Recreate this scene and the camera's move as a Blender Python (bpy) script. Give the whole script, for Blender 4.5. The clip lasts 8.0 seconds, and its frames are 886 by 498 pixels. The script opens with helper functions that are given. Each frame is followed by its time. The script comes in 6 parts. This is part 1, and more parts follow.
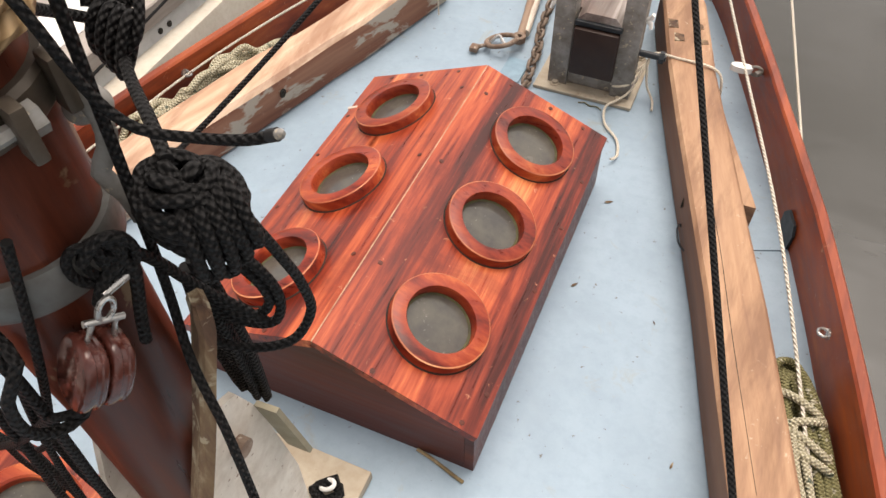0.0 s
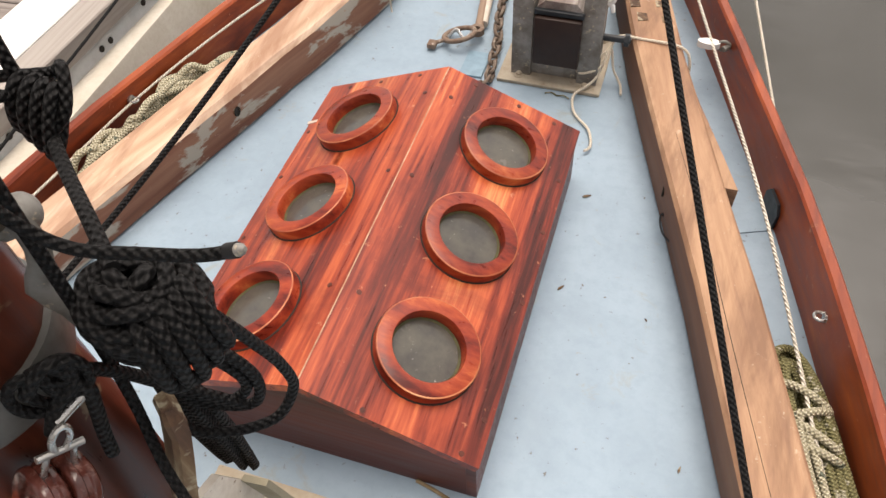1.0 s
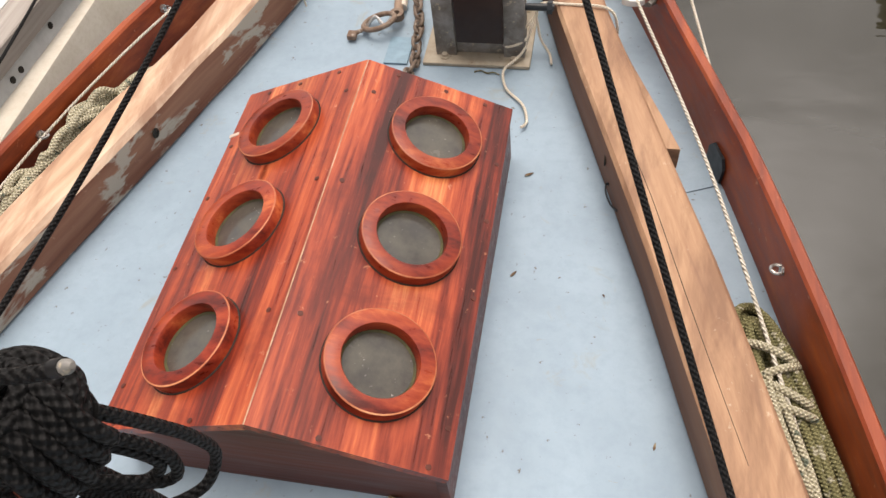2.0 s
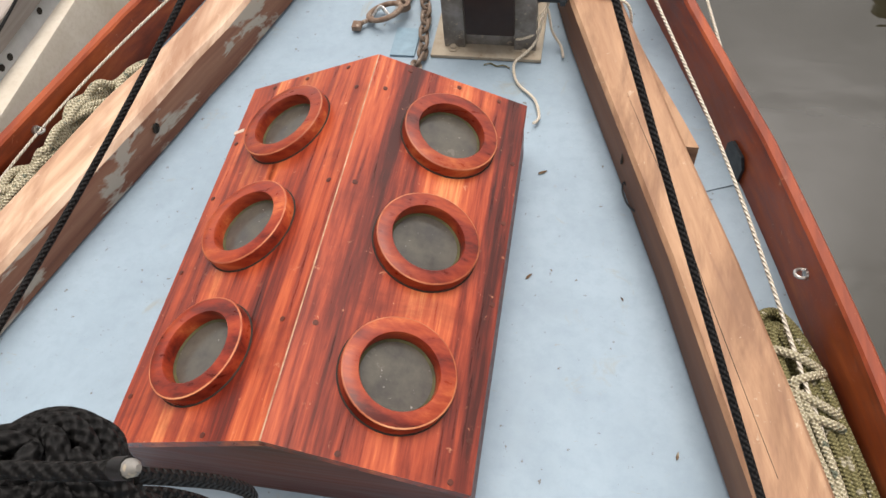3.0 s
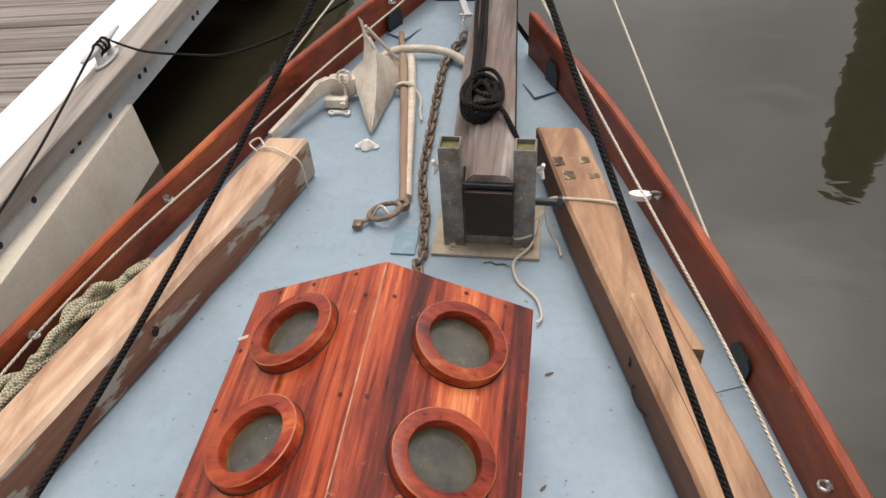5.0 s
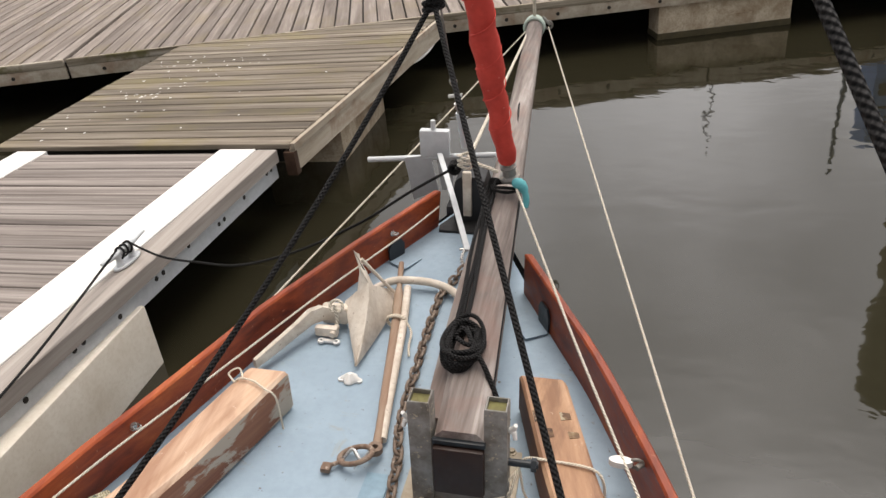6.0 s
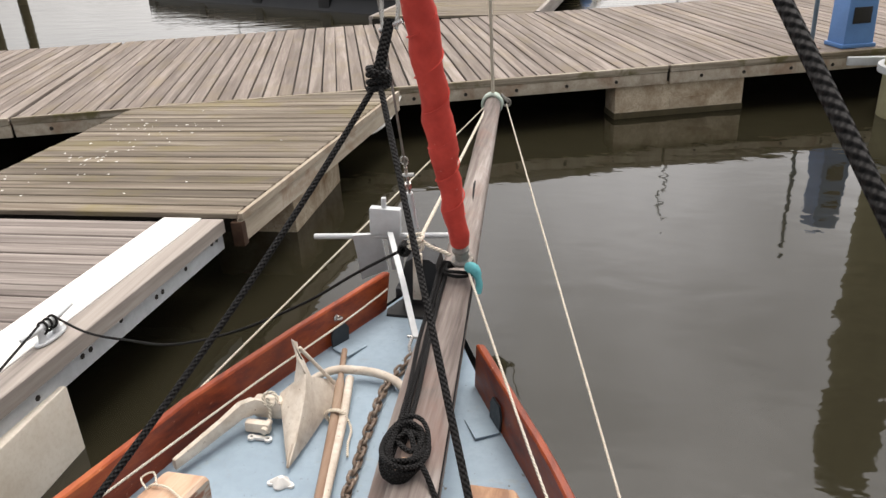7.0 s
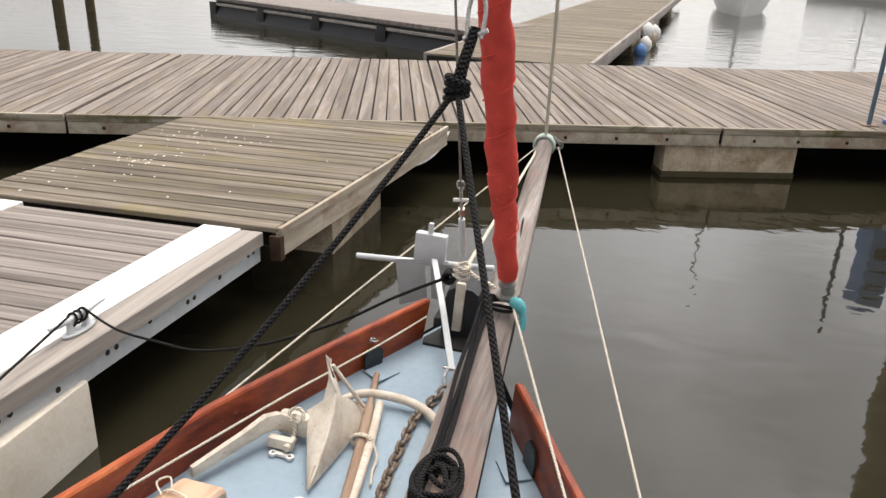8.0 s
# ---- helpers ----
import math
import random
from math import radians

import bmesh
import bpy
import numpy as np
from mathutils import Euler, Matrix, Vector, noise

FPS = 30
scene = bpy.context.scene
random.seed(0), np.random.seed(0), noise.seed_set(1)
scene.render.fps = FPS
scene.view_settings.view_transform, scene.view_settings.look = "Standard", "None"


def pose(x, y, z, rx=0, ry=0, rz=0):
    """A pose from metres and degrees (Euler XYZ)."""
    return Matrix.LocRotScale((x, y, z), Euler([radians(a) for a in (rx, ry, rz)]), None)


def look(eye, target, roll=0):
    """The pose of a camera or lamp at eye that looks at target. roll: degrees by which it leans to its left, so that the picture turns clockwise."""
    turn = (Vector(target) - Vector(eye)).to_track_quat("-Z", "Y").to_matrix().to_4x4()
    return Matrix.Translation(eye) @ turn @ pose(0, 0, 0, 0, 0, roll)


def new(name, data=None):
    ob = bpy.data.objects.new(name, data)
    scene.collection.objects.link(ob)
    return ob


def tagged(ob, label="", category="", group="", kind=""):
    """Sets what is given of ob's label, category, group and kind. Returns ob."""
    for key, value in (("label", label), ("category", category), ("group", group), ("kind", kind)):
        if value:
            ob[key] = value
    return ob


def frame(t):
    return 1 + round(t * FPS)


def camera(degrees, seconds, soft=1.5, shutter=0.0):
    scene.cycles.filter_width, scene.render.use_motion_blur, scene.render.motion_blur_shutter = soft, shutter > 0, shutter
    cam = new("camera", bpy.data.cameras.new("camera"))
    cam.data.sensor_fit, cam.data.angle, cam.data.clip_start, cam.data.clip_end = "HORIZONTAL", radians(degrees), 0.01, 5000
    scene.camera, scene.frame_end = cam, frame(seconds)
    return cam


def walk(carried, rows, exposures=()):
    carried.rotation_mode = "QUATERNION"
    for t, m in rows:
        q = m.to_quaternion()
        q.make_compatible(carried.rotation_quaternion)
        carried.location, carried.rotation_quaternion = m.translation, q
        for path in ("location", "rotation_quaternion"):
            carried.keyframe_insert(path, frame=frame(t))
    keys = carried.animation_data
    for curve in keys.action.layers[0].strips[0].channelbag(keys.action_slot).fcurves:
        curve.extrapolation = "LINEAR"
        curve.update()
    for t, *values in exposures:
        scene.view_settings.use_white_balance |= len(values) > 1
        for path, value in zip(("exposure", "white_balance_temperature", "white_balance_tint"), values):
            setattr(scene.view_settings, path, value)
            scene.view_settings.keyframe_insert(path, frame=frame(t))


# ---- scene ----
# The boat floats a little heeled: BOAT turns boat coordinates (x to starboard, y to the bow, z off the deck) into the level world.
BOAT = Matrix(((0.99814, 0.0, 0.06094, 0.0), (-0.00106, 0.99985, 0.01738, 0.0), (-0.06093, -0.01742, 0.99799, 0.0), (0, 0, 0, 1)))
cam = camera(60.3, 8.0)
PATH = [
    (0, (0.605, -0.679, 1.639), (0.078, 0.497, 0.109), -1.1),
    (0.5, (0.511, -0.564, 1.615), (0.093, 0.564, 0.017), -1.4),
    (1, (0.545, -0.569, 1.633), (0.101, 0.592, 0.066), -4.1),
    (1.5, (0.597, -0.56, 1.636), (0.153, 0.646, 0.103), -4.3),
    (2, (0.577, -0.468, 1.601), (0.224, 0.665, -0.009), -9.0),
    (2.2, (0.539, -0.456, 1.591), (0.176, 0.67, -0.021), -9.2),
    (3.3, (0.479, -0.393, 1.593), (0.207, 0.705, -0.056), -6.0),
    (3.5, (0.45, -0.386, 1.595), (0.212, 0.724, -0.051), -3.7),
    (4, (0.424, -0.373, 1.626), (0.327, 0.73, -0.04), -3.7),
    (4.5, (0.396, -0.37, 1.638), (0.306, 0.859, 0.063), -1.6),
    (5, (0.397, -0.324, 1.664), (0.127, 1.1, 0.286), -4.5),
    (5.2, (0.417, -0.301, 1.682), (0.091, 1.195, 0.396), -5.2),
    (6.3, (0.582, -0.067, 1.787), (0.18, 1.678, 0.898), -1.5),
    (6.5, (0.59, -0.013, 1.77), (0.224, 1.764, 0.928), -1.4),
    (7, (0.546, 0.059, 1.75), (0.252, 1.856, 0.923), 0.8),
    (7.5, (0.518, 0.101, 1.713), (0.246, 1.92, 0.927), 3.2),
    (8, (0.459, 0.115, 1.66), (0.081, 1.938, 0.929), 6.0),
]
walk(cam, [(t, BOAT @ look(eye, target, roll)) for t, eye, target, roll in PATH],
     [(0, 0.92, 7050, 15), (1.5, 0.83, 7000, 15), (3.5, 0.79, 6800, 13), (4.5, 0.79, 6800, 13), (5, 0.50, 6800, 13), (6.3, 0.76, 6700, 13), (7.2, 0.86, 6700, 13), (8, 0.90, 6650, 12)])

# ---- light: an overcast day ----
world = bpy.data.worlds.new("overcast_sky")
scene.world = world
world.use_nodes = True
wn, wl = world.node_tree.nodes, world.node_tree.links
sky = wn.new("ShaderNodeTexSky")
sky.sky_type, sky.sun_disc, sky.sun_elevation, sky.sun_rotation = "NISHITA", False, radians(58), radians(15)
sky.dust_density, sky.air_density, sky.ozone_density = 2.6, 1.4, 1.0
grey = wn.new("ShaderNodeHueSaturation")
grey.inputs["Saturation"].default_value = 0.10
wl.new(sky.outputs[0], grey.inputs["Color"])
wtc = wn.new("ShaderNodeTexCoord")
cloud = wn.new("ShaderNodeTexNoise")
cloud.inputs["Scale"].default_value, cloud.inputs["Detail"].default_value = 3.2, 6.0
wl.new(wtc.outputs["Generated"], cloud.inputs["Vector"])
cmap = wn.new("ShaderNodeMapRange")
cmap.inputs["From Min"].default_value, cmap.inputs["From Max"].default_value = 0.3, 0.7
cmap.inputs["To Min"].default_value, cmap.inputs["To Max"].default_value = 0.65, 1.4
wl.new(cloud.outputs["Fac"], cmap.inputs["Value"])
cmul = wn.new("ShaderNodeMix")
cmul.data_type, cmul.blend_type = "RGBA", "MULTIPLY"
cmul.inputs["Factor"].default_value = 1.0
wl.new(grey.outputs[0], cmul.inputs["A"])
wl.new(cmap.outputs[0], cmul.inputs["B"])
wbg = wn["Background"]
wl.new(cmul.outputs["Result"], wbg.inputs["Color"])
wbg.inputs["Strength"].default_value = 0.12
sun = new("sun", bpy.data.lights.new("sun", "SUN"))
sun.data.energy, sun.data.angle, sun.data.color = 1.5, radians(36), (1.0, 0.93, 0.84)
sun.matrix_world = look((0.5, 2.5, 9.0), (0, 1, 0))


# ---- materials ----
def ramp_node(n, stops):
    r = n.new("ShaderNodeValToRGB")
    el = r.color_ramp.elements
    while len(el) < len(stops):
        el.new(0.5)
    for e, (p, c) in zip(el, stops):
        e.position, e.color = p, (*c, 1)
    return r


def base_mat(name, rough=0.6, metal=0.0, coat=0.0):
    m = bpy.data.materials.new(name)
    m.use_nodes = True
    n, l = m.node_tree.nodes, m.node_tree.links
    p = n["Principled BSDF"]
    p.inputs["Roughness"].default_value, p.inputs["Metallic"].default_value = rough, metal
    p.inputs["Specular IOR Level"].default_value = 0.4
    p.inputs["Coat Weight"].default_value, p.inputs["Coat Roughness"].default_value = coat, 0.12
    return m, n, l, p


def coords(n, l, scale=(1, 1, 1), rot=(0, 0, 0), out="Object", shift=True):
    tc = n.new("ShaderNodeTexCoord")
    mp = n.new("ShaderNodeMapping")
    mp.inputs["Scale"].default_value, mp.inputs["Rotation"].default_value = scale, [radians(a) for a in rot]
    l.new(tc.outputs[out], mp.inputs["Vector"])
    if shift:
        oi = n.new("ShaderNodeObjectInfo")
        mu = n.new("ShaderNodeMath")
        mu.operation = "MULTIPLY"
        mu.inputs[1].default_value = 37.0
        l.new(oi.outputs["Random"], mu.inputs[0])
        l.new(mu.outputs[0], mp.inputs["Location"])
    return mp


def noise_node(n, l, vec, scale, detail=4.0, rough=0.55, dist=0.0):
    t = n.new("ShaderNodeTexNoise")
    t.inputs["Scale"].default_value, t.inputs["Detail"].default_value = scale, detail
    t.inputs["Roughness"].default_value, t.inputs["Distortion"].default_value = rough, dist
    l.new(vec.outputs[0], t.inputs["Vector"])
    return t


def mixed(n, l, a, b, fac, blend="MIX"):
    m = n.new("ShaderNodeMix")
    m.data_type, m.blend_type = "RGBA", blend
    for key, v in (("A", a), ("B", b), ("Factor", fac)):
        if isinstance(v, (int, float)):
            m.inputs[key].default_value = v
        elif isinstance(v, tuple):
            m.inputs[key].default_value = (*v, 1)
        else:
            l.new(v, m.inputs[key])
    return m.outputs["Result"]


def ranged(n, l, src, f0, f1, t0=0.0, t1=1.0):
    r = n.new("ShaderNodeMapRange")
    for k, v in (("From Min", f0), ("From Max", f1), ("To Min", t0), ("To Max", t1)):
        r.inputs[k].default_value = v
    l.new(src, r.inputs["Value"])
    return r.outputs[0]


def bumped(n, l, p, src, strength, dist=0.002):
    b = n.new("ShaderNodeBump")
    b.inputs["Strength"].default_value, b.inputs["Distance"].default_value = strength, dist
    l.new(src, b.inputs["Height"])
    l.new(b.outputs[0], p.inputs["Normal"])


def wood(name, stops, along="y", grain=60.0, stretch=0.03, rough=0.45, coat=0.0, stain=None, stain_amt=0.5, bump=0.25, blot=3.0, vary=0.25, wear=None, soft=0.09, edge=0.59, turn=0.0):
    """Wood with streaks along one axis; stain: a second colour in patches; wear: bare or weathered specks."""
    m, n, l, p = base_mat(name, rough, 0, coat)
    sc = {"x": (stretch, 1, 1), "y": (1, stretch, 1), "z": (1, 1, stretch)}[along]
    mp = coords(n, l, (1, 1, 1), (0, 0, turn))
    squeeze = n.new("ShaderNodeMapping")
    squeeze.inputs["Scale"].default_value = sc
    l.new(mp.outputs[0], squeeze.inputs["Vector"])
    mp = squeeze
    broad = noise_node(n, l, mp, grain * 0.28, 3.0, 0.5, 0.6)
    fine = noise_node(n, l, mp, grain * 1.7, 5.0, 0.65, 0.2)
    both = mixed(n, l, broad.outputs["Fac"], fine.outputs["Fac"], 0.38)
    rp = ramp_node(n, stops)
    l.new(both, rp.inputs["Fac"])
    col = rp.outputs[0]
    mp2 = coords(n, l, (1, 1, 1))
    if stain:
        if turn:
            lie = n.new("ShaderNodeMapping")
            lie.inputs["Rotation"].default_value, lie.inputs["Scale"].default_value = (0, 0, radians(turn)), (1.0, 0.22, 1.0)
            l.new(coords(n, l).outputs[0], lie.inputs["Vector"])
            mp3 = lie
        else:
            mp3 = mp2
        sp = noise_node(n, l, mp3, blot, 5.0, 0.62, 0.4)
        col = mixed(n, l, col, stain, ranged(n, l, sp.outputs["Fac"], edge - soft, edge + soft, 0.0, stain_amt))
    if wear:
        wp = noise_node(n, l, mp2, 38.0, 6.0, 0.7, 0.5)
        col = mixed(n, l, col, wear, ranged(n, l, wp.outputs["Fac"], 0.64, 0.72, 0.0, 0.8))
    oi = n.new("ShaderNodeObjectInfo")
    hs = n.new("ShaderNodeHueSaturation")
    l.new(ranged(n, l, oi.outputs["Random"], 0, 1, 1 - vary, 1 + vary), hs.inputs["Value"])
    l.new(col, hs.inputs["Color"])
    l.new(hs.outputs[0], p.inputs["Base Color"])
    l.new(ranged(n, l, fine.outputs["Fac"], 0.3, 0.7, max(rough - 0.12, 0.05), min(rough + 0.12, 1)), p.inputs["Roughness"])
    bumped(n, l, p, both, bump, 0.003)
    return m


def paint(name, colour, second, rough=0.5, scale=4.0, amt=0.5, specks=None, speck_at=0.68, metal=0.0, bump=0.1, coat=0.0, fine=45.0, worn=None):
    """Paint, metal or plastic with broad stains and fine specks."""
    m, n, l, p = base_mat(name, rough, metal, coat)
    mp = coords(n, l)
    a = noise_node(n, l, mp, scale, 6.0, 0.62, 0.3)
    b = noise_node(n, l, mp, fine, 5.0, 0.65)
    col = mixed(n, l, colour, second, ranged(n, l, a.outputs["Fac"], 0.38, 0.72, 0.0, amt))
    col = mixed(n, l, col, second, ranged(n, l, b.outputs["Fac"], 0.45, 0.8, 0.0, amt * 0.6))
    if specks:
        c = noise_node(n, l, mp, fine * 1.6, 3.0, 0.6)
        col = mixed(n, l, col, specks, ranged(n, l, c.outputs["Fac"], speck_at, speck_at + 0.05, 0.0, 0.85))
    if worn:
        d = noise_node(n, l, mp, 7.0, 8.0, 0.72, 1.2)
        col = mixed(n, l, col, worn, ranged(n, l, d.outputs["Fac"], 0.60, 0.70, 0.0, 0.5))
        e = noise_node(n, l, coords(n, l, (1, 5, 1), (0, 0, 35)), 26.0, 3.0, 0.6, 0.8)
        col = mixed(n, l, col, worn, ranged(n, l, e.outputs["Fac"], 0.70, 0.74, 0.0, 0.6))
    l.new(col, p.inputs["Base Color"])
    l.new(ranged(n, l, b.outputs["Fac"], 0.3, 0.7, max(rough - 0.1, 0.05), min(rough + 0.1, 1)), p.inputs["Roughness"])
    bumped(n, l, p, b.outputs["Fac"], bump, 0.002)
    return m


def rope_mat(name, colour, dark, turns=1.0, pitch=0.012, braid=True, rough=0.75, fleck=None):
    """Laid or braided line; the tube's UV runs in metres along it and from 0 to 1 round it."""
    m, n, l, p = base_mat(name, rough)
    uv = n.new("ShaderNodeUVMap")
    sep = n.new("ShaderNodeSeparateXYZ")
    l.new(uv.outputs[0], sep.inputs[0])

    def wave(sign, count):
        a = n.new("ShaderNodeMath")
        a.operation = "MULTIPLY"
        a.inputs[1].default_value = math.tau / pitch
        l.new(sep.outputs[0], a.inputs[0])
        b = n.new("ShaderNodeMath")
        b.operation = "MULTIPLY_ADD"
        b.inputs[1].default_value = sign * math.tau * count
        l.new(sep.outputs[1], b.inputs[0])
        l.new(a.outputs[0], b.inputs[2])
        s = n.new("ShaderNodeMath")
        s.operation = "SINE"
        l.new(b.outputs[0], s.inputs[0])
        return s.outputs[0]

    if braid:
        mx = n.new("ShaderNodeMath")
        mx.operation = "ADD"
        l.new(wave(1, 4), mx.inputs[0])
        l.new(wave(-1, 4), mx.inputs[1])
        h = mx.outputs[0]
    else:
        h = wave(1, 3)
    fac = ranged(n, l, h, -1.1, 0.7)
    col = mixed(n, l, dark, colour, fac)
    mp = coords(n, l)
    d = noise_node(n, l, mp, 30.0, 4.0)
    col = mixed(n, l, col, dark, ranged(n, l, d.outputs["Fac"], 0.5, 0.75, 0.0, 0.45))
    if fleck:
        f = noise_node(n, l, mp, 42.0, 2.0)
        col = mixed(n, l, col, fleck, ranged(n, l, f.outputs["Fac"], 0.62, 0.66))
    l.new(col, p.inputs["Base Color"])
    bumped(n, l, p, h, 0.7, 0.0025)
    return m


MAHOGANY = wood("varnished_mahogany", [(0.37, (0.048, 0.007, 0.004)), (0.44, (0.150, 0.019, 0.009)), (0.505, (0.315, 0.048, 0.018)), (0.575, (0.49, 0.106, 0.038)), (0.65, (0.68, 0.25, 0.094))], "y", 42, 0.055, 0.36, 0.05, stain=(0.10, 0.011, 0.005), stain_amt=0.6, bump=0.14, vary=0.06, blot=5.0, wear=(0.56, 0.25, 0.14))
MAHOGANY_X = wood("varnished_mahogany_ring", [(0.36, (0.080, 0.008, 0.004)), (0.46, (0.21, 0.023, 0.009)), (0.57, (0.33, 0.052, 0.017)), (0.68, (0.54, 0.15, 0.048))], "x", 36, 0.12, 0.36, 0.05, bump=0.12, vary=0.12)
# Mahogany again, much darker: the shade of upright faces put in the colour.
MAHOGANY_DARK = wood("shade_dark_mahogany", [(0.30, (0.035, 0.008, 0.005)), (0.50, (0.085, 0.018, 0.010)), (0.68, (0.15, 0.036, 0.016))], "x", 40, 0.05, 0.42, 0.0, bump=0.1, vary=0.1)
BULWARK = wood("varnished_bulwark", [(0.34, (0.10, 0.015, 0.005)), (0.46, (0.23, 0.040, 0.012)), (0.57, (0.35, 0.075, 0.022)), (0.68, (0.48, 0.14, 0.044))], "y", 24, 0.05, 0.40, 0.0, stain=(0.12, 0.022, 0.008), stain_amt=0.5, bump=0.1, vary=0.05, wear=(0.55, 0.27, 0.15))
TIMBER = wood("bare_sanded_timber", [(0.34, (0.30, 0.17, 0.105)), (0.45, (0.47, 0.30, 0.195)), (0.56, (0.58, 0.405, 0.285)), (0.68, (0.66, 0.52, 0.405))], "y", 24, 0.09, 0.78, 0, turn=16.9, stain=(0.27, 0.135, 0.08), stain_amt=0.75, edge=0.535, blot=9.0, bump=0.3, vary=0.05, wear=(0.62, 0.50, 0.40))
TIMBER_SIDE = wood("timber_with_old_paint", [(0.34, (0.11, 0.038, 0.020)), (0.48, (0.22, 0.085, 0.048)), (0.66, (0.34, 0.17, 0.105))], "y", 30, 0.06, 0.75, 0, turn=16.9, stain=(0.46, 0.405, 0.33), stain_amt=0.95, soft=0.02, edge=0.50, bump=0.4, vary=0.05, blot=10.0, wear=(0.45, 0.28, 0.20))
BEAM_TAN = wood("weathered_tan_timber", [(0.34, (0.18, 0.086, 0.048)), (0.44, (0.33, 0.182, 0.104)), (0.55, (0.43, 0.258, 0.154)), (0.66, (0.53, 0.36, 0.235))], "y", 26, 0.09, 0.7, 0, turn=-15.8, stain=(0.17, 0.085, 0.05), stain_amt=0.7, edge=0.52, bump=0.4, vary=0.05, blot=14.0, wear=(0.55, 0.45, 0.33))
# The tan timber again, darkened: the shade of its sides put in colour.
BEAM_SHADE = wood("shaded_timber_side", [(0.30, (0.08, 0.032, 0.018)), (0.50, (0.17, 0.075, 0.042)), (0.70, (0.27, 0.14, 0.085))], "y", 30, 0.05, 0.75, 0, turn=-15.8, stain=(0.30, 0.20, 0.13), stain_amt=0.4, bump=0.3, vary=0.05)
SPRIT = wood("silvered_spar", [(0.34, (0.055, 0.040, 0.035)), (0.45, (0.155, 0.127, 0.114)), (0.54, (0.25, 0.215, 0.195)), (0.64, (0.40, 0.36, 0.335))], "y", 30, 0.05, 0.8, 0, stain=(0.22, 0.13, 0.105), stain_amt=0.5, bump=0.35, vary=0.05)
MASTWOOD = wood("varnished_mast", [(0.34, (0.020, 0.005, 0.003)), (0.50, (0.078, 0.019, 0.010)), (0.66, (0.18, 0.048, 0.024))], "z", 26, 0.08, 0.36, 0.0, stain=(0.20, 0.15, 0.09), stain_amt=0.7, soft=0.02, edge=0.64, bump=0.3, vary=0.05, blot=11.0)
MASTWOOD.node_tree.nodes["Principled BSDF"].inputs["Specular IOR Level"].default_value = 0.24
for m in (BULWARK, MAHOGANY_DARK, MAHOGANY_X, MAHOGANY):
    m.node_tree.nodes["Principled BSDF"].inputs["Specular IOR Level"].default_value = 0.3
BLOCKWOOD = wood("glossy_block_wood", [(0.34, (0.035, 0.009, 0.006)), (0.50, (0.080, 0.022, 0.016)), (0.66, (0.16, 0.055, 0.040))], "z", 40, 0.5, 0.20, 0.3, bump=0.8, vary=0.05, wear=(0.22, 0.12, 0.10))
GREYWOOD = wood("grey_green_wood", [(0.30, (0.10, 0.065, 0.035)), (0.50, (0.22, 0.16, 0.085)), (0.70, (0.40, 0.33, 0.23))], "z", 40, 0.06, 0.8, 0, stain=(0.13, 0.10, 0.03), stain_amt=0.5, bump=0.4, vary=0.05)
LICHENWOOD = wood("lichened_brown_wood", [(0.32, (0.04, 0.022, 0.013)), (0.45, (0.11, 0.06, 0.036)), (0.57, (0.19, 0.125, 0.07)), (0.68, (0.36, 0.29, 0.19))], "z", 60, 0.07, 0.8, 0, stain=(0.42, 0.37, 0.26), stain_amt=0.8, soft=0.03, edge=0.58, blot=22.0, bump=0.6, vary=0.05)
DOCKWOOD = wood("weathered_dock_board", [(0.36, (0.125, 0.100, 0.084)), (0.50, (0.195, 0.163, 0.140)), (0.64, (0.30, 0.262, 0.232))], "y", 34, 0.05, 0.85, 0, stain=(0.20, 0.16, 0.10), stain_amt=0.5, bump=0.3, vary=0.15, blot=1.2)
DOCKGREEN = wood("mossy_dock_board", [(0.36, (0.085, 0.067, 0.048)), (0.50, (0.16, 0.132, 0.10)), (0.64, (0.27, 0.235, 0.185))], "x", 34, 0.05, 0.85, 0, stain=(0.17, 0.14, 0.055), stain_amt=0.6, bump=0.3, vary=0.18, blot=1.0)
DOCKGROOVE = wood("grooved_dock_board", [(0.34, (0.10, 0.083, 0.074)), (0.50, (0.21, 0.182, 0.163)), (0.64, (0.33, 0.295, 0.27))], "x", 70, 0.02, 0.85, 0, bump=0.6, vary=0.12)
FASCIA = wood("grey_fascia_board", [(0.30, (0.20, 0.175, 0.155)), (0.50, (0.33, 0.295, 0.265)), (0.70, (0.44, 0.405, 0.37))], "y", 30, 0.03, 0.8, 0, bump=0.3, vary=0.1)
PIEREDGE = wood("worn_mossy_edge_board", [(0.34, (0.09, 0.07, 0.045)), (0.47, (0.22, 0.185, 0.135)), (0.58, (0.36, 0.32, 0.26)), (0.68, (0.50, 0.46, 0.39))], "x", 30, 0.05, 0.85, 0, stain=(0.085, 0.075, 0.022), stain_amt=0.8, soft=0.05, edge=0.56, blot=2.5, bump=0.5, vary=0.1)
PALEFASCIA = wood("pale_fascia_board", [(0.30, (0.26, 0.215, 0.16)), (0.50, (0.40, 0.345, 0.27)), (0.70, (0.52, 0.47, 0.39))], "y", 26, 0.05, 0.85, 0, stain=(0.20, 0.10, 0.05), stain_amt=0.6, bump=0.3, vary=0.1)
DECKPAINT = paint("blue_deck_paint", (0.300, 0.395, 0.475), (0.232, 0.312, 0.38), 0.6, 3.4, 0.85, specks=(0.13, 0.12, 0.09), speck_at=0.685, bump=0.2, fine=32.0, worn=(0.30, 0.30, 0.24))
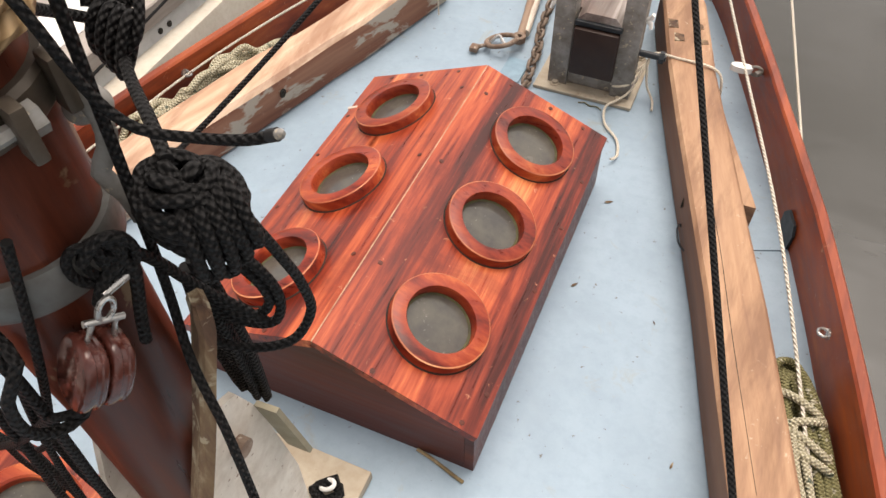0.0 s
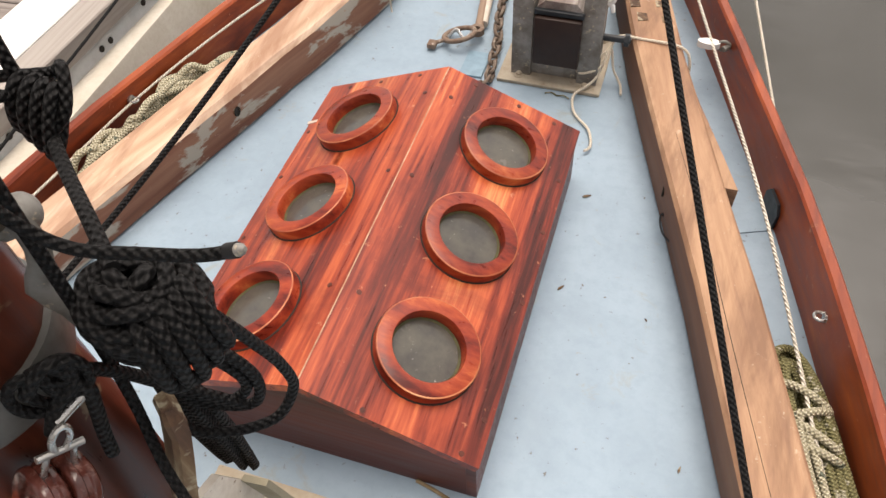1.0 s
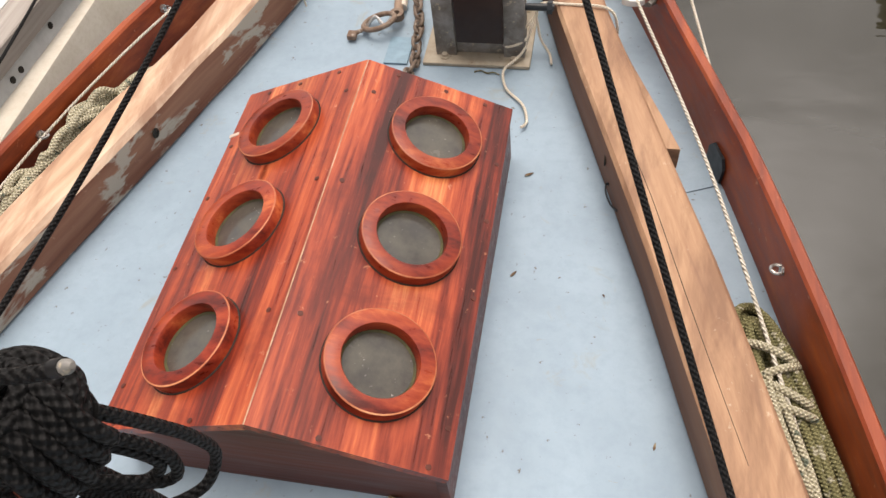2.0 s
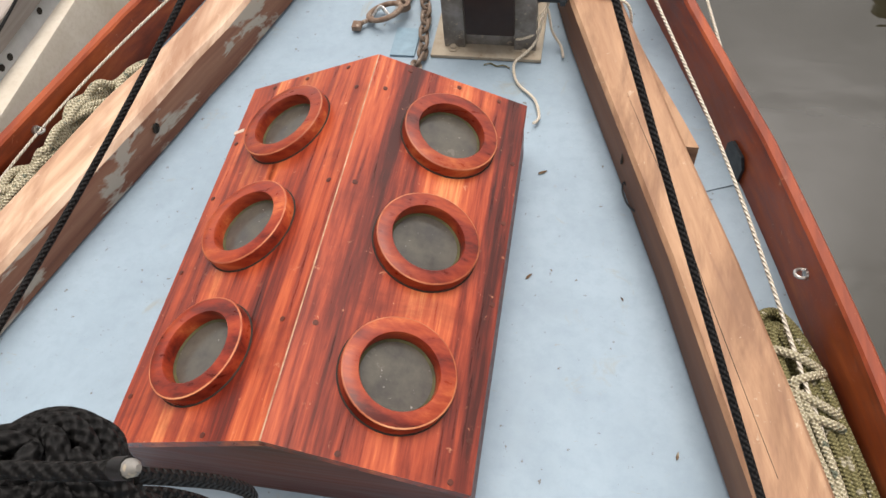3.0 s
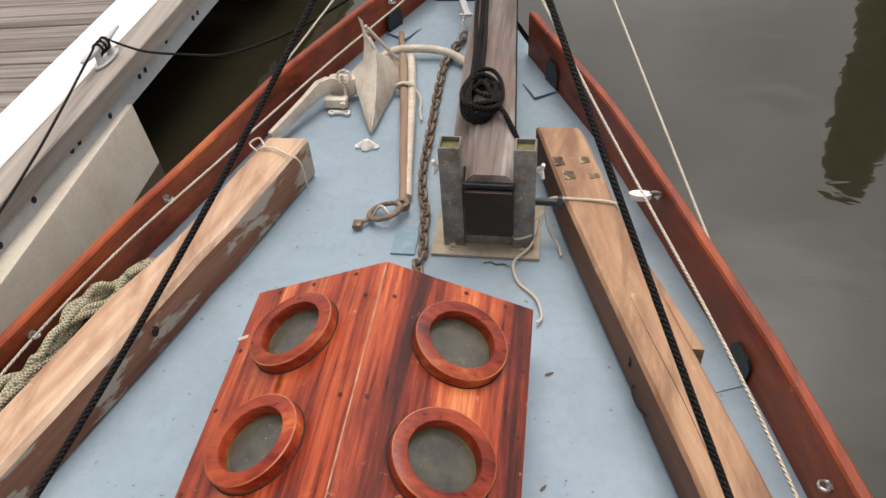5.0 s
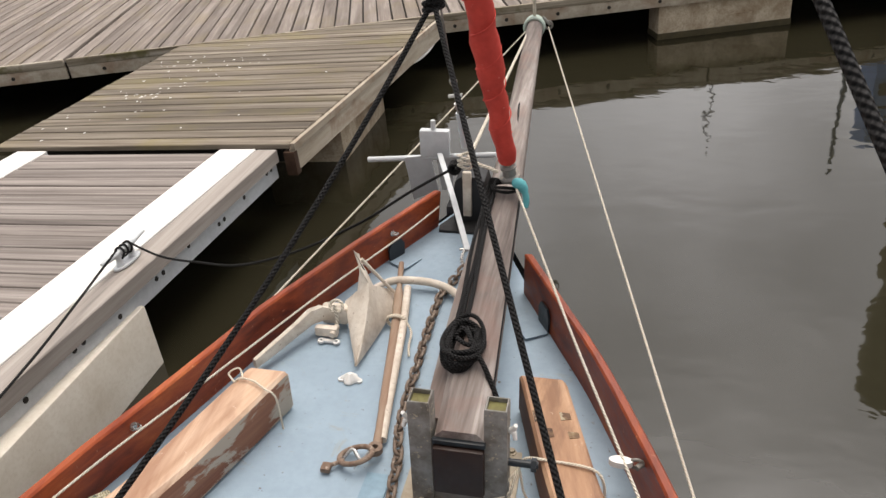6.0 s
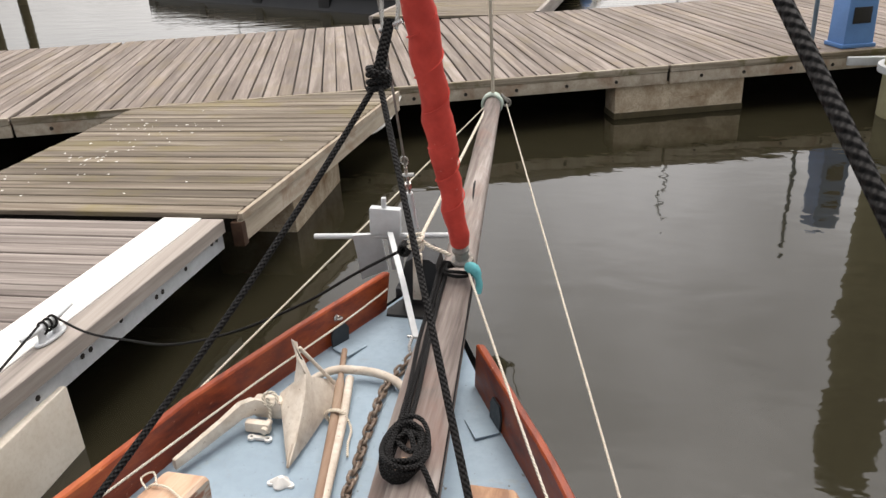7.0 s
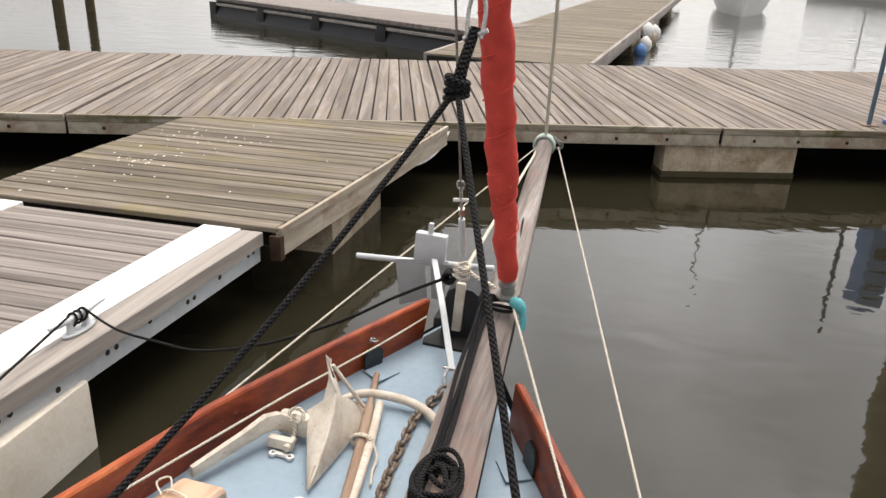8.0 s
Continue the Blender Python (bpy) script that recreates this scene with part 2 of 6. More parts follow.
DARKBLUE = paint("grey_blue_paint", (0.115, 0.165, 0.215), (0.06, 0.085, 0.11), 0.5, 9.0, 0.6)
BLACKSTEEL = paint("black_painted_steel", (0.012, 0.016, 0.02), (0.03, 0.035, 0.04), 0.4, 14.0, 0.5)
GALV = paint("galvanised_steel", (0.56, 0.585, 0.60), (0.38, 0.40, 0.41), 0.5, 10.0, 0.5, metal=0.05)
DULLSTEEL = paint("dull_welded_steel", (0.27, 0.265, 0.25), (0.10, 0.080, 0.060), 0.55, 13.0, 0.95, metal=0.2, specks=(0.44, 0.38, 0.28), speck_at=0.63)
PLATE = paint("stained_base_plate", (0.44, 0.385, 0.30), (0.28, 0.215, 0.14), 0.6, 12.0, 0.6, specks=(0.16, 0.10, 0.05), metal=0.1)
CREAM = paint("cream_painted_iron", (0.72, 0.66, 0.57), (0.42, 0.34, 0.26), 0.6, 13.0, 0.7, specks=(0.22, 0.13, 0.08), speck_at=0.66, bump=0.3)
WHITE = paint("white_paint", (0.78, 0.77, 0.74), (0.62, 0.60, 0.55), 0.6, 3.0, 0.3)
RUST = paint("rusty_iron", (0.16, 0.10, 0.07), (0.34, 0.27, 0.21), 0.85, 30.0, 0.8, specks=(0.42, 0.36, 0.30), speck_at=0.62, bump=0.4)
CHAINM = paint("chain_with_rust", (0.25, 0.20, 0.16), (0.115, 0.07, 0.045), 0.7, 40.0, 0.8, specks=(0.40, 0.36, 0.31), speck_at=0.6, metal=0.3, bump=0.3)
STEEL = paint("stainless_steel", (0.50, 0.49, 0.47), (0.34, 0.33, 0.31), 0.28, 30.0, 0.4, metal=0.9, bump=0.05)
BRASS = paint("dull_bronze", (0.28, 0.205, 0.115), (0.17, 0.12, 0.065), 0.4, 20.0, 0.6, metal=0.7)
REDSAIL = paint("red_sail_cover", (0.62, 0.066, 0.046), (0.40, 0.034, 0.026), 0.75, 9.0, 0.8, specks=(0.70, 0.27, 0.22), speck_at=0.70, bump=0.5, fine=22.0)
CONCRETE = paint("float_concrete", (0.56, 0.48, 0.36), (0.20, 0.125, 0.065), 0.85, 3.2, 1.0, specks=(0.20, 0.15, 0.09), speck_at=0.70, worn=(0.10, 0.055, 0.025))
TEAL = paint("teal_cloth", (0.11, 0.40, 0.43), (0.06, 0.26, 0.30), 0.8, 30.0, 0.6, bump=0.4)
BLUEBOX = paint("blue_plastic", (0.10, 0.23, 0.50), (0.07, 0.16, 0.36), 0.5, 4.0, 0.5)
BLACKRUB = paint("black_rubber", (0.010, 0.010, 0.011), (0.02, 0.02, 0.02), 0.5, 20.0, 0.5)
HULLWHITE = paint("white_hull_paint", (0.70, 0.70, 0.68), (0.55, 0.54, 0.50), 0.35, 2.0, 0.4)
NAVY = paint("dark_boat_side", (0.018, 0.02, 0.024), (0.035, 0.036, 0.038), 0.5, 2.0, 0.5)
# Near-black: the shade inside gaps and holes, set as a plain colour.
GAPDARK = paint("dark_gap", (0.02, 0.018, 0.015), (0.03, 0.026, 0.02), 0.9, 5.0, 0.5)
GROWTH = paint("weed_and_mud", (0.075, 0.06, 0.03), (0.03, 0.028, 0.016), 0.9, 8.0, 0.6)
BLACKROPE = rope_mat("black_braided_rope", (0.013, 0.0124, 0.0124), (0.0016, 0.0016, 0.0016), pitch=0.0115, rough=0.66)
BLACKROPE.node_tree.nodes["Principled BSDF"].inputs["Specular IOR Level"].default_value = 0.22
WHITEROPE = rope_mat("white_laid_rope", (0.74, 0.69, 0.60), (0.46, 0.41, 0.32), pitch=0.016, braid=False)
CREAMROPE = rope_mat("tan_cord", (0.88, 0.81, 0.68), (0.62, 0.54, 0.42), pitch=0.010, braid=False)
FLECKROPE = rope_mat("pale_flecked_rope", (0.55, 0.50, 0.37), (0.34, 0.31, 0.20), pitch=0.010, fleck=(0.13, 0.15, 0.11))
GREENROPE = rope_mat("olive_green_rope", (0.23, 0.21, 0.095), (0.13, 0.12, 0.052), pitch=0.009, fleck=(0.40, 0.37, 0.27))
MANILA = rope_mat("manila_rope", (0.44, 0.30, 0.16), (0.20, 0.12, 0.05), pitch=0.02, braid=False)


def glass_mat():
    m, n, l, p = base_mat("salty_grey_glass", 0.08)
    mp = coords(n, l)
    a = noise_node(n, l, mp, 16.0, 6.0, 0.65)
    b = noise_node(n, l, mp, 120.0, 3.0)
    col = mixed(n, l, (0.058, 0.055, 0.05), (0.105, 0.098, 0.078), ranged(n, l, a.outputs["Fac"], 0.35, 0.7))
    col = mixed(n, l, col, (0.42, 0.41, 0.38), ranged(n, l, b.outputs["Fac"], 0.70, 0.75, 0, 0.7))
    l.new(col, p.inputs["Base Color"])
    l.new(ranged(n, l, a.outputs["Fac"], 0.3, 0.7, 0.05, 0.3), p.inputs["Roughness"])
    return m


def water_mat():
    m, n, l, p = base_mat("still_harbour_water", 0.035)
    p.inputs["IOR"].default_value = 1.53
    mp = coords(n, l, shift=False)
    a = noise_node(n, l, mp, 0.35, 3.0)
    l.new(mixed(n, l, (0.017, 0.015, 0.009), (0.023, 0.021, 0.012), a.outputs["Fac"]), p.inputs["Base Color"])
    mp2 = coords(n, l, (1.0, 1.6, 1.0), (0, 0, 20), shift=False)
    b = noise_node(n, l, mp2, 1.1, 2.0, 0.5, 0.4)
    c = noise_node(n, l, mp2, 5.0, 2.0, 0.5, 0.3)
    h = mixed(n, l, b.outputs["Fac"], c.outputs["Fac"], 0.12)
    sep = n.new("ShaderNodeSeparateXYZ")
    l.new(coords(n, l, shift=False).outputs[0], sep.inputs[0])
    d = noise_node(n, l, coords(n, l, (0.45, 1.5, 1.0), (0, 0, 12), shift=False), 1.6, 3.0, 0.6, 0.3)
    tall = n.new("ShaderNodeMath")
    tall.operation = "MULTIPLY"
    tall.inputs[1].default_value = 3.0
    l.new(d.outputs["Fac"], tall.inputs[0])
    h = mixed(n, l, h, tall.outputs[0], ranged(n, l, sep.outputs[1], 14.0, 22.0, 0.0, 0.8))
    bumped(n, l, p, h, 0.10, 0.10)
    return m


GLASS, WATER = glass_mat(), water_mat()
RIMWEAR = wood("rubbed_ring_edge", [(0.34, (0.16, 0.026, 0.011)), (0.46, (0.34, 0.085, 0.032)), (0.57, (0.52, 0.19, 0.085)), (0.68, (0.66, 0.33, 0.17))], "x", 14, 0.5, 0.45, 0.0, bump=0.1, vary=0.1)
ALGAE = paint("olive_algae", (0.085, 0.080, 0.030), (0.035, 0.033, 0.022), 0.8, 26.0, 0.9)
PILEWOOD = paint("weedy_pile", (0.36, 0.335, 0.20), (0.22, 0.20, 0.12), 0.9, 3.0, 0.7)


# ---- mesh helpers ----
LEVEL = Matrix.Identity(4)
FRAME = {}


def thing(name, base, label, category, frame_of=BOAT, group="", kind=""):
    """An Empty at the base of a thing; its parts are given in the coordinates of frame_of."""
    ob = new(name)
    ob.empty_display_size = 0.1
    ob.matrix_basis = frame_of @ Matrix.Translation(base)
    FRAME[ob.name] = Vector(base)
    return tagged(ob, label, category, group, kind)


def finish(bm, mat, base, smooth):
    bmesh.ops.translate(bm, verts=bm.verts, vec=-Vector(base))
    me = bpy.data.meshes.new("mesh")
    bm.normal_update()
    bm.to_mesh(me)
    bm.free()
    mats = mat if isinstance(mat, (list, tuple)) else [mat]
    for x in mats:
        me.materials.append(x)
    if smooth:
        me.polygons.foreach_set("use_smooth", [True] * len(me.polygons))
        me.set_sharp_from_angle(angle=radians(38))
    return me


def part(name, bm, mat, parent, label="", smooth=True):
    base = FRAME[parent.name]
    ob = new(name, finish(bm, mat, base, smooth))
    ob.parent = parent
    FRAME[ob.name] = base
    return tagged(ob, label)


def solo(name, bm, mat, base, label, category, frame_of=BOAT, group="", kind="", smooth=True):
    ob = new(name, finish(bm, mat, base, smooth))
    ob.matrix_basis = frame_of @ Matrix.Translation(base)
    FRAME[ob.name] = Vector(base)
    return tagged(ob, label, category, group, kind)


def box(bm, x0, x1, y0, y1, z0, z1, bev=0.0, m=None):
    r = bmesh.ops.create_cube(bm, size=1.0)
    vs = r["verts"]
    for v in vs:
        v.co = Vector((x0 + (v.co.x + 0.5) * (x1 - x0), y0 + (v.co.y + 0.5) * (y1 - y0), z0 + (v.co.z + 0.5) * (z1 - z0)))
    if bev:
        es = list({e for v in vs for e in v.link_edges})
        out = bmesh.ops.bevel(bm, geom=es, offset=bev, segments=2, profile=0.6, affect="EDGES")
        vs = list({v for f in out["faces"] for v in f.verts} | {v for v in vs if v.is_valid})
    if m:
        bmesh.ops.transform(bm, matrix=m, verts=vs)
    return vs


def loft(bm, rings, caps=True, closed=True):
    """Skin over rings of points, all of one length."""
    vs = [[bm.verts.new(p) for p in r] for r in rings]
    k = len(rings[0])
    for a, b in zip(vs, vs[1:]):
        for i in range(k if closed else k - 1):
            bm.faces.new((a[i], a[(i + 1) % k], b[(i + 1) % k], b[i]))
    if caps and closed:
        bm.faces.new(list(reversed(vs[0])))
        bm.faces.new(vs[-1])
    bmesh.ops.recalc_face_normals(bm, faces=bm.faces)
    return vs


def spline(pts, step=0.02, closed=False):
    """Points along a smooth curve through pts."""
    P = [Vector(p) for p in pts]
    k = len(P)
    out = []
    for i in range(k if closed else k - 1):
        a, b, c, d = (P[j % k] if closed else P[min(max(j, 0), k - 1)] for j in (i - 1, i, i + 1, i + 2))
        cnt = max(2, min(40, int((c - b).length / step)))
        for s in range(cnt):
            t = s / cnt
            out.append(0.5 * ((2 * b) + (c - a) * t + (2 * a - 5 * b + 4 * c - d) * t * t + (3 * b - a - 3 * c + d) * t ** 3))
    if not closed:
        out.append(P[-1])
    return out


def tube(bm, pts, r, seg=8, closed=False, lobes=0, lay=0.05, flat=1.0):
    """A swept round line with UV in metres; lobes: the strands of a laid rope, one turn in lay metres. r: a radius or one a point."""
    P = [Vector(p) for p in pts]
    P = [p for i, p in enumerate(P) if i == 0 or (p - P[i - 1]).length > 1e-5]
    k = len(P)
    uv = bm.loops.layers.uv.verify()
    tan = [((P[(i + 1) % k] - P[i - 1]) if closed else (P[min(i + 1, k - 1)] - P[max(i - 1, 0)])).normalized() for i in range(k)]
    ref = tan[0].orthogonal().normalized()
    rings, dist, run = [], 0.0, []
    for i in range(k):
        if i:
            dist += (P[i] - P[i - 1]).length
            ref = (ref - tan[i] * ref.dot(tan[i])).normalized()
        side = tan[i].cross(ref)
        rad = r[min(i, len(r) - 1)] if isinstance(r, (list, tuple)) else r
        ring = []
        for s in range(seg):
            a = math.tau * s / seg
            q = rad * (1 + 0.14 * math.cos(lobes * a - math.tau * dist / lay)) if lobes else rad
            ring.append(bm.verts.new(P[i] + ref * math.cos(a) * q + side * math.sin(a) * q * flat))
        rings.append(ring)
        run.append(dist)
    pairs = list(zip(range(k - 1), range(1, k))) + ([(k - 1, 0)] if closed else [])
    for i, j in pairs:
        uj = run[j] if j else run[-1] + (P[0] - P[-1]).length
        for s in range(seg):
            f = bm.faces.new((rings[i][s], rings[i][(s + 1) % seg], rings[j][(s + 1) % seg], rings[j][s]))
            for lp, (u, w) in zip(f.loops, ((run[i], s), (run[i], s + 1), (uj, s + 1), (uj, s))):
                lp[uv].uv = (u, w / seg)
    if not closed:
        bm.faces.new(list(reversed(rings[0])))
        bm.faces.new(rings[-1])


def lathe(bm, prof, centre=(0, 0, 0), m=None, seg=32, closed=False):
    """Turns a profile of (radius, height) round z."""
    M = (m or Matrix.Identity(4))
    rings = []
    for r, h in prof:
        rings.append([bm.verts.new(M @ (Vector(centre) + Vector((r * math.cos(math.tau * s / seg), r * math.sin(math.tau * s / seg), h)))) for s in range(seg)])
    k = len(rings)
    for i in range(k if closed else k - 1):
        a, b = rings[i], rings[(i + 1) % k]
        for s in range(seg):
            bm.faces.new((a[s], a[(s + 1) % seg], b[(s + 1) % seg], b[s]))
    if not closed:
        for ring, rev in ((rings[0], True), (rings[-1], False)):
            if prof[0 if rev else -1][0] > 1e-6:
                bm.faces.new(list(reversed(ring)) if rev else ring)
    bmesh.ops.recalc_face_normals(bm, faces=bm.faces)


def rod(bm, a, b, r, seg=10, r2=None):
    a, b = Vector(a), Vector(b)
    tube(bm, [a, a.lerp(b, 0.5), b], [r, (r + (r2 or r)) / 2, r2 or r], seg)


def B():
    return bmesh.new()


def between(table, t):
    """Piecewise straight table of (key, value), keys falling or rising."""
    tb = sorted(table)
    if t <= tb[0][0]:
        return tb[0][1]
    for (a, va), (b, vb) in zip(tb, tb[1:]):
        if t <= b:
            return va + (vb - va) * (t - a) / (b - a)
    return tb[-1][1]


def deck_z(x, y):
    """Height of the deck: it rises towards the bow and rounds off to the sides."""
    return (0.072 * max(y - 1.35, 0) ** 1.25) - 0.012 * x * x


STARBOARD = [(3.2, -0.03), (2.95, 0.09), (2.47, 0.315), (1.96, 0.585), (1.79, 0.66), (1.50, 0.776), (1.23, 0.872), (0.93, 0.975), (0.70, 1.041), (0.42, 1.114), (0.26, 1.151), (-0.3, 1.275), (-1.0, 1.38), (-2.2, 1.42), (-3.6, 1.30)]
PORT = [(3.2, -0.03), (2.91, -0.185), (2.45, -0.44), (2.01, -0.655), (1.31, -0.90), (0.75, -1.035), (0.46, -1.09), (-0.3, -1.20), (-1.0, -1.30), (-2.2, -1.38), (-3.6, -1.28)]

# ---- the setting: water, bed of the harbour ----
WATER_Z = -0.94
bm = B()
box(bm, -450, 450, -450, 450, -0.6, 0.0)
bmesh.ops.translate(bm, verts=bm.verts, vec=(0, 0, WATER_Z))
solo("water", bm, WATER, (0, 0, WATER_Z), "dark olive harbour water, still and reflecting grey sky", "water", LEVEL, kind="structure", smooth=False)


# ---- the boat ----
hull = thing("sailing_boat", (0, 0, 0), "wooden sailing boat with blue deck and varnished bulwarks", "boat", kind="structure")
WALL = 0.034      # thickness of the bulwark
RAIL = 0.192      # its height over the deck

ys = [3.15 - i * 0.125 for i in range(54)]
bm = B()
top = []
for y in ys:
    a, b = between(PORT, y) + 0.004, between(STARBOARD, y) - 0.004
    row = []
    for i in range(17):
        x = a + (b - a) * i / 16
        row.append(bm.verts.new((x, y, deck_z(x, y))))
    top.append(row)
for r, s in zip(top, top[1:]):
    for i in range(16):
        bm.faces.new((r[i], s[i], s[i + 1], r[i + 1]))
ext = bmesh.ops.extrude_face_region(bm, geom=list(bm.faces))
bmesh.ops.translate(bm, verts=[g for g in ext["geom"] if isinstance(g, bmesh.types.BMVert)], vec=(0, 0, -0.03))
bmesh.ops.recalc_face_normals(bm, faces=bm.faces)
part("deck", bm, DECKPAINT, hull, "pale blue painted deck with scuffs and stains")

for side, table, first in ((1, STARBOARD, 2.47), (-1, PORT, 2.91)):
    bm = B()
    rings = []
    yy = first
    while yy > -3.5:
        x, z = between(table, yy), deck_z(0.9, yy)
        lean = 0.0 if side > 0 else 0.02
        rings.append([Vector((x + side * lean, yy, z - 0.03)), Vector((x, yy, z + RAIL - 0.006)), Vector((x - side * 0.006, yy, z + RAIL)),
                      Vector((x - side * (WALL - 0.006), yy, z + RAIL)), Vector((x - side * WALL, yy, z + RAIL - 0.006)), Vector((x - side * (WALL - lean), yy, z - 0.03))])
        yy -= 0.09
    loft(bm, rings)
    part("bulwark", bm, BULWARK, hull, "varnished reddish wooden bulwark")
    bm = B()
    rings = []
    for y in ys:
        x, z = between(table, y) + side * 0.03, deck_z(0.9, y)
        keel = -0.02
        rings.append([Vector((x, y, z - 0.004)), Vector((keel + (x - keel) * 0.97, y, -0.45)), Vector((keel + (x - keel) * 0.8, y - 0.1, -0.9)), Vector((keel + (x - keel) * 0.35, y - 0.35, -1.4))])
    loft(bm, rings, closed=False)
    part("topside", bm, NAVY, hull, "dark painted hull side")

bm = B()
tx0, tx1, tz = between(PORT, -3.475) - 0.02, between(STARBOARD, -3.475) + 0.02, deck_z(0.9, -3.475)
loft(bm, [[Vector((x, y, z)) for x, z in ((tx0, tz + RAIL), (tx1, tz + RAIL), (tx1 * 0.97, -0.45), (tx1 * 0.8, -0.9), (tx1 * 0.35, -1.4), (tx0 * 0.35, -1.4), (tx0 * 0.8, -0.9), (tx0 * 0.97, -0.45))] for y in (-3.485, -3.52)])
part("transom", bm, NAVY, hull, "dark painted transom")


def post(x, y, h, w=0.064, wall=0.006):
    """A square hollow steel post."""
    bm = B()
    z0 = 0.012
    rings = []
    for half, z in ((w / 2, z0), (w / 2, h - 0.004), (w / 2 - 0.003, h), (w / 2 - wall, h), (w / 2 - wall, h - 0.05)):
        rings.append([Vector((x + a * half, y + b * half, z)) for a, b in ((-1, -1), (1, -1), (1, 1), (-1, 1))])
    loft(bm, rings)
    return bm


bitts = thing("bowsprit_bitts", (0.215, 1.45, 0.0), "welded grey steel bitts on a stained base plate", "mooring bitts")
bm = B()
box(bm, 0.037, 0.375, 1.36, 1.68, 0.002, 0.014, 0.003)
part("base_plate", bm, PLATE, bitts, "stained cream base plate")
for px in (0.108, 0.323):
    part("post", post(px, 1.433, 0.388), DULLSTEEL, bitts, "hollow square steel post")
    bm = B()
    box(bm, px - 0.026, px + 0.026, 1.407, 1.459, 0.33, 0.372)
    part("moss", bm, paint("yellow_green_moss", (0.20, 0.19, 0.075), (0.10, 0.085, 0.04), 0.9, 40, 0.8), bitts, "greenish dirt in the post")
    bm = B()
    s = 1 if px > 0.2 else -1
    for dz in (-0.016, 0.016):
        tube(bm, [(px + s * 0.034, 1.433, 0.30), (px + s * 0.048, 1.430, 0.30 + dz * 0.6), (px + s * 0.052, 1.425, 0.30 + dz * 1.6)], [0.007, 0.008, 0.006], 8)
    part("wing_nut", bm, WHITE, bitts, "white wing nut")
bm = B()
box(bm, 0.14, 0.291, 1.41, 1.416, 0.02, 0.075, 0.002)
part("cross_plate", bm, DULLSTEEL, bitts)
for px, py in ((0.104, 1.393), (0.322, 1.385), (0.07, 1.64), (0.34, 1.64)):
    bm = B()
    lathe(bm, [(0.017, 0.014), (0.017, 0.017), (0.010, 0.018), (0.010, 0.026), (0.004, 0.028)], (px, py, 0), seg=6)
    part("bolt", bm, PLATE, bitts)
bm = B()
rod(bm, (0.35, 1.433, 0.18), (0.44, 1.433, 0.18), 0.011)
rod(bm, (0.42, 1.433, 0.18), (0.435, 1.433, 0.18), 0.02, 6)
part("cross_bolt", bm, BLACKSTEEL, bitts, "black cross bolt with nut")

# bowsprit: square at the heel, rounded further out
sprit = thing("bowsprit", (0.22, 1.40, 0.22), "weathered grey wooden bowsprit reaching out over the bow", "bowsprit")


def sprit_at(y):
    t = (y - 1.40) / 4.5
    return 0.222 - 0.252 * t, 0.228 + 0.125 * t


bm = B()
rings = []
for y, w, h, rnd in ((1.40, 0.071, 0.072, 0.12), (1.9, 0.071, 0.072, 0.14), (2.5, 0.070, 0.071, 0.2), (3.0, 0.069, 0.070, 0.35), (3.6, 0.068, 0.068, 0.8), (4.6, 0.066, 0.066, 1.0), (5.6, 0.062, 0.062, 1.0), (5.88, 0.060, 0.060, 1.0), (5.9, 0.05, 0.05, 1.0)):
    cx, cz = sprit_at(y)
    ring = []
    for s in range(16):
        a = math.tau * (s + 0.5) / 16
        c, d = math.cos(a), math.sin(a)
        k = 1.0 / max(abs(c), abs(d))
        k = min(k, 1.0 + (1 - rnd) * 0.30) if rnd < 1 else 1.0
        ring.append(Vector((cx + c * k * w, y, cz + d * k * h)))
    rings.append(ring)
loft(bm, rings)
part("spar", bm, SPRIT, sprit)
bm = B()
box(bm, 0.148, 0.294, 1.372, 1.399, 0.085, 0.255, 0.008)
part("heel_block", bm, paint("dark_heel_paint", (0.018, 0.008, 0.006), (0.04, 0.02, 0.013), 0.5, 12, 0.6), sprit, "dark brown painted heel block")
bm = B()
box(bm, 0.145, 0.297, 1.385, 1.40, 0.258, 0.275, 0.004)
part("heel_strap", bm, BLACKSTEEL, sprit)
bm = B()
rings = []
for y, w in ((1.5, 0.075), (1.9, 0.07), (2.3, 0.055), (2.62, 0.03)):
    cx, cz = sprit_at(y)
    x1 = cx - 0.07
    z0 = deck_z(0, y)
    rings.append([Vector((x1 - w, y, z0)), Vector((x1, y, z0)), Vector((x1, y, cz + 0.02)), Vector((x1 - w * 0.7, y, cz + 0.02))])
loft(bm, rings)
part("chock", bm, SPRIT, sprit, "grey tapered chock beside the spar")
bm = B()
rod(bm, (0.178, 1.70, 0.29), (0.178, 1.70, 0.345), 0.013, 10)
part("peg", bm, TIMBER, sprit, "pale wooden belaying peg")


# ---- skylight ----
def on_roof(side, x, y, lift=0.0):
    """A frame that lies on a roof panel, its z off the panel."""
    tilt = math.atan2(0.148, 0.37)
    return Matrix.Translation((side * x, y, 0.325 - x * 0.148 / 0.37)) @ Matrix.Rotation(side * tilt, 4, "Y") @ Matrix.Translation((0, 0, lift))


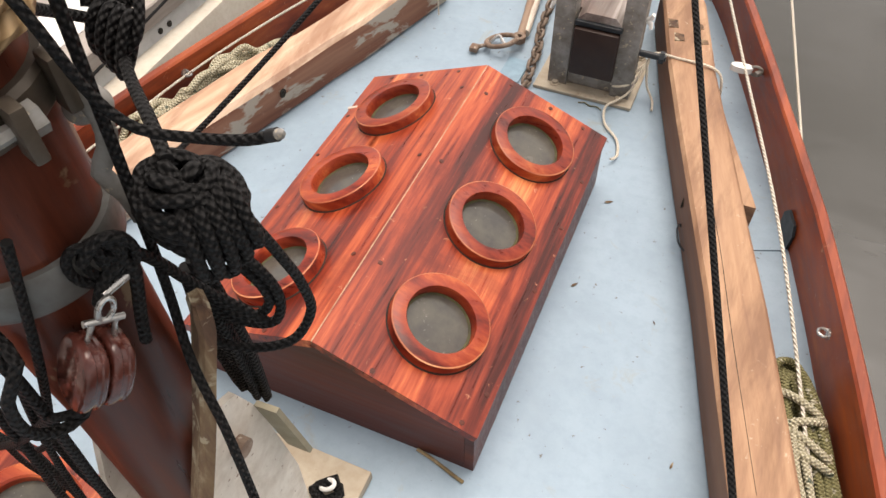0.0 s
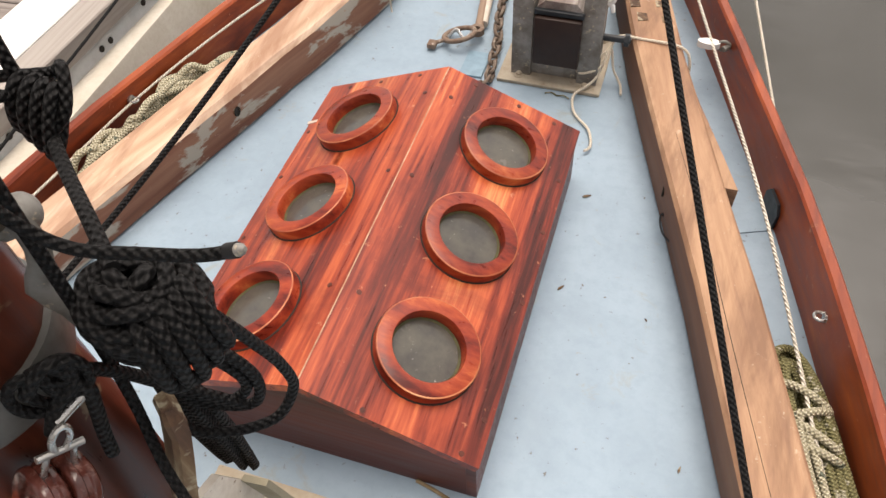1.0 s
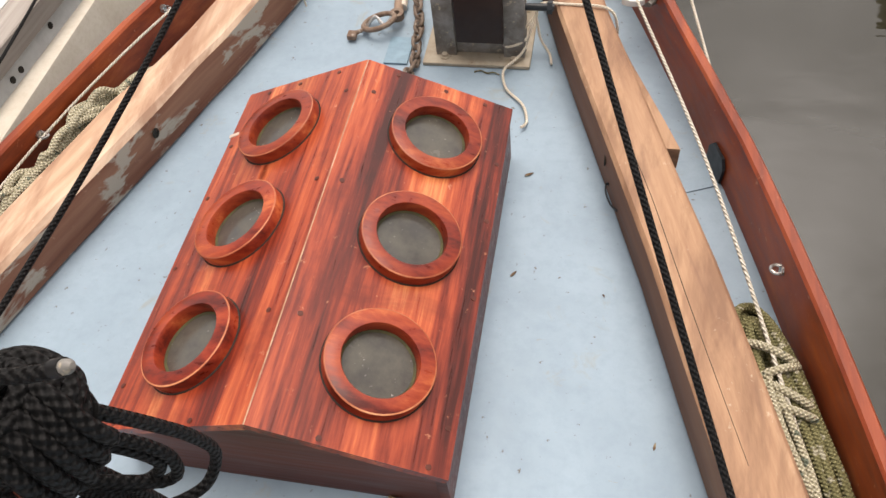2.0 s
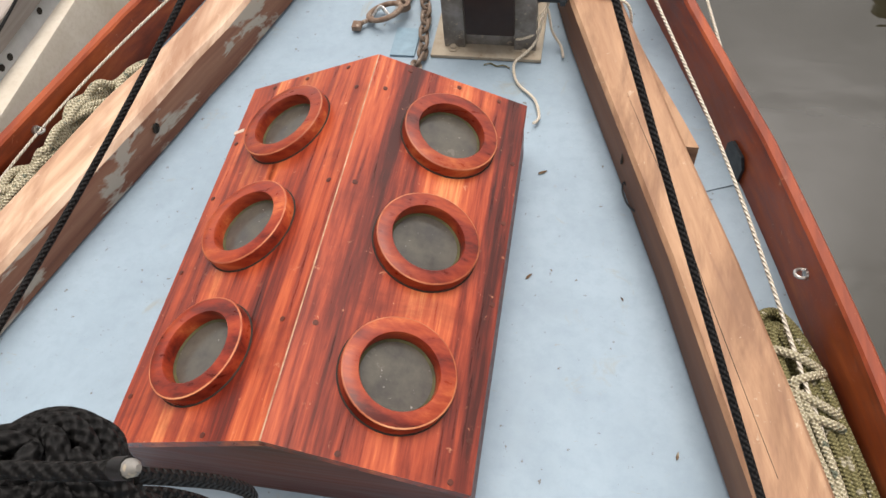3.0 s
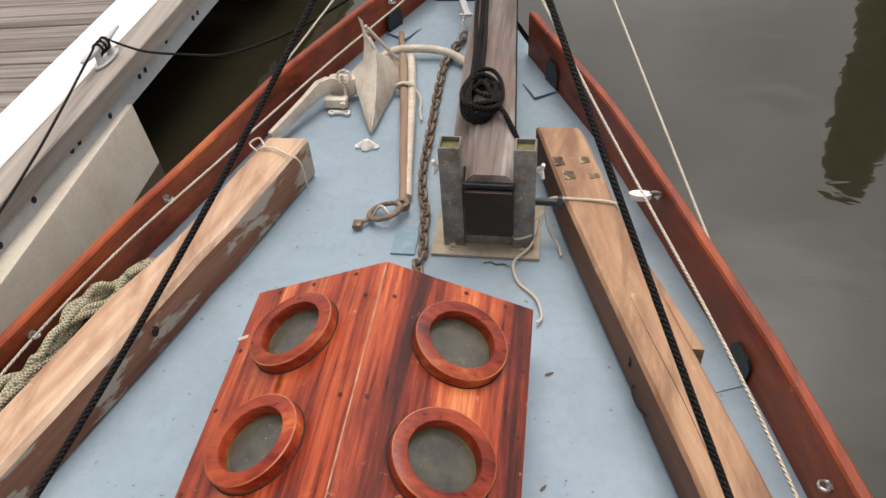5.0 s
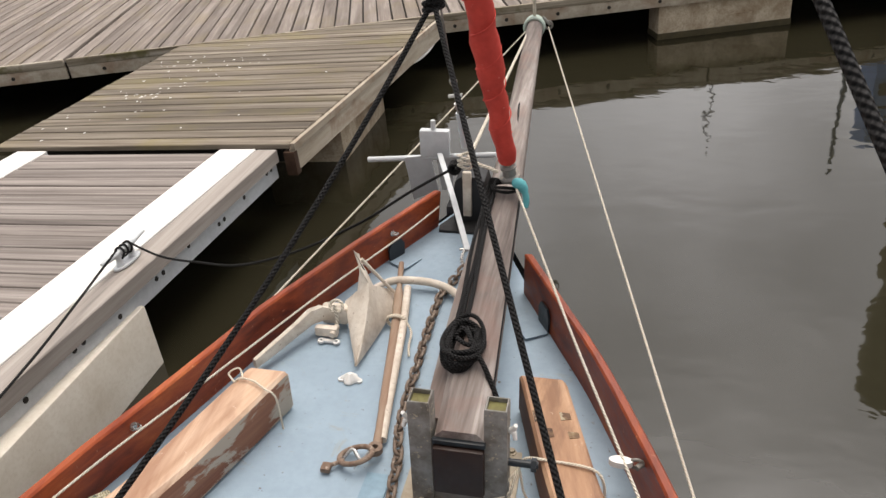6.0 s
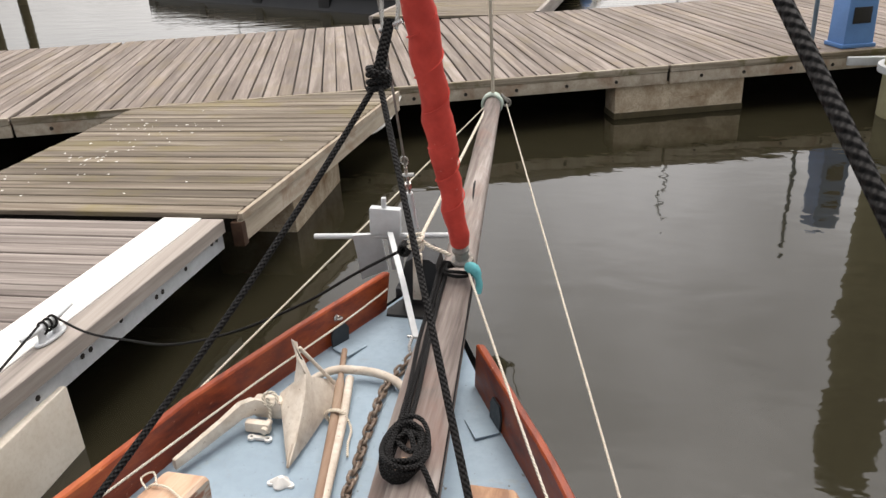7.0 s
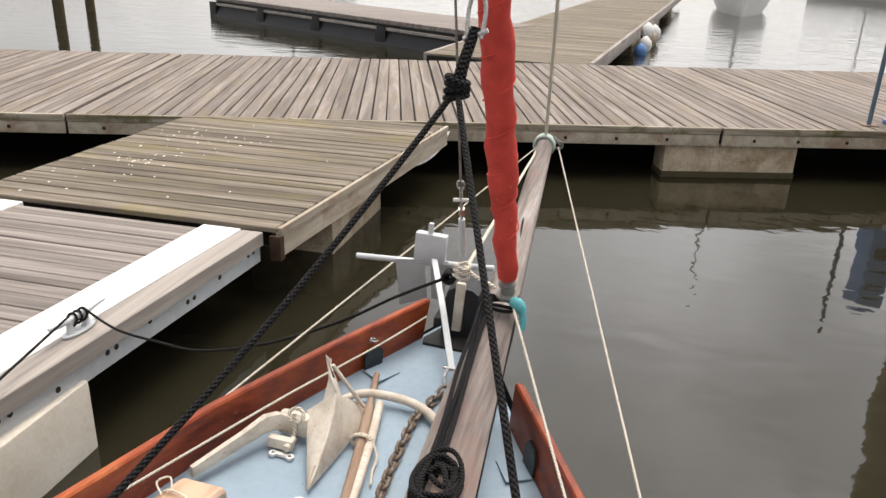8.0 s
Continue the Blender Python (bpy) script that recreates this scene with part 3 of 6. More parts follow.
skylight = thing("deck_skylight", (0, 0.5, 0), "varnished mahogany skylight with six round portlights, on deck", "skylight")
for side in (1, -1):
    bm = B()
    tilt = math.atan2(0.148, 0.37)
    edge = 0.37 / math.cos(tilt)
    M = Matrix.Translation((0, 0, 0.325)) @ Matrix.Rotation(side * tilt, 4, "Y")
    for y0, y1, yc in ((0.0, 0.345, 0.188), (0.345, 0.658, 0.503), (0.658, 1.004, 0.814)):
        loops = []
        for depth in (0.0, -0.024):
            out, hole = [], []
            for i in range(48):
                a = math.tau * i / 48
                c, d = math.cos(a), math.sin(a)
                u0 = 0.2 / math.cos(tilt)
                ku = ((edge - u0) if c > 0 else (u0 - 0.002)) / max(abs(c), 1e-6)
                kv = ((y1 - yc) if d > 0 else (yc - y0)) / max(abs(d), 1e-6)
                k = min(ku, kv)
                pu, pv = u0 + c * k, yc + d * k
                corner = min(((q, w) for q in (0.002, edge) for w in (y0, y1)), key=lambda e: abs(math.remainder(math.atan2(e[1] - yc, e[0] - u0) - a, math.tau)))
                if abs(math.remainder(math.atan2(corner[1] - yc, corner[0] - u0) - a, math.tau)) <= math.pi / 48:
                    pu, pv = corner
                out.append(M @ Vector((side * pu, pv, depth)))
                hole.append(M @ Vector((side * (u0 + c * 0.0815), yc + d * 0.0815, depth)))
            loops += [out, hole]
        o1, h1, o0, h0 = [[bm.verts.new(p) for p in lp] for lp in loops]
        for i in range(48):
            j = (i + 1) % 48
            for q in ((o1[i], o1[j], h1[j], h1[i]), (h1[i], h1[j], h0[j], h0[i]), (h0[i], h0[j], o0[j], o0[i]), (o0[i], o0[j], o1[j], o1[i])):
                bm.faces.new(q)
    bmesh.ops.remove_doubles(bm, verts=bm.verts, dist=0.0003)
    bmesh.ops.recalc_face_normals(bm, faces=bm.faces)
    panel = part("roof_panel", bm, MAHOGANY, skylight, "striped varnished mahogany panel")
    for y in (0.188, 0.503, 0.814):
        M = on_roof(side, 0.2, y, 0.002)
        bm = B()
        lathe(bm, [(0.0800, -0.004), (0.0800, 0.026), (0.0815, 0.028), (0.1115, 0.028), (0.1145, 0.0262), (0.1155, 0.023), (0.1158, -0.004)], m=M, seg=48, closed=True)
        for f in bm.faces:
            c = M.inverted() @ f.calc_center_median()
            f.material_index = 1 if c.z > 0.0255 and c.xy.length > 0.1118 else 0
        ring = part("porthole_ring", bm, [MAHOGANY_X, RIMWEAR], panel, "turned varnished wooden ring, its edge rubbed pale")
        # Near-black line at the ring's foot: glue, and contact shade put in as colour.
        bm = B()
        lathe(bm, [(0.1156, -0.001), (0.1156, 0.0022), (0.1185, 0.0014), (0.1190, -0.001)], m=M @ Matrix.Translation((0, 0, -0.002)), seg=48, closed=True)
        part("bedding", bm, GAPDARK, panel, "dark line of glue and contact shade round the ring")
        bm = B()
        lathe(bm, [(0.0740, -0.0056), (0.0765, -0.0040), (0.0798, -0.0035), (0.0798, -0.0058)], m=M, seg=40, closed=True)
        part("algae_rim", bm, ALGAE, panel, "olive algae along the edge of the glass")
        bm = B()
        lathe(bm, [(0.0002, -0.006), (0.0805, -0.006), (0.0805, -0.013), (0.0002, -0.013)], m=M, seg=40)
        part("pane", bm, GLASS, panel, "dull grey salt-spotted glass")
    spots = [(0.357, 0.405), (0.355, 0.80), (0.353, 0.10), (0.13, 0.012), (0.03, 0.604), (0.036, 0.90), (0.034, 0.25), (0.355, 0.62), (0.20, 0.985), (0.30, 0.985), (0.08, 0.985), (0.33, 0.014)]
    for x, y in spots:
        bm = B()
        lathe(bm, [(0.0062, -0.001), (0.0062, 0.0012), (0.0003, 0.0016)], m=on_roof(side, x, y), seg=10)
        part("plug", bm, MAHOGANY_DARK, panel)
bm = B()
box(bm, -0.0017, 0.0017, 0.0, 1.003, 0.31, 0.3236)
part("ridge_seam", bm, paint("bleached_filler", (0.50, 0.34, 0.22), (0.26, 0.10, 0.05), 0.7, 22, 1.0), skylight, "bleached seam along the ridge")
# Side and end boards take the mahogany with shade in its colour.
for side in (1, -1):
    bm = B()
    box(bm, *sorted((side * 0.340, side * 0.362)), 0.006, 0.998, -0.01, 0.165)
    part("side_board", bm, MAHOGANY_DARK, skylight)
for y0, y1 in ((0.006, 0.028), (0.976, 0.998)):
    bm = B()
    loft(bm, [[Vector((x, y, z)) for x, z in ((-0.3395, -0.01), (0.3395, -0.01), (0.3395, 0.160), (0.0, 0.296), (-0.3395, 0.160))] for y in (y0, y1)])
    part("end_board", bm, MAHOGANY_DARK, skylight, "varnished end board in a shade-darkened colour")


# Small pale nick in the panel's port edge, laid on as a thin piece.
bm = B()
box(bm, -0.022, 0.010, -0.006, 0.006, -0.004, 0.0012, 0.001, on_roof(-1, 0.357, 0.845) @ Matrix.Rotation(radians(8), 4, "Z"))
part("filler_patch", bm, paint("bare_chip_wood", (0.62, 0.52, 0.44), (0.42, 0.28, 0.20), 0.8, 30, 0.7), skylight, "pale chip in the wood at the roof's edge")


# ---- the two loose timbers along the bulwarks ----
def timber(name, label, stations, mats, hole):
    """stations: (y, inner x, outer x, height, chamfer)"""
    inner_sign = 1 if stations[0][1] > stations[0][2] else -1
    ob = thing(name, (stations[0][1], stations[0][0], 0), label, "timber beam")
    bm = B()
    rings = []
    for y, xi, xo, h, ch in stations:
        s = inner_sign
        z = deck_z(xi, y) + 0.004
        rings.append([Vector((xi - s * 0.006, y, z)), Vector((xi, y, z + 0.012)), Vector((xi, y, z + h - ch)), Vector((xi - s * ch, y, z + h)),
                      Vector((xo + s * 0.01, y, z + h)), Vector((xo, y, z + h - 0.01)), Vector((xo, y, z))])
    loft(bm, rings)
    bm.normal_update()
    # Slot 0 on top faces; the starboard slot 1 carries side shade as colour.
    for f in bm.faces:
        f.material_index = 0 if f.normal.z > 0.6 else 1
    part("baulk", bm, mats, ob)
    return ob


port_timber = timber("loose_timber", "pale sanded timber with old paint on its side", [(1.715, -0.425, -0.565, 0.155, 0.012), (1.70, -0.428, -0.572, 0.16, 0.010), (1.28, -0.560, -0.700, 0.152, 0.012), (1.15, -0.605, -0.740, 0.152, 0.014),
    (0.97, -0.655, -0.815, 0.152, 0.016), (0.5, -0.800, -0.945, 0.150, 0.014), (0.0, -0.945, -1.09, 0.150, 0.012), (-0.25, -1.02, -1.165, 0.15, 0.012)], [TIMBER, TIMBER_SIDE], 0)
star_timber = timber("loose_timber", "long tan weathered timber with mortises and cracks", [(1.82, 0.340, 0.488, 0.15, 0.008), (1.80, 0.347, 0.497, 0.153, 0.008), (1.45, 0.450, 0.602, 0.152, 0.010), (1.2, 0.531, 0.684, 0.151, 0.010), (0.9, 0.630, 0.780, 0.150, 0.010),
    (0.6, 0.728, 0.880, 0.150, 0.010), (0.3, 0.815, 0.968, 0.150, 0.010), (0.0, 0.905, 1.055, 0.150, 0.010), (-0.35, 1.005, 1.15, 0.15, 0.010)], [BEAM_TAN, BEAM_SHADE], 0)
bm = B()
loft(bm, [[Vector((xo, y, z)) for xo, z in ((a, 0.012), (b, 0.012), (b, h), (a, h))] for y, a, b, h in ((1.50, 0.590, 0.60, 0.10), (1.3, 0.650, 0.675, 0.098), (1.1, 0.708, 0.762, 0.092), (0.985, 0.742, 0.812, 0.085))])
part("wedge", bm, [BEAM_TAN], star_timber, "wedge-shaped cheek piece")
for p0, sgn, yy, zz, src in (((-0.669, 0.92), 1, 0.92, 0.085, port_timber), ((0.622, 0.93), -1, 0.93, 0.085, star_timber)):
    bm = B()
    M = Matrix.Translation((p0[0], yy, zz)) @ Matrix.Rotation(radians(90 * sgn), 4, "Y")
    lathe(bm, [(0.011, 0.0), (0.011, 0.004), (0.015, 0.004), (0.015, 0.0)], m=M, seg=16, closed=True)
    lathe(bm, [(0.0005, 0.0015), (0.0115, 0.0015), (0.0115, -0.002), (0.0005, -0.002)], m=M, seg=16)
    part("bolt_hole", bm, GAPDARK, src)

# ---- mast and its rigging at the foot ----
mast = thing("mast", (-0.005, -0.38, 0.0), "dark varnished wooden mast with steel band and fittings", "mast")
bm = B()
rings = []
for z, r, k in ((0.33, 0.055, 0.016), (0.36, 0.074, 0.016), (0.5, 0.078, 0.016), (0.80, 0.081, 0.014), (0.98, 0.084, 0.008), (1.04, 0.091, 0.0), (1.10, 0.094, 0.0), (3.0, 0.096, 0.0), (5.5, 0.095, 0.0), (8.2, 0.085, 0.0), (8.3, 0.06, 0.0)):
    rings.append([Vector((-0.005 + 0.65 * k + r * math.cos(math.tau * i / 28), -0.38 + 0.75 * k + r * math.sin(math.tau * i / 28), z)) for i in range(28)])
loft(bm, rings)
part("spar", bm, MASTWOOD, mast)
bm = B()
lathe(bm, [(0.090, 1.035), (0.100, 1.035), (0.102, 1.04), (0.102, 1.082), (0.100, 1.087), (0.090, 1.087)], (-0.005, -0.38, 0), seg=48, closed=True)
part("band", bm, paint("dark_band_steel", (0.15, 0.155, 0.15), (0.08, 0.07, 0.055), 0.5, 14, 0.7, metal=0.3), mast, "grey steel mast band")

# ---- dock: pier, connecting finger, berth finger ----
DOCK_Z = -0.30
PU = Vector((math.cos(radians(17.2)), math.sin(radians(17.2)), 0))
PV = Vector((-PU.y, PU.x, 0))
PO = Vector((-0.12, 9.22, 0))


def pier_pt(s, w, z):
    q = PO + PU * s + PV * w
    return Vector((q.x, q.y, z))


PIER = Matrix(((PU.x, PV.x, 0, PO.x), (PU.y, PV.y, 0, PO.y), (0, 0, 1, DOCK_Z), (0, 0, 0, 1)))
pier = thing("pier", (0, 0, 0), "floating pier decked with weathered grey-brown boards", "pier", PIER, kind="structure")
PW = 5.15
# Near-black slab: the shade between the pier boards is put in its colour.
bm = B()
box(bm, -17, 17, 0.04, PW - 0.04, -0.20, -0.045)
part("frame", bm, GAPDARK, pier)
for s0, s1 in ((-17, -5.79), (-5.755, 1.9), (1.94, 5.6), (5.64, 17)):
    bm = B()
    box(bm, s0, s1, -0.03, 0.02, -0.075, 0.006, 0.008)
    part("edge_board", bm, PIEREDGE, pier)
    bm = B()
    box(bm, s0, s1, -0.012, 0.02, -0.22, -0.08, 0.006)
    part("fascia", bm, PALEFASCIA, pier)
    k = s0 + 0.4
    while k < s1 - 0.1:
        bm = B()
        rod(bm, (k, -0.018, -0.15), (k, -0.008, -0.15), 0.022, 10)
        part("bolt", bm, GAPDARK, pier)
        k += 0.55 if int(k * 10) % 2 else 0.62
for s in (-8.0, 2.12):
    bm = B()
    box(bm, s - 0.84, s + 0.84, 0.08, 0.45, -0.95, -0.2, 0.02)
    box_float = part("float", bm, CONCRETE, pier, "stained concrete float")
    bm = B()
    box(bm, s - 0.845, s + 0.845, 0.074, 0.456, -0.95, -0.565, 0.004)
    part("wet_band", bm, GROWTH, box_float, "dark weed at the waterline")
    bm = B()
    box(bm, s - 0.13, s + 0.33, 0.070, 0.079, -0.545, -0.42, 0.003)
    part("patch", bm, CONCRETE, box_float, "cast patch on the float")

link = thing("connecting_finger", (-3, 6.5, DOCK_Z), "mossy boarded finger with pale edge boards", "pontoon", LEVEL, kind="structure")


def link_x(y):
    return -4.42 + 0.02 * (y - 5), -1.76 + (y - 4.86) * 0.09


# Slab under the boards, coloured as the shade in their gaps.
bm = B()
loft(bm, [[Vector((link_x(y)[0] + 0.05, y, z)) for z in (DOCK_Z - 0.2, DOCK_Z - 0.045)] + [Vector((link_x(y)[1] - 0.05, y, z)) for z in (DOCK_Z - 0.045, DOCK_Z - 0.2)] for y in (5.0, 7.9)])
part("frame", bm, GAPDARK, link)
bm = B()
rings = []
for y in (4.87, 8.60):
    x = link_x(y)[1]
    rings.append([Vector((x - 0.01, y, DOCK_Z + 0.004)), Vector((x + 0.025, y, DOCK_Z + 0.004)), Vector((x + 0.025, y, DOCK_Z - 0.05)), Vector((x - 0.01, y, DOCK_Z - 0.05))])
loft(bm, rings)
part("edge_board", bm, PALEFASCIA, link, "worn pale edge board")
bm = B()
loft(bm, [[v - Vector((0.012, 0, 0.045)) for v in r[:2]] + [v - Vector((0.012, 0, 0.17)) for v in r[2:]] for r in rings])
part("fascia", bm, PALEFASCIA, link)
bm = B()
box(bm, -1.83, -1.742, 4.85, 4.93, DOCK_Z - 0.25, DOCK_Z - 0.06, 0.008)
part("corner_post", bm, paint("rotten_dark_wood", (0.045, 0.022, 0.012), (0.09, 0.05, 0.03), 0.85, 12.0, 0.7), link, "dark rotten corner post")
bm = B()
box(bm, -2.6, -1.80, 6.0, 7.35, -1.25, DOCK_Z - 0.2, 0.02)
part("float", bm, CONCRETE, link)

bm = B()
tube(bm, spline([(-1.43, 9.15, -0.36), (-1.44, 8.75, -0.42), (-1.45, 8.35, -0.52), (-1.49, 7.95, -0.55), (-1.56, 7.6, -0.52), (-1.66, 7.4, -0.44)], 0.05), 0.016, 8)
solo("water_hose", bm, WHITE, (-1.45, 8.35, -0.52), "white hose slung under the corner of the finger", "hose", LEVEL)

FZ = -0.33
finger = thing("berth_finger", (-3, 3, FZ), "berth finger with grooved boards and white edge strip", "pontoon", LEVEL, kind="structure")


def fing_x(y):
    return -1.87 + (y - 4.85) * 0.062


# Shade below the finger boards, given as a near-black slab.
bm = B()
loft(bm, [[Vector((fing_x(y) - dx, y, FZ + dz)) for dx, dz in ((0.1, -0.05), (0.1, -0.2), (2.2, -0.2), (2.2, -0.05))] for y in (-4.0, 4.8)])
part("frame", bm, GAPDARK, finger)


def strip(a, b, z0, z1, y0=-4.0, y1=4.84):
    bm = B()
    loft(bm, [[Vector((fing_x(y) - a, y, z0)), Vector((fing_x(y) - a, y, z1 - 0.006)), Vector((fing_x(y) - a - 0.006, y, z1)), Vector((fing_x(y) - b + 0.004, y, z1)), Vector((fing_x(y) - b, y, z0))] for y in (y0, y1)])
    return bm


part("white_strip", strip(0.17, 0.47, FZ - 0.05, FZ + 0.006), WHITE, finger, "white painted edge strip")
part("white_strip", strip(2.02, 2.30, FZ - 0.05, FZ + 0.006), WHITE, finger, "white painted edge strip")
part("edge_board", strip(0.0, 0.165, FZ - 0.10, FZ + 0.0), FASCIA, finger)
part("fender_rail", strip(0.03, 0.09, FZ - 0.23, FZ - 0.105), GALV, finger, "galvanised steel channel")
bm = B()
box(bm, -4.0, -1.98, 0.2, 3.05, -1.25, FZ - 0.2, 0.02)
part("float", bm, paint("pale_float_concrete", (0.68, 0.64, 0.56), (0.42, 0.35, 0.25), 0.8, 1.6, 0.6, specks=(0.30, 0.22, 0.14), speck_at=0.74), finger, "pale concrete float")


yy, alt = -3.6, 0
while yy < 4.75:
    for dy in ((0.0,), (0.0, 0.07))[alt % 2]:
        bm = B()
        x = fing_x(yy + dy) - 0.03
        rod(bm, (x - 0.004, yy + dy, FZ - 0.165 + 0.02 * (alt % 3)), (x + 0.003, yy + dy, FZ - 0.165 + 0.02 * (alt % 3)), 0.017, 10)
        part("bolt_hole", bm, GAPDARK, finger)
    alt += 1
    yy += 0.36

# ---- gear at the mast foot ----
bm = B()
box(bm, -0.205, 0.16, -0.70, -0.095, -0.005, 0.028, 0.005)
part("step_plate", bm, PLATE, mast, "rust-stained beige step plate")
for cx, s in ((0.092, 1), (-0.10, -1)):
    bm = B()
    loft(bm, [[Vector((cx + dx, y, z)) for y, z in ((-0.50, 0.02), (-0.24, 0.02), (-0.235, 0.30), (-0.27, 0.58), (-0.30, 0.67), (-0.34, 0.69), (-0.39, 0.66), (-0.44, 0.50))] for dx in (0.0, 0.012)])
    cheek = part("cheek_plate", bm, CREAM, mast, "thick off-white tabernacle cheek plate")
    bm = B()
    rod(bm, (cx + 0.004, -0.335, 0.575), (cx + s * 0.030, -0.335, 0.575), 0.017, 12)
    part("pivot_pin", bm, RUST, cheek, "rusty pivot pin")
bm = B()
loft(bm, [[Vector((x, y, z)) for x, y, z in ((0.104, -0.268, 0.60), (0.104, -0.232, 0.40), (0.145, -0.228, 0.39), (0.138, -0.262, 0.59))], [Vector((x, y - 0.010, z)) for x, y, z in ((0.104, -0.268, 0.60), (0.104, -0.232, 0.40), (0.145, -0.228, 0.39), (0.138, -0.262, 0.59))]])
part("flange", bm, paint("olive_flange", (0.23, 0.20, 0.13), (0.34, 0.30, 0.21), 0.6, 16, 0.6), mast, "olive steel flange")
bm = B()
pts = [(0.150, -0.332, 0.965), (0.152, -0.335, 0.93), (0.146, -0.36, 0.85), (0.138, -0.40, 0.73), (0.128, -0.45, 0.60)]
side, front = Vector((0.78, -0.62, 0.0)), Vector((0.62, 0.78, 0.1))
random.seed(8)
rings = []
for i, p in enumerate(spline(pts, 0.03)):
    w, d = (0.012, 0.006) if i == 0 else (0.0215 + 0.0012 * random.random(), 0.011)
    rings.append([p + side * w * a + front * d * b + Vector((0, 0, 0.004 * random.random() if i < 2 else 0)) for a, b in ((-1, -0.6), (-0.8, -1), (0.75, -1), (1, -0.5), (1, 0.8), (0.2, 1.0), (-0.9, 0.9))])
loft(bm, rings)
part("belaying_post", bm, LICHENWOOD, mast, "weathered brown belaying post with lichen", smooth=False)
bm = B()
lathe(bm, [(0.092, 1.222), (0.103, 1.222), (0.107, 1.228), (0.107, 1.258), (0.102, 1.264), (0.092, 1.264)], (-0.005, -0.38, 0), seg=28, closed=True)
TARNISH = paint("tarnished_collar", (0.10, 0.083, 0.064), (0.055, 0.040, 0.028), 0.45, 18, 0.7, metal=0.4)
part("collar", bm, TARNISH, mast, "tarnished steel collar")
bm = B()
for lx, ly in ((0.098, -0.330), (0.117, -0.392)):
    bm = B()
    box(bm, -0.012, 0.014, -0.007, 0.007, -0.028, 0.028, 0.004, Matrix.Translation((lx, ly, 1.245)) @ Matrix.Rotation(radians(-18), 4, "Z"))
    part("clamp_lug", bm, TARNISH, mast, "tarnished clamp lug")
bm = B()
M = Matrix.Translation((0.117, -0.372, 1.246)) @ Vector((-0.30, -0.95, -0.05)).to_track_quat("Z", "Y").to_matrix().to_4x4()
lathe(bm, [(0.015, 0.0), (0.015, 0.012), (0.013, 0.014), (0.0075, 0.014), (0.0075, 0.06), (0.006, 0.062)], m=M, seg=6)
part("bolt", bm, DULLSTEEL, mast, "large hexagonal bolt")
bm = B()
for k in range(4):
    z = 1.312 + 0.022 * k
    tube(bm, [(-0.005 + 0.108 * math.cos(a), -0.38 + 0.108 * math.sin(a), z + 0.004 * a / 6) for a in [math.tau * i / 40 for i in range(40)]], 0.013, 9, True, 3, 0.06)
solo("rope_lashing", bm, MANILA, (-0.005, -0.38, 1.28), "golden brown manila rope lashed round the mast", "rope")
bm = B()
tube(bm, spline([(0.098, -0.325, 1.245), (0.112, -0.318, 1.20), (0.108, -0.322, 1.165), (0.094, -0.330, 1.135), (0.108, -0.325, 1.105), (0.112, -0.322, 1.07)], 0.012), 0.010, 8, flat=0.45)
part("strap", bm, DULLSTEEL, mast, "bent grey steel strap")
bm = B()
lathe(bm, [(0.014, -0.018), (0.017, -0.013), (0.017, 0.013), (0.014, 0.018), (0.006, 0.020)], m=Matrix.Translation((0.085, -0.305, 1.195)) @ Matrix.Rotation(radians(60), 4, "X"), seg=16)
part("sheave_cap", bm, DULLSTEEL, mast, "grey steel cap")

block = thing("wooden_block", (0.106, -0.446, 0.962), "glossy red-brown wooden pulley block shackled to the mast", "pulley block")
TURN = Matrix.Translation((0.106, -0.446, 0.962)) @ Matrix.Rotation(radians(66), 4, "Z") @ Matrix.Rotation(radians(28), 4, "Y") @ Matrix.Scale(0.80, 4)
for off in (-0.032, 0.002):
    bm = B()
    prof = [(0.043 * math.copysign(abs(math.cos(a)) ** 0.75, math.cos(a)), 0.003 + 0.052 * math.copysign(abs(math.sin(a)) ** 0.75, math.sin(a))) for a in [math.tau * i / 28 for i in range(28)]]
    loft(bm, [[TURN @ Vector((off + dx, y * k, z * k)) for y, z in prof] for dx, k in ((0.0, 0.90), (0.0015, 0.96), (0.005, 1.0), (0.011, 1.0), (0.013, 0.955), (0.019, 0.955), (0.021, 1.0), (0.026, 0.99), (0.029, 0.95), (0.031, 0.88))])
    part("cheek", bm, BLOCKWOOD, block, "varnished wooden cheek")
bm = B()
lathe(bm, [(0.034, -0.002), (0.032, 0.0), (0.034, 0.002), (0.006, 0.002), (0.006, -0.002)], m=TURN @ Matrix.Translation((0.0, 0, -0.004)) @ Matrix.Rotation(radians(90), 4, "Y"), seg=20, closed=True)
part("sheave", bm, BLACKRUB, block)
bm = B()
for dx in (-0.018, 0.018):
    rod(bm, TURN @ Vector((dx, 0, 0.045)), TURN @ Vector((dx * 0.8, 0, 0.085)), 0.0032)
rod(bm, TURN @ Vector((-0.026, 0, 0.083)), TURN @ Vector((0.026, 0, 0.083)), 0.0038)
tube(bm, [TURN @ Vector((0.010 * math.cos(a), 0, 0.10 + 0.018 * math.sin(a))) for a in [math.tau * i / 16 for i in range(16)]], 0.0034, 8, True)
rod(bm, TURN @ Vector((0.0, 0.01, 0.115)), TURN @ Vector((0.034, 0.016, 0.138)), 0.0052)
part("shackle", bm, STEEL, block, "steel shackle and bolt")

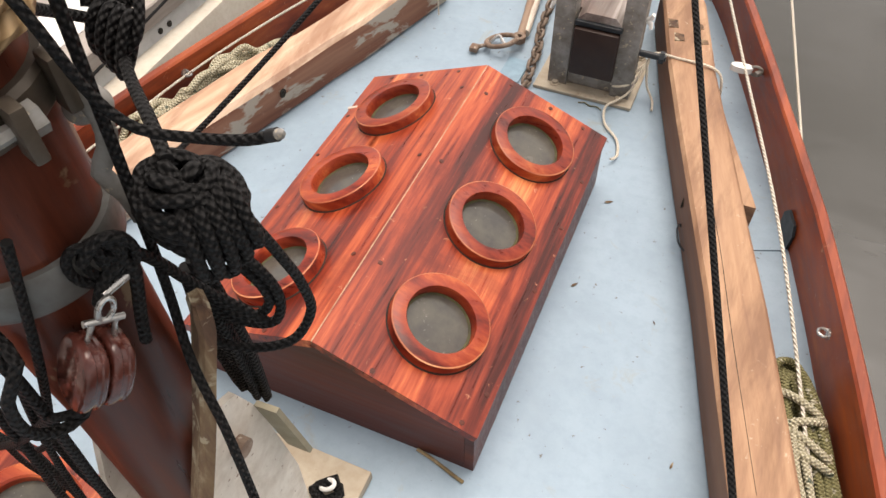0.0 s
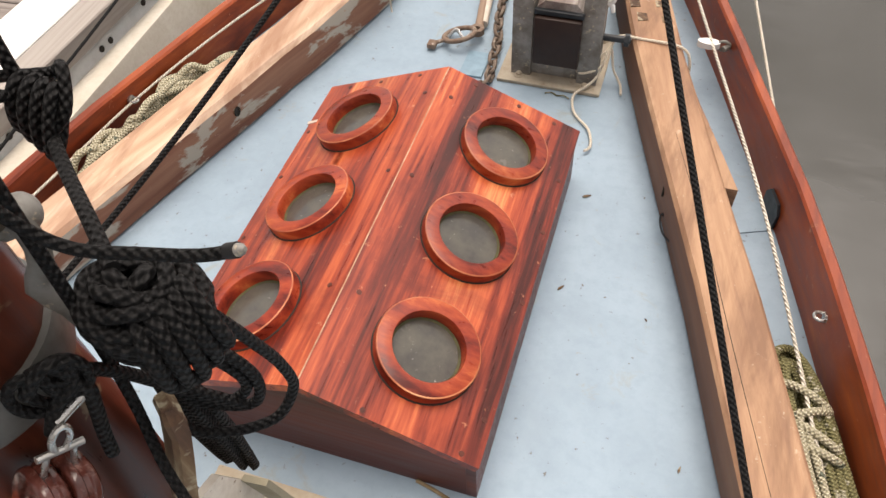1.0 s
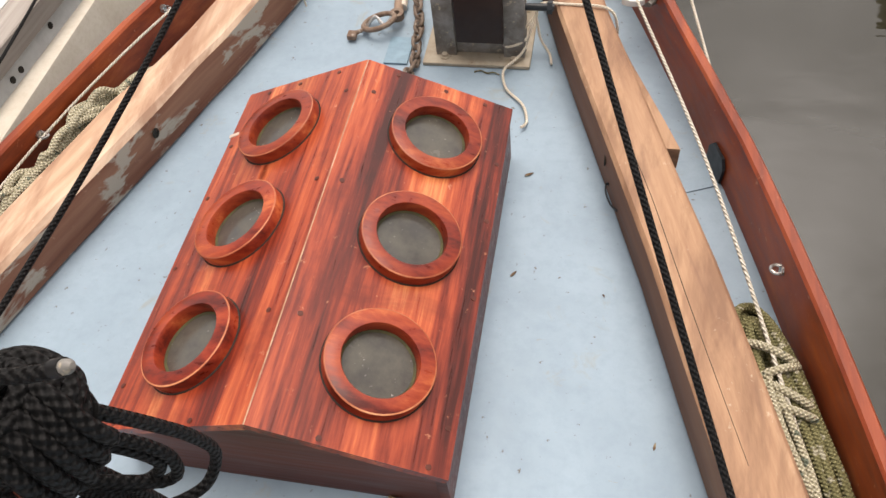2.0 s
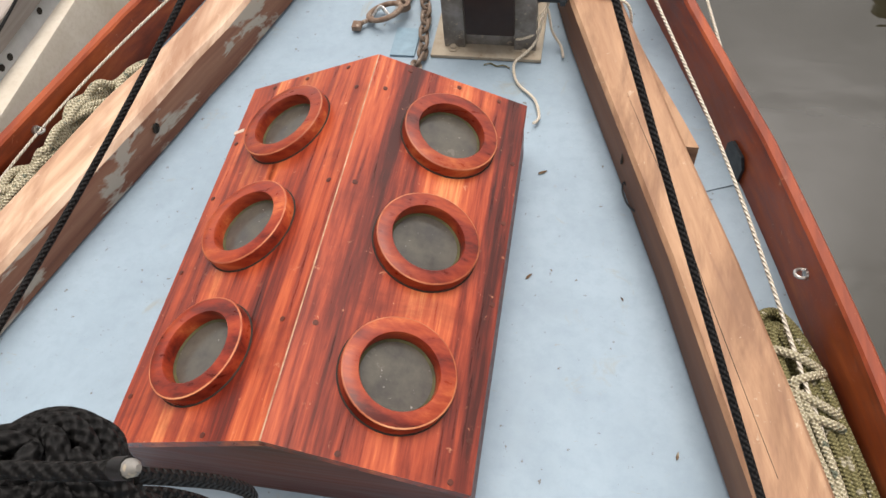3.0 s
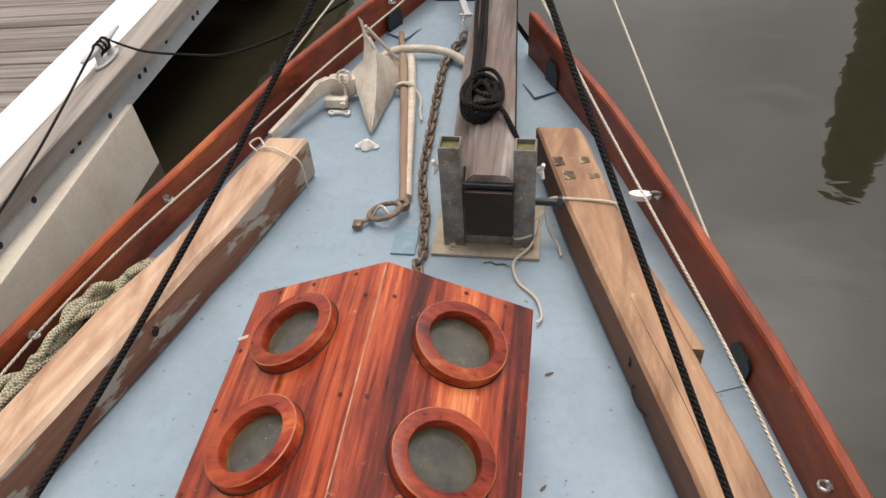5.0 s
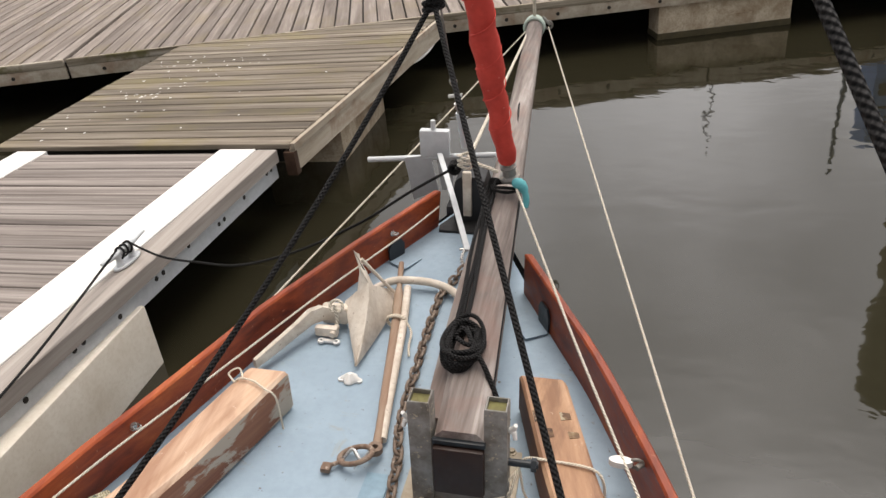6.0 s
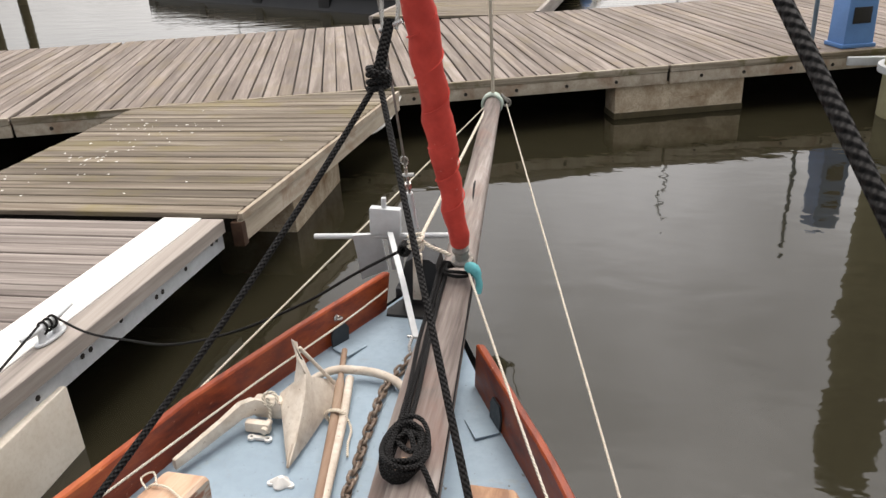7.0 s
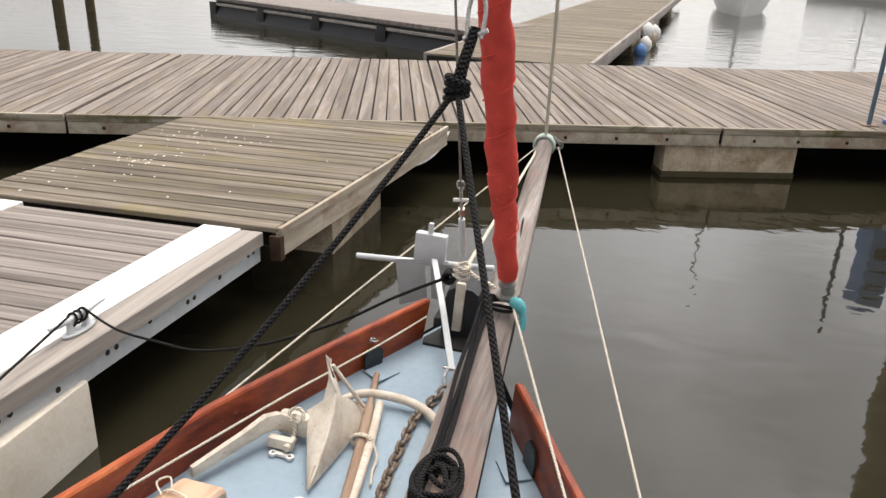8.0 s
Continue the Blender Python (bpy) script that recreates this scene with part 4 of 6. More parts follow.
hatch = thing("deck_hatch", (-0.52, -0.7, 0.0), "varnished mahogany hatch box on the deck beside the mast", "hatch")
# The coaming has the shade-darkened mahogany too.
bm = B()
box(bm, -0.84, -0.215, -1.05, -0.395, -0.02, 0.232, 0.004)
part("coaming", bm, MAHOGANY_DARK, hatch, "varnished coaming in a shade-darkened colour")
bm = B()
box(bm, -0.86, -0.21, -1.07, -0.385, 0.2325, 0.254, 0.006)
part("lid", bm, MAHOGANY, hatch, "glossy varnished lid")
bm = B()
lathe(bm, [(0.075, 0.0), (0.075, 0.026), (0.079, 0.030), (0.103, 0.030), (0.108, 0.026), (0.111, 0.0)], (-0.325, -0.515, 0.2545), seg=40, closed=True)
part("porthole_ring", bm, MAHOGANY_X, hatch, "turned varnished wooden ring")
bm = B()
lathe(bm, [(0.0002, 0.010), (0.0755, 0.010), (0.0755, 0.003), (0.0002, 0.003)], (-0.325, -0.515, 0.2545), seg=36)
part("pane", bm, GLASS, hatch, "dull grey glass")

RR = 0.0052
coil = thing("coiled_halyard", (0.16, -0.30, 1.0), "thick black braided rope made up in a hanging coil", "rope coil")
cx, cy, cz = 0.163, -0.298, 1.082
FR, SD = Vector((0.755, -0.655, 0.0)), Vector((0.655, 0.755, 0.0))     # towards the open deck, and across
THICK = 0.0076
random.seed(11)
for k in range(9):
    bm = B()
    ph, w, hgt = random.uniform(-0.9, 0.9), random.uniform(0.012, 0.028), random.uniform(0.040, 0.052)
    ax = Vector((math.cos(0.85 + ph), math.sin(0.85 + ph), 0))
    c = Vector((cx + random.uniform(-0.010, 0.010), cy + random.uniform(-0.010, 0.010), cz - 0.012))
    tube(bm, [c + ax * w * math.cos(a) * (1 + 0.25 * math.sin(a)) + Vector((0, 0, hgt * math.sin(a))) for a in [math.tau * i / 36 for i in range(36)]], THICK, 10, True)
    part("hank_turn", bm, BLACKROPE, coil)
# the frapping turns lie side by side round the hank, slanting down to one side
for k, (rad, rise) in enumerate(((0.034, -0.030), (0.040, -0.016), (0.043, -0.002), (0.044, 0.012), (0.041, 0.026), (0.034, 0.039), (0.024, 0.050), (0.012, 0.057))):
    bm = B()
    pts = []
    for i in range(44):
        a = math.tau * i / 44
        q = rad * (1 + 0.05 * math.sin(2 * a + k))
        pts.append(Vector((cx, cy, cz)) + FR * q * math.cos(a) + SD * q * 1.12 * math.sin(a) + Vector((0, 0, rise - 0.30 * q * math.sin(a) + 0.004 * math.sin(3 * a + 1.7 * k))))
    tube(bm, pts, THICK, 10, True)
    part("frapping_turn", bm, BLACKROPE, coil)
# bights tucked over the turns and hanging down the front
for off, low, lean in ((-0.008, -0.046, 0.002), (0.009, -0.050, 0.0), (0.026, -0.042, 0.0), (0.042, -0.026, 0.004)):
    bm = B()
    base = Vector((cx, cy, cz))
    half = 0.0084
    loop = [(-half * 0.6, 0.024, 0.036), (-half, 0.040, 0.030), (-half, 0.052, 0.006), (-half, 0.054, low * 0.55), (-half * 0.7, 0.049, low), (half * 0.7, 0.049, low - 0.004), (half, 0.054, low * 0.5), (half, 0.052, 0.008), (half * 0.8, 0.038, 0.034), (half * 0.4, 0.020, 0.042)]
    tube(bm, spline([base + SD * (off * (1.0 - 0.35 * abs(u - 4.5) / 4.5) + a) + FR * (b - abs(off) * 0.22 + lean) + Vector((0, 0, c)) for u, (a, b, c) in enumerate(loop)], 0.007), THICK * 0.95, 10)
    part("tucked_bight", bm, BLACKROPE, coil)
for name, pts in (("hanging_loop", [(0.205, -0.275, 1.06), (0.212, -0.250, 0.975), (0.216, -0.232, 0.905), (0.212, -0.223, 0.835), (0.190, -0.245, 0.787), (0.150, -0.275, 0.785), (0.115, -0.30, 0.815), (0.10, -0.30, 0.86)]),
                  ("hanging_loop", [(0.16, -0.28, 1.01), (0.182, -0.26, 0.95), (0.192, -0.25, 0.89), (0.178, -0.252, 0.835), (0.145, -0.26, 0.82), (0.115, -0.28, 0.86), (0.11, -0.29, 0.95)]),
                  ("hanging_loop", [(0.145, -0.28, 1.0), (0.175, -0.262, 0.93), (0.178, -0.255, 0.875), (0.15, -0.265, 0.845), (0.12, -0.28, 0.88), (0.115, -0.29, 0.97)]),
                  ("hanging_loop", [(0.10, -0.29, 0.95), (0.085, -0.275, 0.80), (0.068, -0.245, 0.60), (0.066, -0.235, 0.545), (0.08, -0.245, 0.56), (0.098, -0.265, 0.72), (0.11, -0.285, 0.9)]),
                  ("hanging_loop", [(0.115, -0.285, 0.94), (0.10, -0.262, 0.76), (0.085, -0.235, 0.56), (0.092, -0.235, 0.55), (0.115, -0.255, 0.74), (0.125, -0.28, 0.93)]),
                  ("hanging_loop", [(0.095, -0.29, 0.94), (0.07, -0.275, 0.78), (0.055, -0.25, 0.60), (0.062, -0.245, 0.575), (0.085, -0.265, 0.74), (0.105, -0.285, 0.92)])):
    bm = B()
    tube(bm, spline(pts, 0.01), RR * 1.3, 9)
    part(name, bm, BLACKROPE, coil)
for k in range(4):
    bm = B()
    tube(bm, [(-0.075 + 0.016 * k + 0.008 * math.sin(a), -0.125 + 0.022 * math.cos(a) - 0.006 * k, 1.125 + 0.034 * math.sin(a + 0.2 * k)) for a in [math.tau * i / 24 for i in range(24)]], RR * 1.25, 9, True)
    part("hitch_turn", bm, BLACKROPE, coil)
bm = B()
tube(bm, spline([(-0.09, -0.13, 1.16), (-0.05, -0.10, 1.15), (-0.02, -0.11, 1.17), (-0.01, -0.14, 1.14), (-0.04, -0.155, 1.11), (-0.06, -0.14, 1.10)], 0.008), RR * 1.25, 9)
part("hitch", bm, BLACKROPE, coil, "bulky black hitch")
bm = B()
tube(bm, spline([(-0.068, -0.150, 1.156), (-0.057, -0.190, 1.189), (-0.025, -0.240, 1.232), (0.0, -0.265, 1.264), (-0.01, -0.262, 1.34), (-0.03, -0.25, 1.6)], 0.012), RR * 1.3, 9)
part("hitch_lead", bm, BLACKROPE, coil)

for name, label, pts, r in (
        ("halyard", "thick black halyard from the coil up the mast", [(0.155, -0.303, 1.15), (0.10, -0.258, 1.145), (0.026, -0.20, 1.125), (-0.045, -0.14, 1.12), (-0.075, -0.12, 1.16), (-0.09, -0.12, 1.5), (-0.06, -0.25, 3.0), (0.0, -0.30, 7.9)], RR * 1.4),
        ("thin_line", "thin black line stretched down to the deck", [(0.145, -0.325, 1.50), (0.139, -0.33, 1.33), (0.120, -0.335, 1.003), (0.156, -0.375, 0.904), (0.208, -0.410, 0.843), (0.243, -0.440, 0.748), (0.260, -0.455, 0.692), (0.240, -0.455, 0.03)], 0.0058),
        ("cross_line", "black line from the shackle to the coil", [(0.115, -0.388, 1.085), (0.124, -0.362, 1.068), (0.122, -0.335, 1.020), (0.124, -0.305, 0.945), (0.150, -0.278, 0.880), (0.170, -0.262, 0.840)], RR * 1.3),
        ("rope_tail", "short black rope tail hanging from a knot", [(0.118, -0.380, 1.082), (0.131, -0.370, 1.060), (0.128, -0.371, 1.035), (0.120, -0.374, 1.000), (0.112, -0.377, 0.965), (0.105, -0.380, 0.925)], RR * 1.35),
        ("fall_rope", "black rope fall led down beside the mast", [(0.095, -0.455, 0.935), (0.085, -0.475, 0.900), (0.075, -0.505, 0.905), (0.075, -0.525, 0.945), (0.08, -0.520, 1.0), (0.088, -0.495, 1.035), (0.060, -0.485, 1.05)], RR * 1.3),
        ("fall_rope", "black rope fall led down beside the mast", [(-0.02, -0.45, 1.0), (-0.06, -0.45, 0.90), (-0.12, -0.45, 0.62), (-0.10, -0.45, 0.44), (-0.05, -0.42, 0.05)], RR),
        ("fall_rope", "black rope fall led down beside the mast", [(-0.10, -0.46, 0.95), (-0.19, -0.46, 0.72), (-0.225, -0.45, 0.60), (-0.26, -0.45, 0.40), (-0.28, -0.44, 0.262)], RR),
        ("fall_rope", "black rope fall led down beside the mast", [(0.02, -0.47, 0.98), (-0.03, -0.48, 0.80), (-0.09, -0.48, 0.55), (-0.13, -0.47, 0.30), (-0.16, -0.44, 0.05)], RR),
        ("fall_rope", "black rope fall led down beside the mast", [(-0.06, -0.47, 0.96), (-0.15, -0.47, 0.74), (-0.18, -0.46, 0.50), (-0.19, -0.45, 0.05)], RR * 1.2),
        ("fall_rope", "black rope fall led down beside the mast", [(0.09, -0.44, 1.15), (0.05, -0.47, 0.95), (-0.06, -0.47, 0.72), (-0.16, -0.47, 0.60), (-0.26, -0.46, 0.56)], RR),
        ("fall_rope", "black rope fall led down beside the mast", [(0.03, -0.49, 1.016), (0.045, -0.49, 0.99), (0.046, -0.49, 0.915), (0.034, -0.49, 0.796), (0.021, -0.49, 0.628), (-0.03, -0.48, 0.05)], RR * 1.3),
        ("fall_rope", "black rope fall led down beside the mast", [(-0.06, -0.49, 0.90), (-0.08, -0.49, 0.796), (-0.093, -0.49, 0.673), (-0.13, -0.49, 0.479), (-0.17, -0.48, 0.05)], RR * 1.3),
        ("fall_rope", "black rope fall led down beside the mast", [(0.09, -0.475, 0.91), (0.06, -0.49, 0.90), (0.031, -0.49, 0.872), (-0.077, -0.49, 0.737), (-0.235, -0.49, 0.573), (-0.34, -0.49, 0.40)], RR * 1.1),
        ("fall_rope", "black rope fall led down beside the mast", [(-0.14, -0.46, 0.92), (-0.24, -0.46, 0.66), (-0.30, -0.45, 0.42), (-0.33, -0.43, 0.262)], RR)):
    bm = B()
    tube(bm, spline(pts, 0.015), r, 9)
    solo(name, bm, BLACKROPE, pts[-1], label, "rope")
bm = B()
for k in range(3):
    tube(bm, [(0.116 + 0.012 * math.cos(a) + 0.008 * (k - 1), -0.386 + 0.012 * (k - 1) + 0.012 * math.cos(a), 1.078 + 0.026 * math.sin(a)) for a in [math.tau * i / 20 for i in range(20)]], RR, 8, True)
tube(bm, spline([(0.108, -0.402, 1.085), (0.122, -0.386, 1.108), (0.128, -0.368, 1.095), (0.126, -0.376, 1.070), (0.116, -0.395, 1.056), (0.108, -0.408, 1.030)], 0.008), RR * 1.25, 9)
solo("rope_knot", bm, BLACKROPE, (0.116, -0.386, 1.07), "black rope knot on a steel shackle", "rope")
tip = thing("rope_end", (0.30, -0.318, 1.24), "black rope end with a whipped tip sticking out", "rope")
bm = B()
tube(bm, spline([(0.10, -0.375, 1.46), (0.145, -0.365, 1.345), (0.150, -0.345, 1.255), (0.172, -0.333, 1.218), (0.215, -0.322, 1.214), (0.27, -0.320, 1.228), (0.305, -0.319, 1.245)], 0.012), RR * 0.98, 10)
part("rope", bm, BLACKROPE, tip)
bm = B()
rod(bm, (0.296, -0.319, 1.2408), (0.305, -0.319, 1.2452), 0.0058, 12)
part("whipping", bm, BLACKRUB, tip, "tight black whipping")
bm = B()
tube(bm, [(0.304, -0.319, 1.2447), (0.3085, -0.319, 1.2469), (0.3115, -0.319, 1.2483)], [0.0050, 0.0044, 0.0018], 10)
part("sealed_tip", bm, DULLSTEEL, tip, "pale melted tip")
bm = B()
tube(bm, spline([(0.06, -0.19, 0.035), (0.10, -0.16, 0.05), (0.125, -0.175, 0.05), (0.10, -0.20, 0.045), (0.07, -0.185, 0.05), (0.11, -0.15, 0.06)], 0.01), 0.012, 8)
solo("deck_lashing", bm, BLACKROPE, (0.1, -0.17, 0.03), "black rope made fast on the step plate", "rope")
bm = B()
tube(bm, [(0.095 + 0.018 * math.cos(a), -0.172 + 0.012 * math.sin(a), 0.065 + 0.012 * math.cos(a)) for a in [math.tau * i / 16 for i in range(16)]], 0.005, 8, True)
solo("deck_shackle", bm, WHITE, (0.095, -0.172, 0.05), "white shackle on the step plate", "shackle")

# ---- running lines over the foredeck ----
K = Vector((0.103, 1.80, 1.372))


def bezier(a, c, b, n=60):
    a, b, c = Vector(a), Vector(b), Vector(c)
    return [(1 - t) ** 2 * a + 2 * t * (1 - t) * c + t * t * b for t in [i / n for i in range(n + 1)]]


jib = thing("jib_sheets", K, "black braided jib sheets knotted together at the clew", "rope")
bm = B()
tube(bm, bezier(K, (-0.347, 1.046, 0.493), (-0.576, -0.202, 0.383)) + [Vector((-0.62, -0.5, 0.36)), Vector((-0.68, -1.2, 0.35))], 0.0072, 10)
part("port_sheet", bm, BLACKROPE, jib)
bm = B()
tube(bm, bezier(K, (0.489, 0.938, 0.719), (0.939, -0.2, 0.2)) + [Vector((1.02, -0.45, 0.165)), Vector((1.10, -0.75, 0.16))], 0.0072, 10)
part("starboard_sheet", bm, BLACKROPE, jib)
bm = B()
for k in range(4):
    tube(bm, [(K.x + 0.024 * math.cos(a), K.y + 0.022 * math.sin(a), K.z + 0.012 * (k - 1.5) + 0.006 * math.cos(a + k)) for a in [math.tau * i / 20 for i in range(20)]], 0.0075, 9, True)
tube(bm, spline([K + Vector((0.004, 0, -0.02)), K + Vector((0.008, 0.02, 0.05)), K + Vector((0.02, 0.05, 0.13))], 0.01), 0.010, 9)
tube(bm, spline([K + Vector((-0.010, 0, -0.02)), K + Vector((0.0, 0.02, 0.05)), K + Vector((0.016, 0.05, 0.13))], 0.01), 0.010, 9)
part("knot", bm, BLACKROPE, jib, "bulky rope knot")
bm = B()
for dx in (-0.014, 0.018):
    tube(bm, spline([(0.118 + dx, 1.845, 1.48), (0.118 + dx * 1.2, 1.85, 1.54), (0.118 + dx * 0.4, 1.85, 1.60)], 0.01), 0.005, 8)
rod(bm, (0.096, 1.845, 1.475), (0.150, 1.845, 1.50), 0.006)
part("shackle", bm, STEEL, jib, "bright shackle at the clew")
bm = B()
tube(bm, spline([(0.118, 1.85, 1.58), (0.14, 1.95, 2.0), (0.10, 2.1, 2.6), (0.05, 0.3, 7.8)], 0.1), 0.006, 8)
part("clew_wire", bm, DULLSTEEL, jib)

furl = thing("furled_jib", (0.155, 2.86, 0.40), "jib rolled up tight in a red cover above the bow", "sail")
bm = B()
top, foot = Vector((-0.42, 1.55, 4.9)), Vector((0.158, 2.845, 0.50))
axis = (Vector((0.011, 2.42, 1.80)) - foot).normalized()
path, rad = [], []
for i in range(120):
    d = 0.045 * i
    p = foot + axis * d
    path.append(p + Vector((0.004 * math.sin(i * 1.3), 0.004 * math.cos(i * 0.9), 0)))
    rad.append((0.038 + 0.016 * min(d / 0.5, 1)) * (1 + 0.06 * math.sin(i * 2.1) + 0.05 * math.sin(i * 0.7) - 0.05 * ((i * 0.31) % 1.0)))
tube(bm, path, rad, 20)
part("cover", bm, REDSAIL, furl, "creased red sail cover")
for i in range(14):
    bm = B()
    a, b = foot + axis * (0.12 + 0.17 * i), foot + axis * (0.26 + 0.17 * i)
    r = 0.055 if i > 1 else 0.050
    s0 = axis.orthogonal().normalized()
    s1 = axis.cross(s0)
    tube(bm, [a.lerp(b, j / 20) + (s0 * math.cos(j / 20 * math.tau + i) + s1 * math.sin(j / 20 * math.tau + i)) * r for j in range(21)], 0.0030, 6, flat=0.5)
    part("wrap", bm, REDSAIL, furl)
bm = B()
M = Matrix.Translation(foot - axis * 0.10) @ axis.to_track_quat("Z", "Y").to_matrix().to_4x4()
lathe(bm, [(0.040, 0.0), (0.046, 0.004), (0.046, 0.016), (0.030, 0.022), (0.028, 0.055), (0.036, 0.062), (0.036, 0.072), (0.022, 0.080), (0.022, 0.105)], m=M, seg=20)
part("drum", bm, DULLSTEEL, furl, "grey furling drum")
bm = B()
tube(bm, spline([(0.185, 2.82, 0.41), (0.225, 2.815, 0.40), (0.248, 2.80, 0.35), (0.245, 2.79, 0.31)], 0.01), [0.012, 0.02, 0.024, 0.026, 0.025, 0.022, 0.02, 0.014], 12)
solo("teal_chafe_cloth", bm, TEAL, (0.22, 2.81, 0.33), "teal cloth wrapped as chafe guard at the furling drum", "cloth")
bm = B()
tube(bm, [(0.155 + 0.052 * math.cos(a), 2.852 + 0.045 * math.sin(a), 0.385 + 0.004 * math.sin(3 * a)) for a in [math.tau * i / 28 for i in range(28)]], 0.007, 8, True)
tube(bm, [(0.155 + 0.060 * math.cos(a), 2.852 + 0.050 * math.sin(a), 0.370) for a in [math.tau * i / 28 for i in range(28)]], 0.007, 8, True)
solo("black_tack_lashing", bm, BLACKROPE, (0.155, 2.85, 0.37), "black lashing round the bowsprit under the drum", "rope")

stay = thing("forestay", (-0.03, 2.86, 0.42), "forestay with rigging screw at the stem head", "stay")
bm = B()
a, b = Vector((-0.03, 2.86, 0.56)), Vector((-0.0787, 2.454, 1.6))
d = (b - a).normalized()
rod(bm, a + d * 0.30, a + d * 7.0, 0.0045, 8)
part("wire", bm, DULLSTEEL, stay)
bm = B()
rod(bm, a - d * 0.02, a + d * 0.17, 0.013, 12)
part("screw_body", bm, GALV, stay, "grey rigging screw")
bm = B()
rod(bm, a + d * 0.17, a + d * 0.30, 0.0065, 10)
rod(bm, a + d * 0.195, a + d * 0.22, 0.014, 6)
rod(bm, a + d * 0.255 + Vector((-0.03, 0, 0)), a + d * 0.265 + Vector((0.03, 0, 0)), 0.008, 8)
tube(bm, [a + d * (0.33 + 0.02 * math.sin(t)) + Vector((0.013 * math.cos(t), 0, 0)) for t in [math.tau * i / 14 for i in range(14)]], 0.004, 8, True)
part("toggle", bm, STEEL, stay)
bm = B()
for k in range(3):
    tube(bm, [(-0.028 + 0.03 * math.cos(t), 2.87 + 0.03 * math.sin(t), 0.50 - 0.022 * k + 0.006 * math.sin(2 * t)) for t in [math.tau * i / 18 for i in range(18)]], 0.007, 8, True)
tube(bm, spline([(-0.02, 2.87, 0.50), (0.03, 2.86, 0.47), (0.08, 2.855, 0.455), (0.12, 2.85, 0.44)], 0.01), 0.008, 8)
part("lashing", bm, WHITEROPE, stay, "pale lashing at the stay's foot")

stem = thing("stem_head", (-0.02, 2.97, 0.12), "black stem head fitting with a pale wooden post", "stem fitting")
bm = B()
box(bm, -0.056, -0.016, 2.938, 2.962, 0.17, 0.39, 0.007)
part("post", bm, CREAM, stem, "pale flaking wooden post")
bm = B()
loft(bm, [[Vector((-0.025 + 0.078 * w * c, y, 0.10 + 0.26 * h)) for c, h in ((-1, 0), (-1, 0.75), (-0.85, 0.93), (-0.5, 1.0), (0.5, 1.0), (0.85, 0.93), (1, 0.75), (1, 0))] for y, w in ((2.955, 0.96), (2.962, 1.0), (3.11, 0.95), (3.12, 0.85))])
part("stem_block", bm, BLACKRUB, stem, "black stem block")
# Thin near-black sheet that follows the deck round the stem.
bm = B()
loft(bm, [[Vector((x, y, deck_z(0, y) + z)) for x, z in ((a, -0.01), (a, 0.012), (b, 0.012), (b, -0.01))] for y, a, b in ((2.86, -0.155, 0.06), (2.90, -0.16, 0.07), (3.0, -0.105, 0.05))])
part("mat", bm, BLACKRUB, stem, "thin black sheet on the deck at the stem")
bm = B()
box(bm, -0.16, 0.12, 3.05, 3.16, 0.05, 0.16, 0.01)
part("apron", bm, NAVY, stem)

# ---- fluke anchor hung over the stem ----
fluke = thing("fluke_anchor", (-0.24, 3.2, 0.3), "grey galvanised fluke anchor hung over the bow", "anchor")
bm = B()
rod(bm, (-0.59, 3.235, 0.30), (0.058, 3.20, 0.375), 0.0135, 12)
part("stock", bm, GALV, fluke, "long round stock")
for pts in (((-0.395, 3.20, 0.335), (-0.262, 3.205, 0.352), (-0.245, 3.27, 0.14), (-0.375, 3.27, 0.075)), ((-0.235, 3.205, 0.355), (-0.15, 3.20, 0.365), (-0.17, 3.27, 0.14), (-0.225, 3.27, 0.14))):
    bm = B()
    n = Vector((0, 0.008, 0.002))
    loft(bm, [[Vector(p) for p in pts], [Vector(p) + n for p in pts]])
    part("blade", bm, GALV, fluke, "flat steel blade")
bm = B()
box(bm, -0.31, -0.167, 3.19, 3.235, 0.352, 0.482, 0.006)
part("crown", bm, GALV, fluke, "folded crown plate")
bm = B()
rod(bm, (-0.245, 3.21, 0.47), (-0.245, 3.21, 0.53), 0.012)
part("crown_pin", bm, GALV, fluke)
bm = B()
loft(bm, [[Vector((c.x + dx, c.y, c.z + dz)) for dx, dz in ((-0.013, -0.006), (0.013, -0.006), (0.013, 0.006), (-0.013, 0.006))] for c in (Vector((-0.208, 3.17, 0.375)), Vector((-0.09, 2.9, 0.27)), Vector((0.02, 2.635, 0.165)))])
part("shank", bm, GALV, fluke, "flat grey shank")
bm = B()
tube(bm, spline([(0.005, 2.64, 0.165), (0.0, 2.60, 0.14), (0.022, 2.575, 0.115), (0.045, 2.60, 0.14), (0.04, 2.64, 0.165)], 0.008), 0.007, 8)
rod(bm, (-0.015, 2.64, 0.165), (0.06, 2.64, 0.168), 0.006)
part("shackle", bm, STEEL, fluke, "steel shackle")

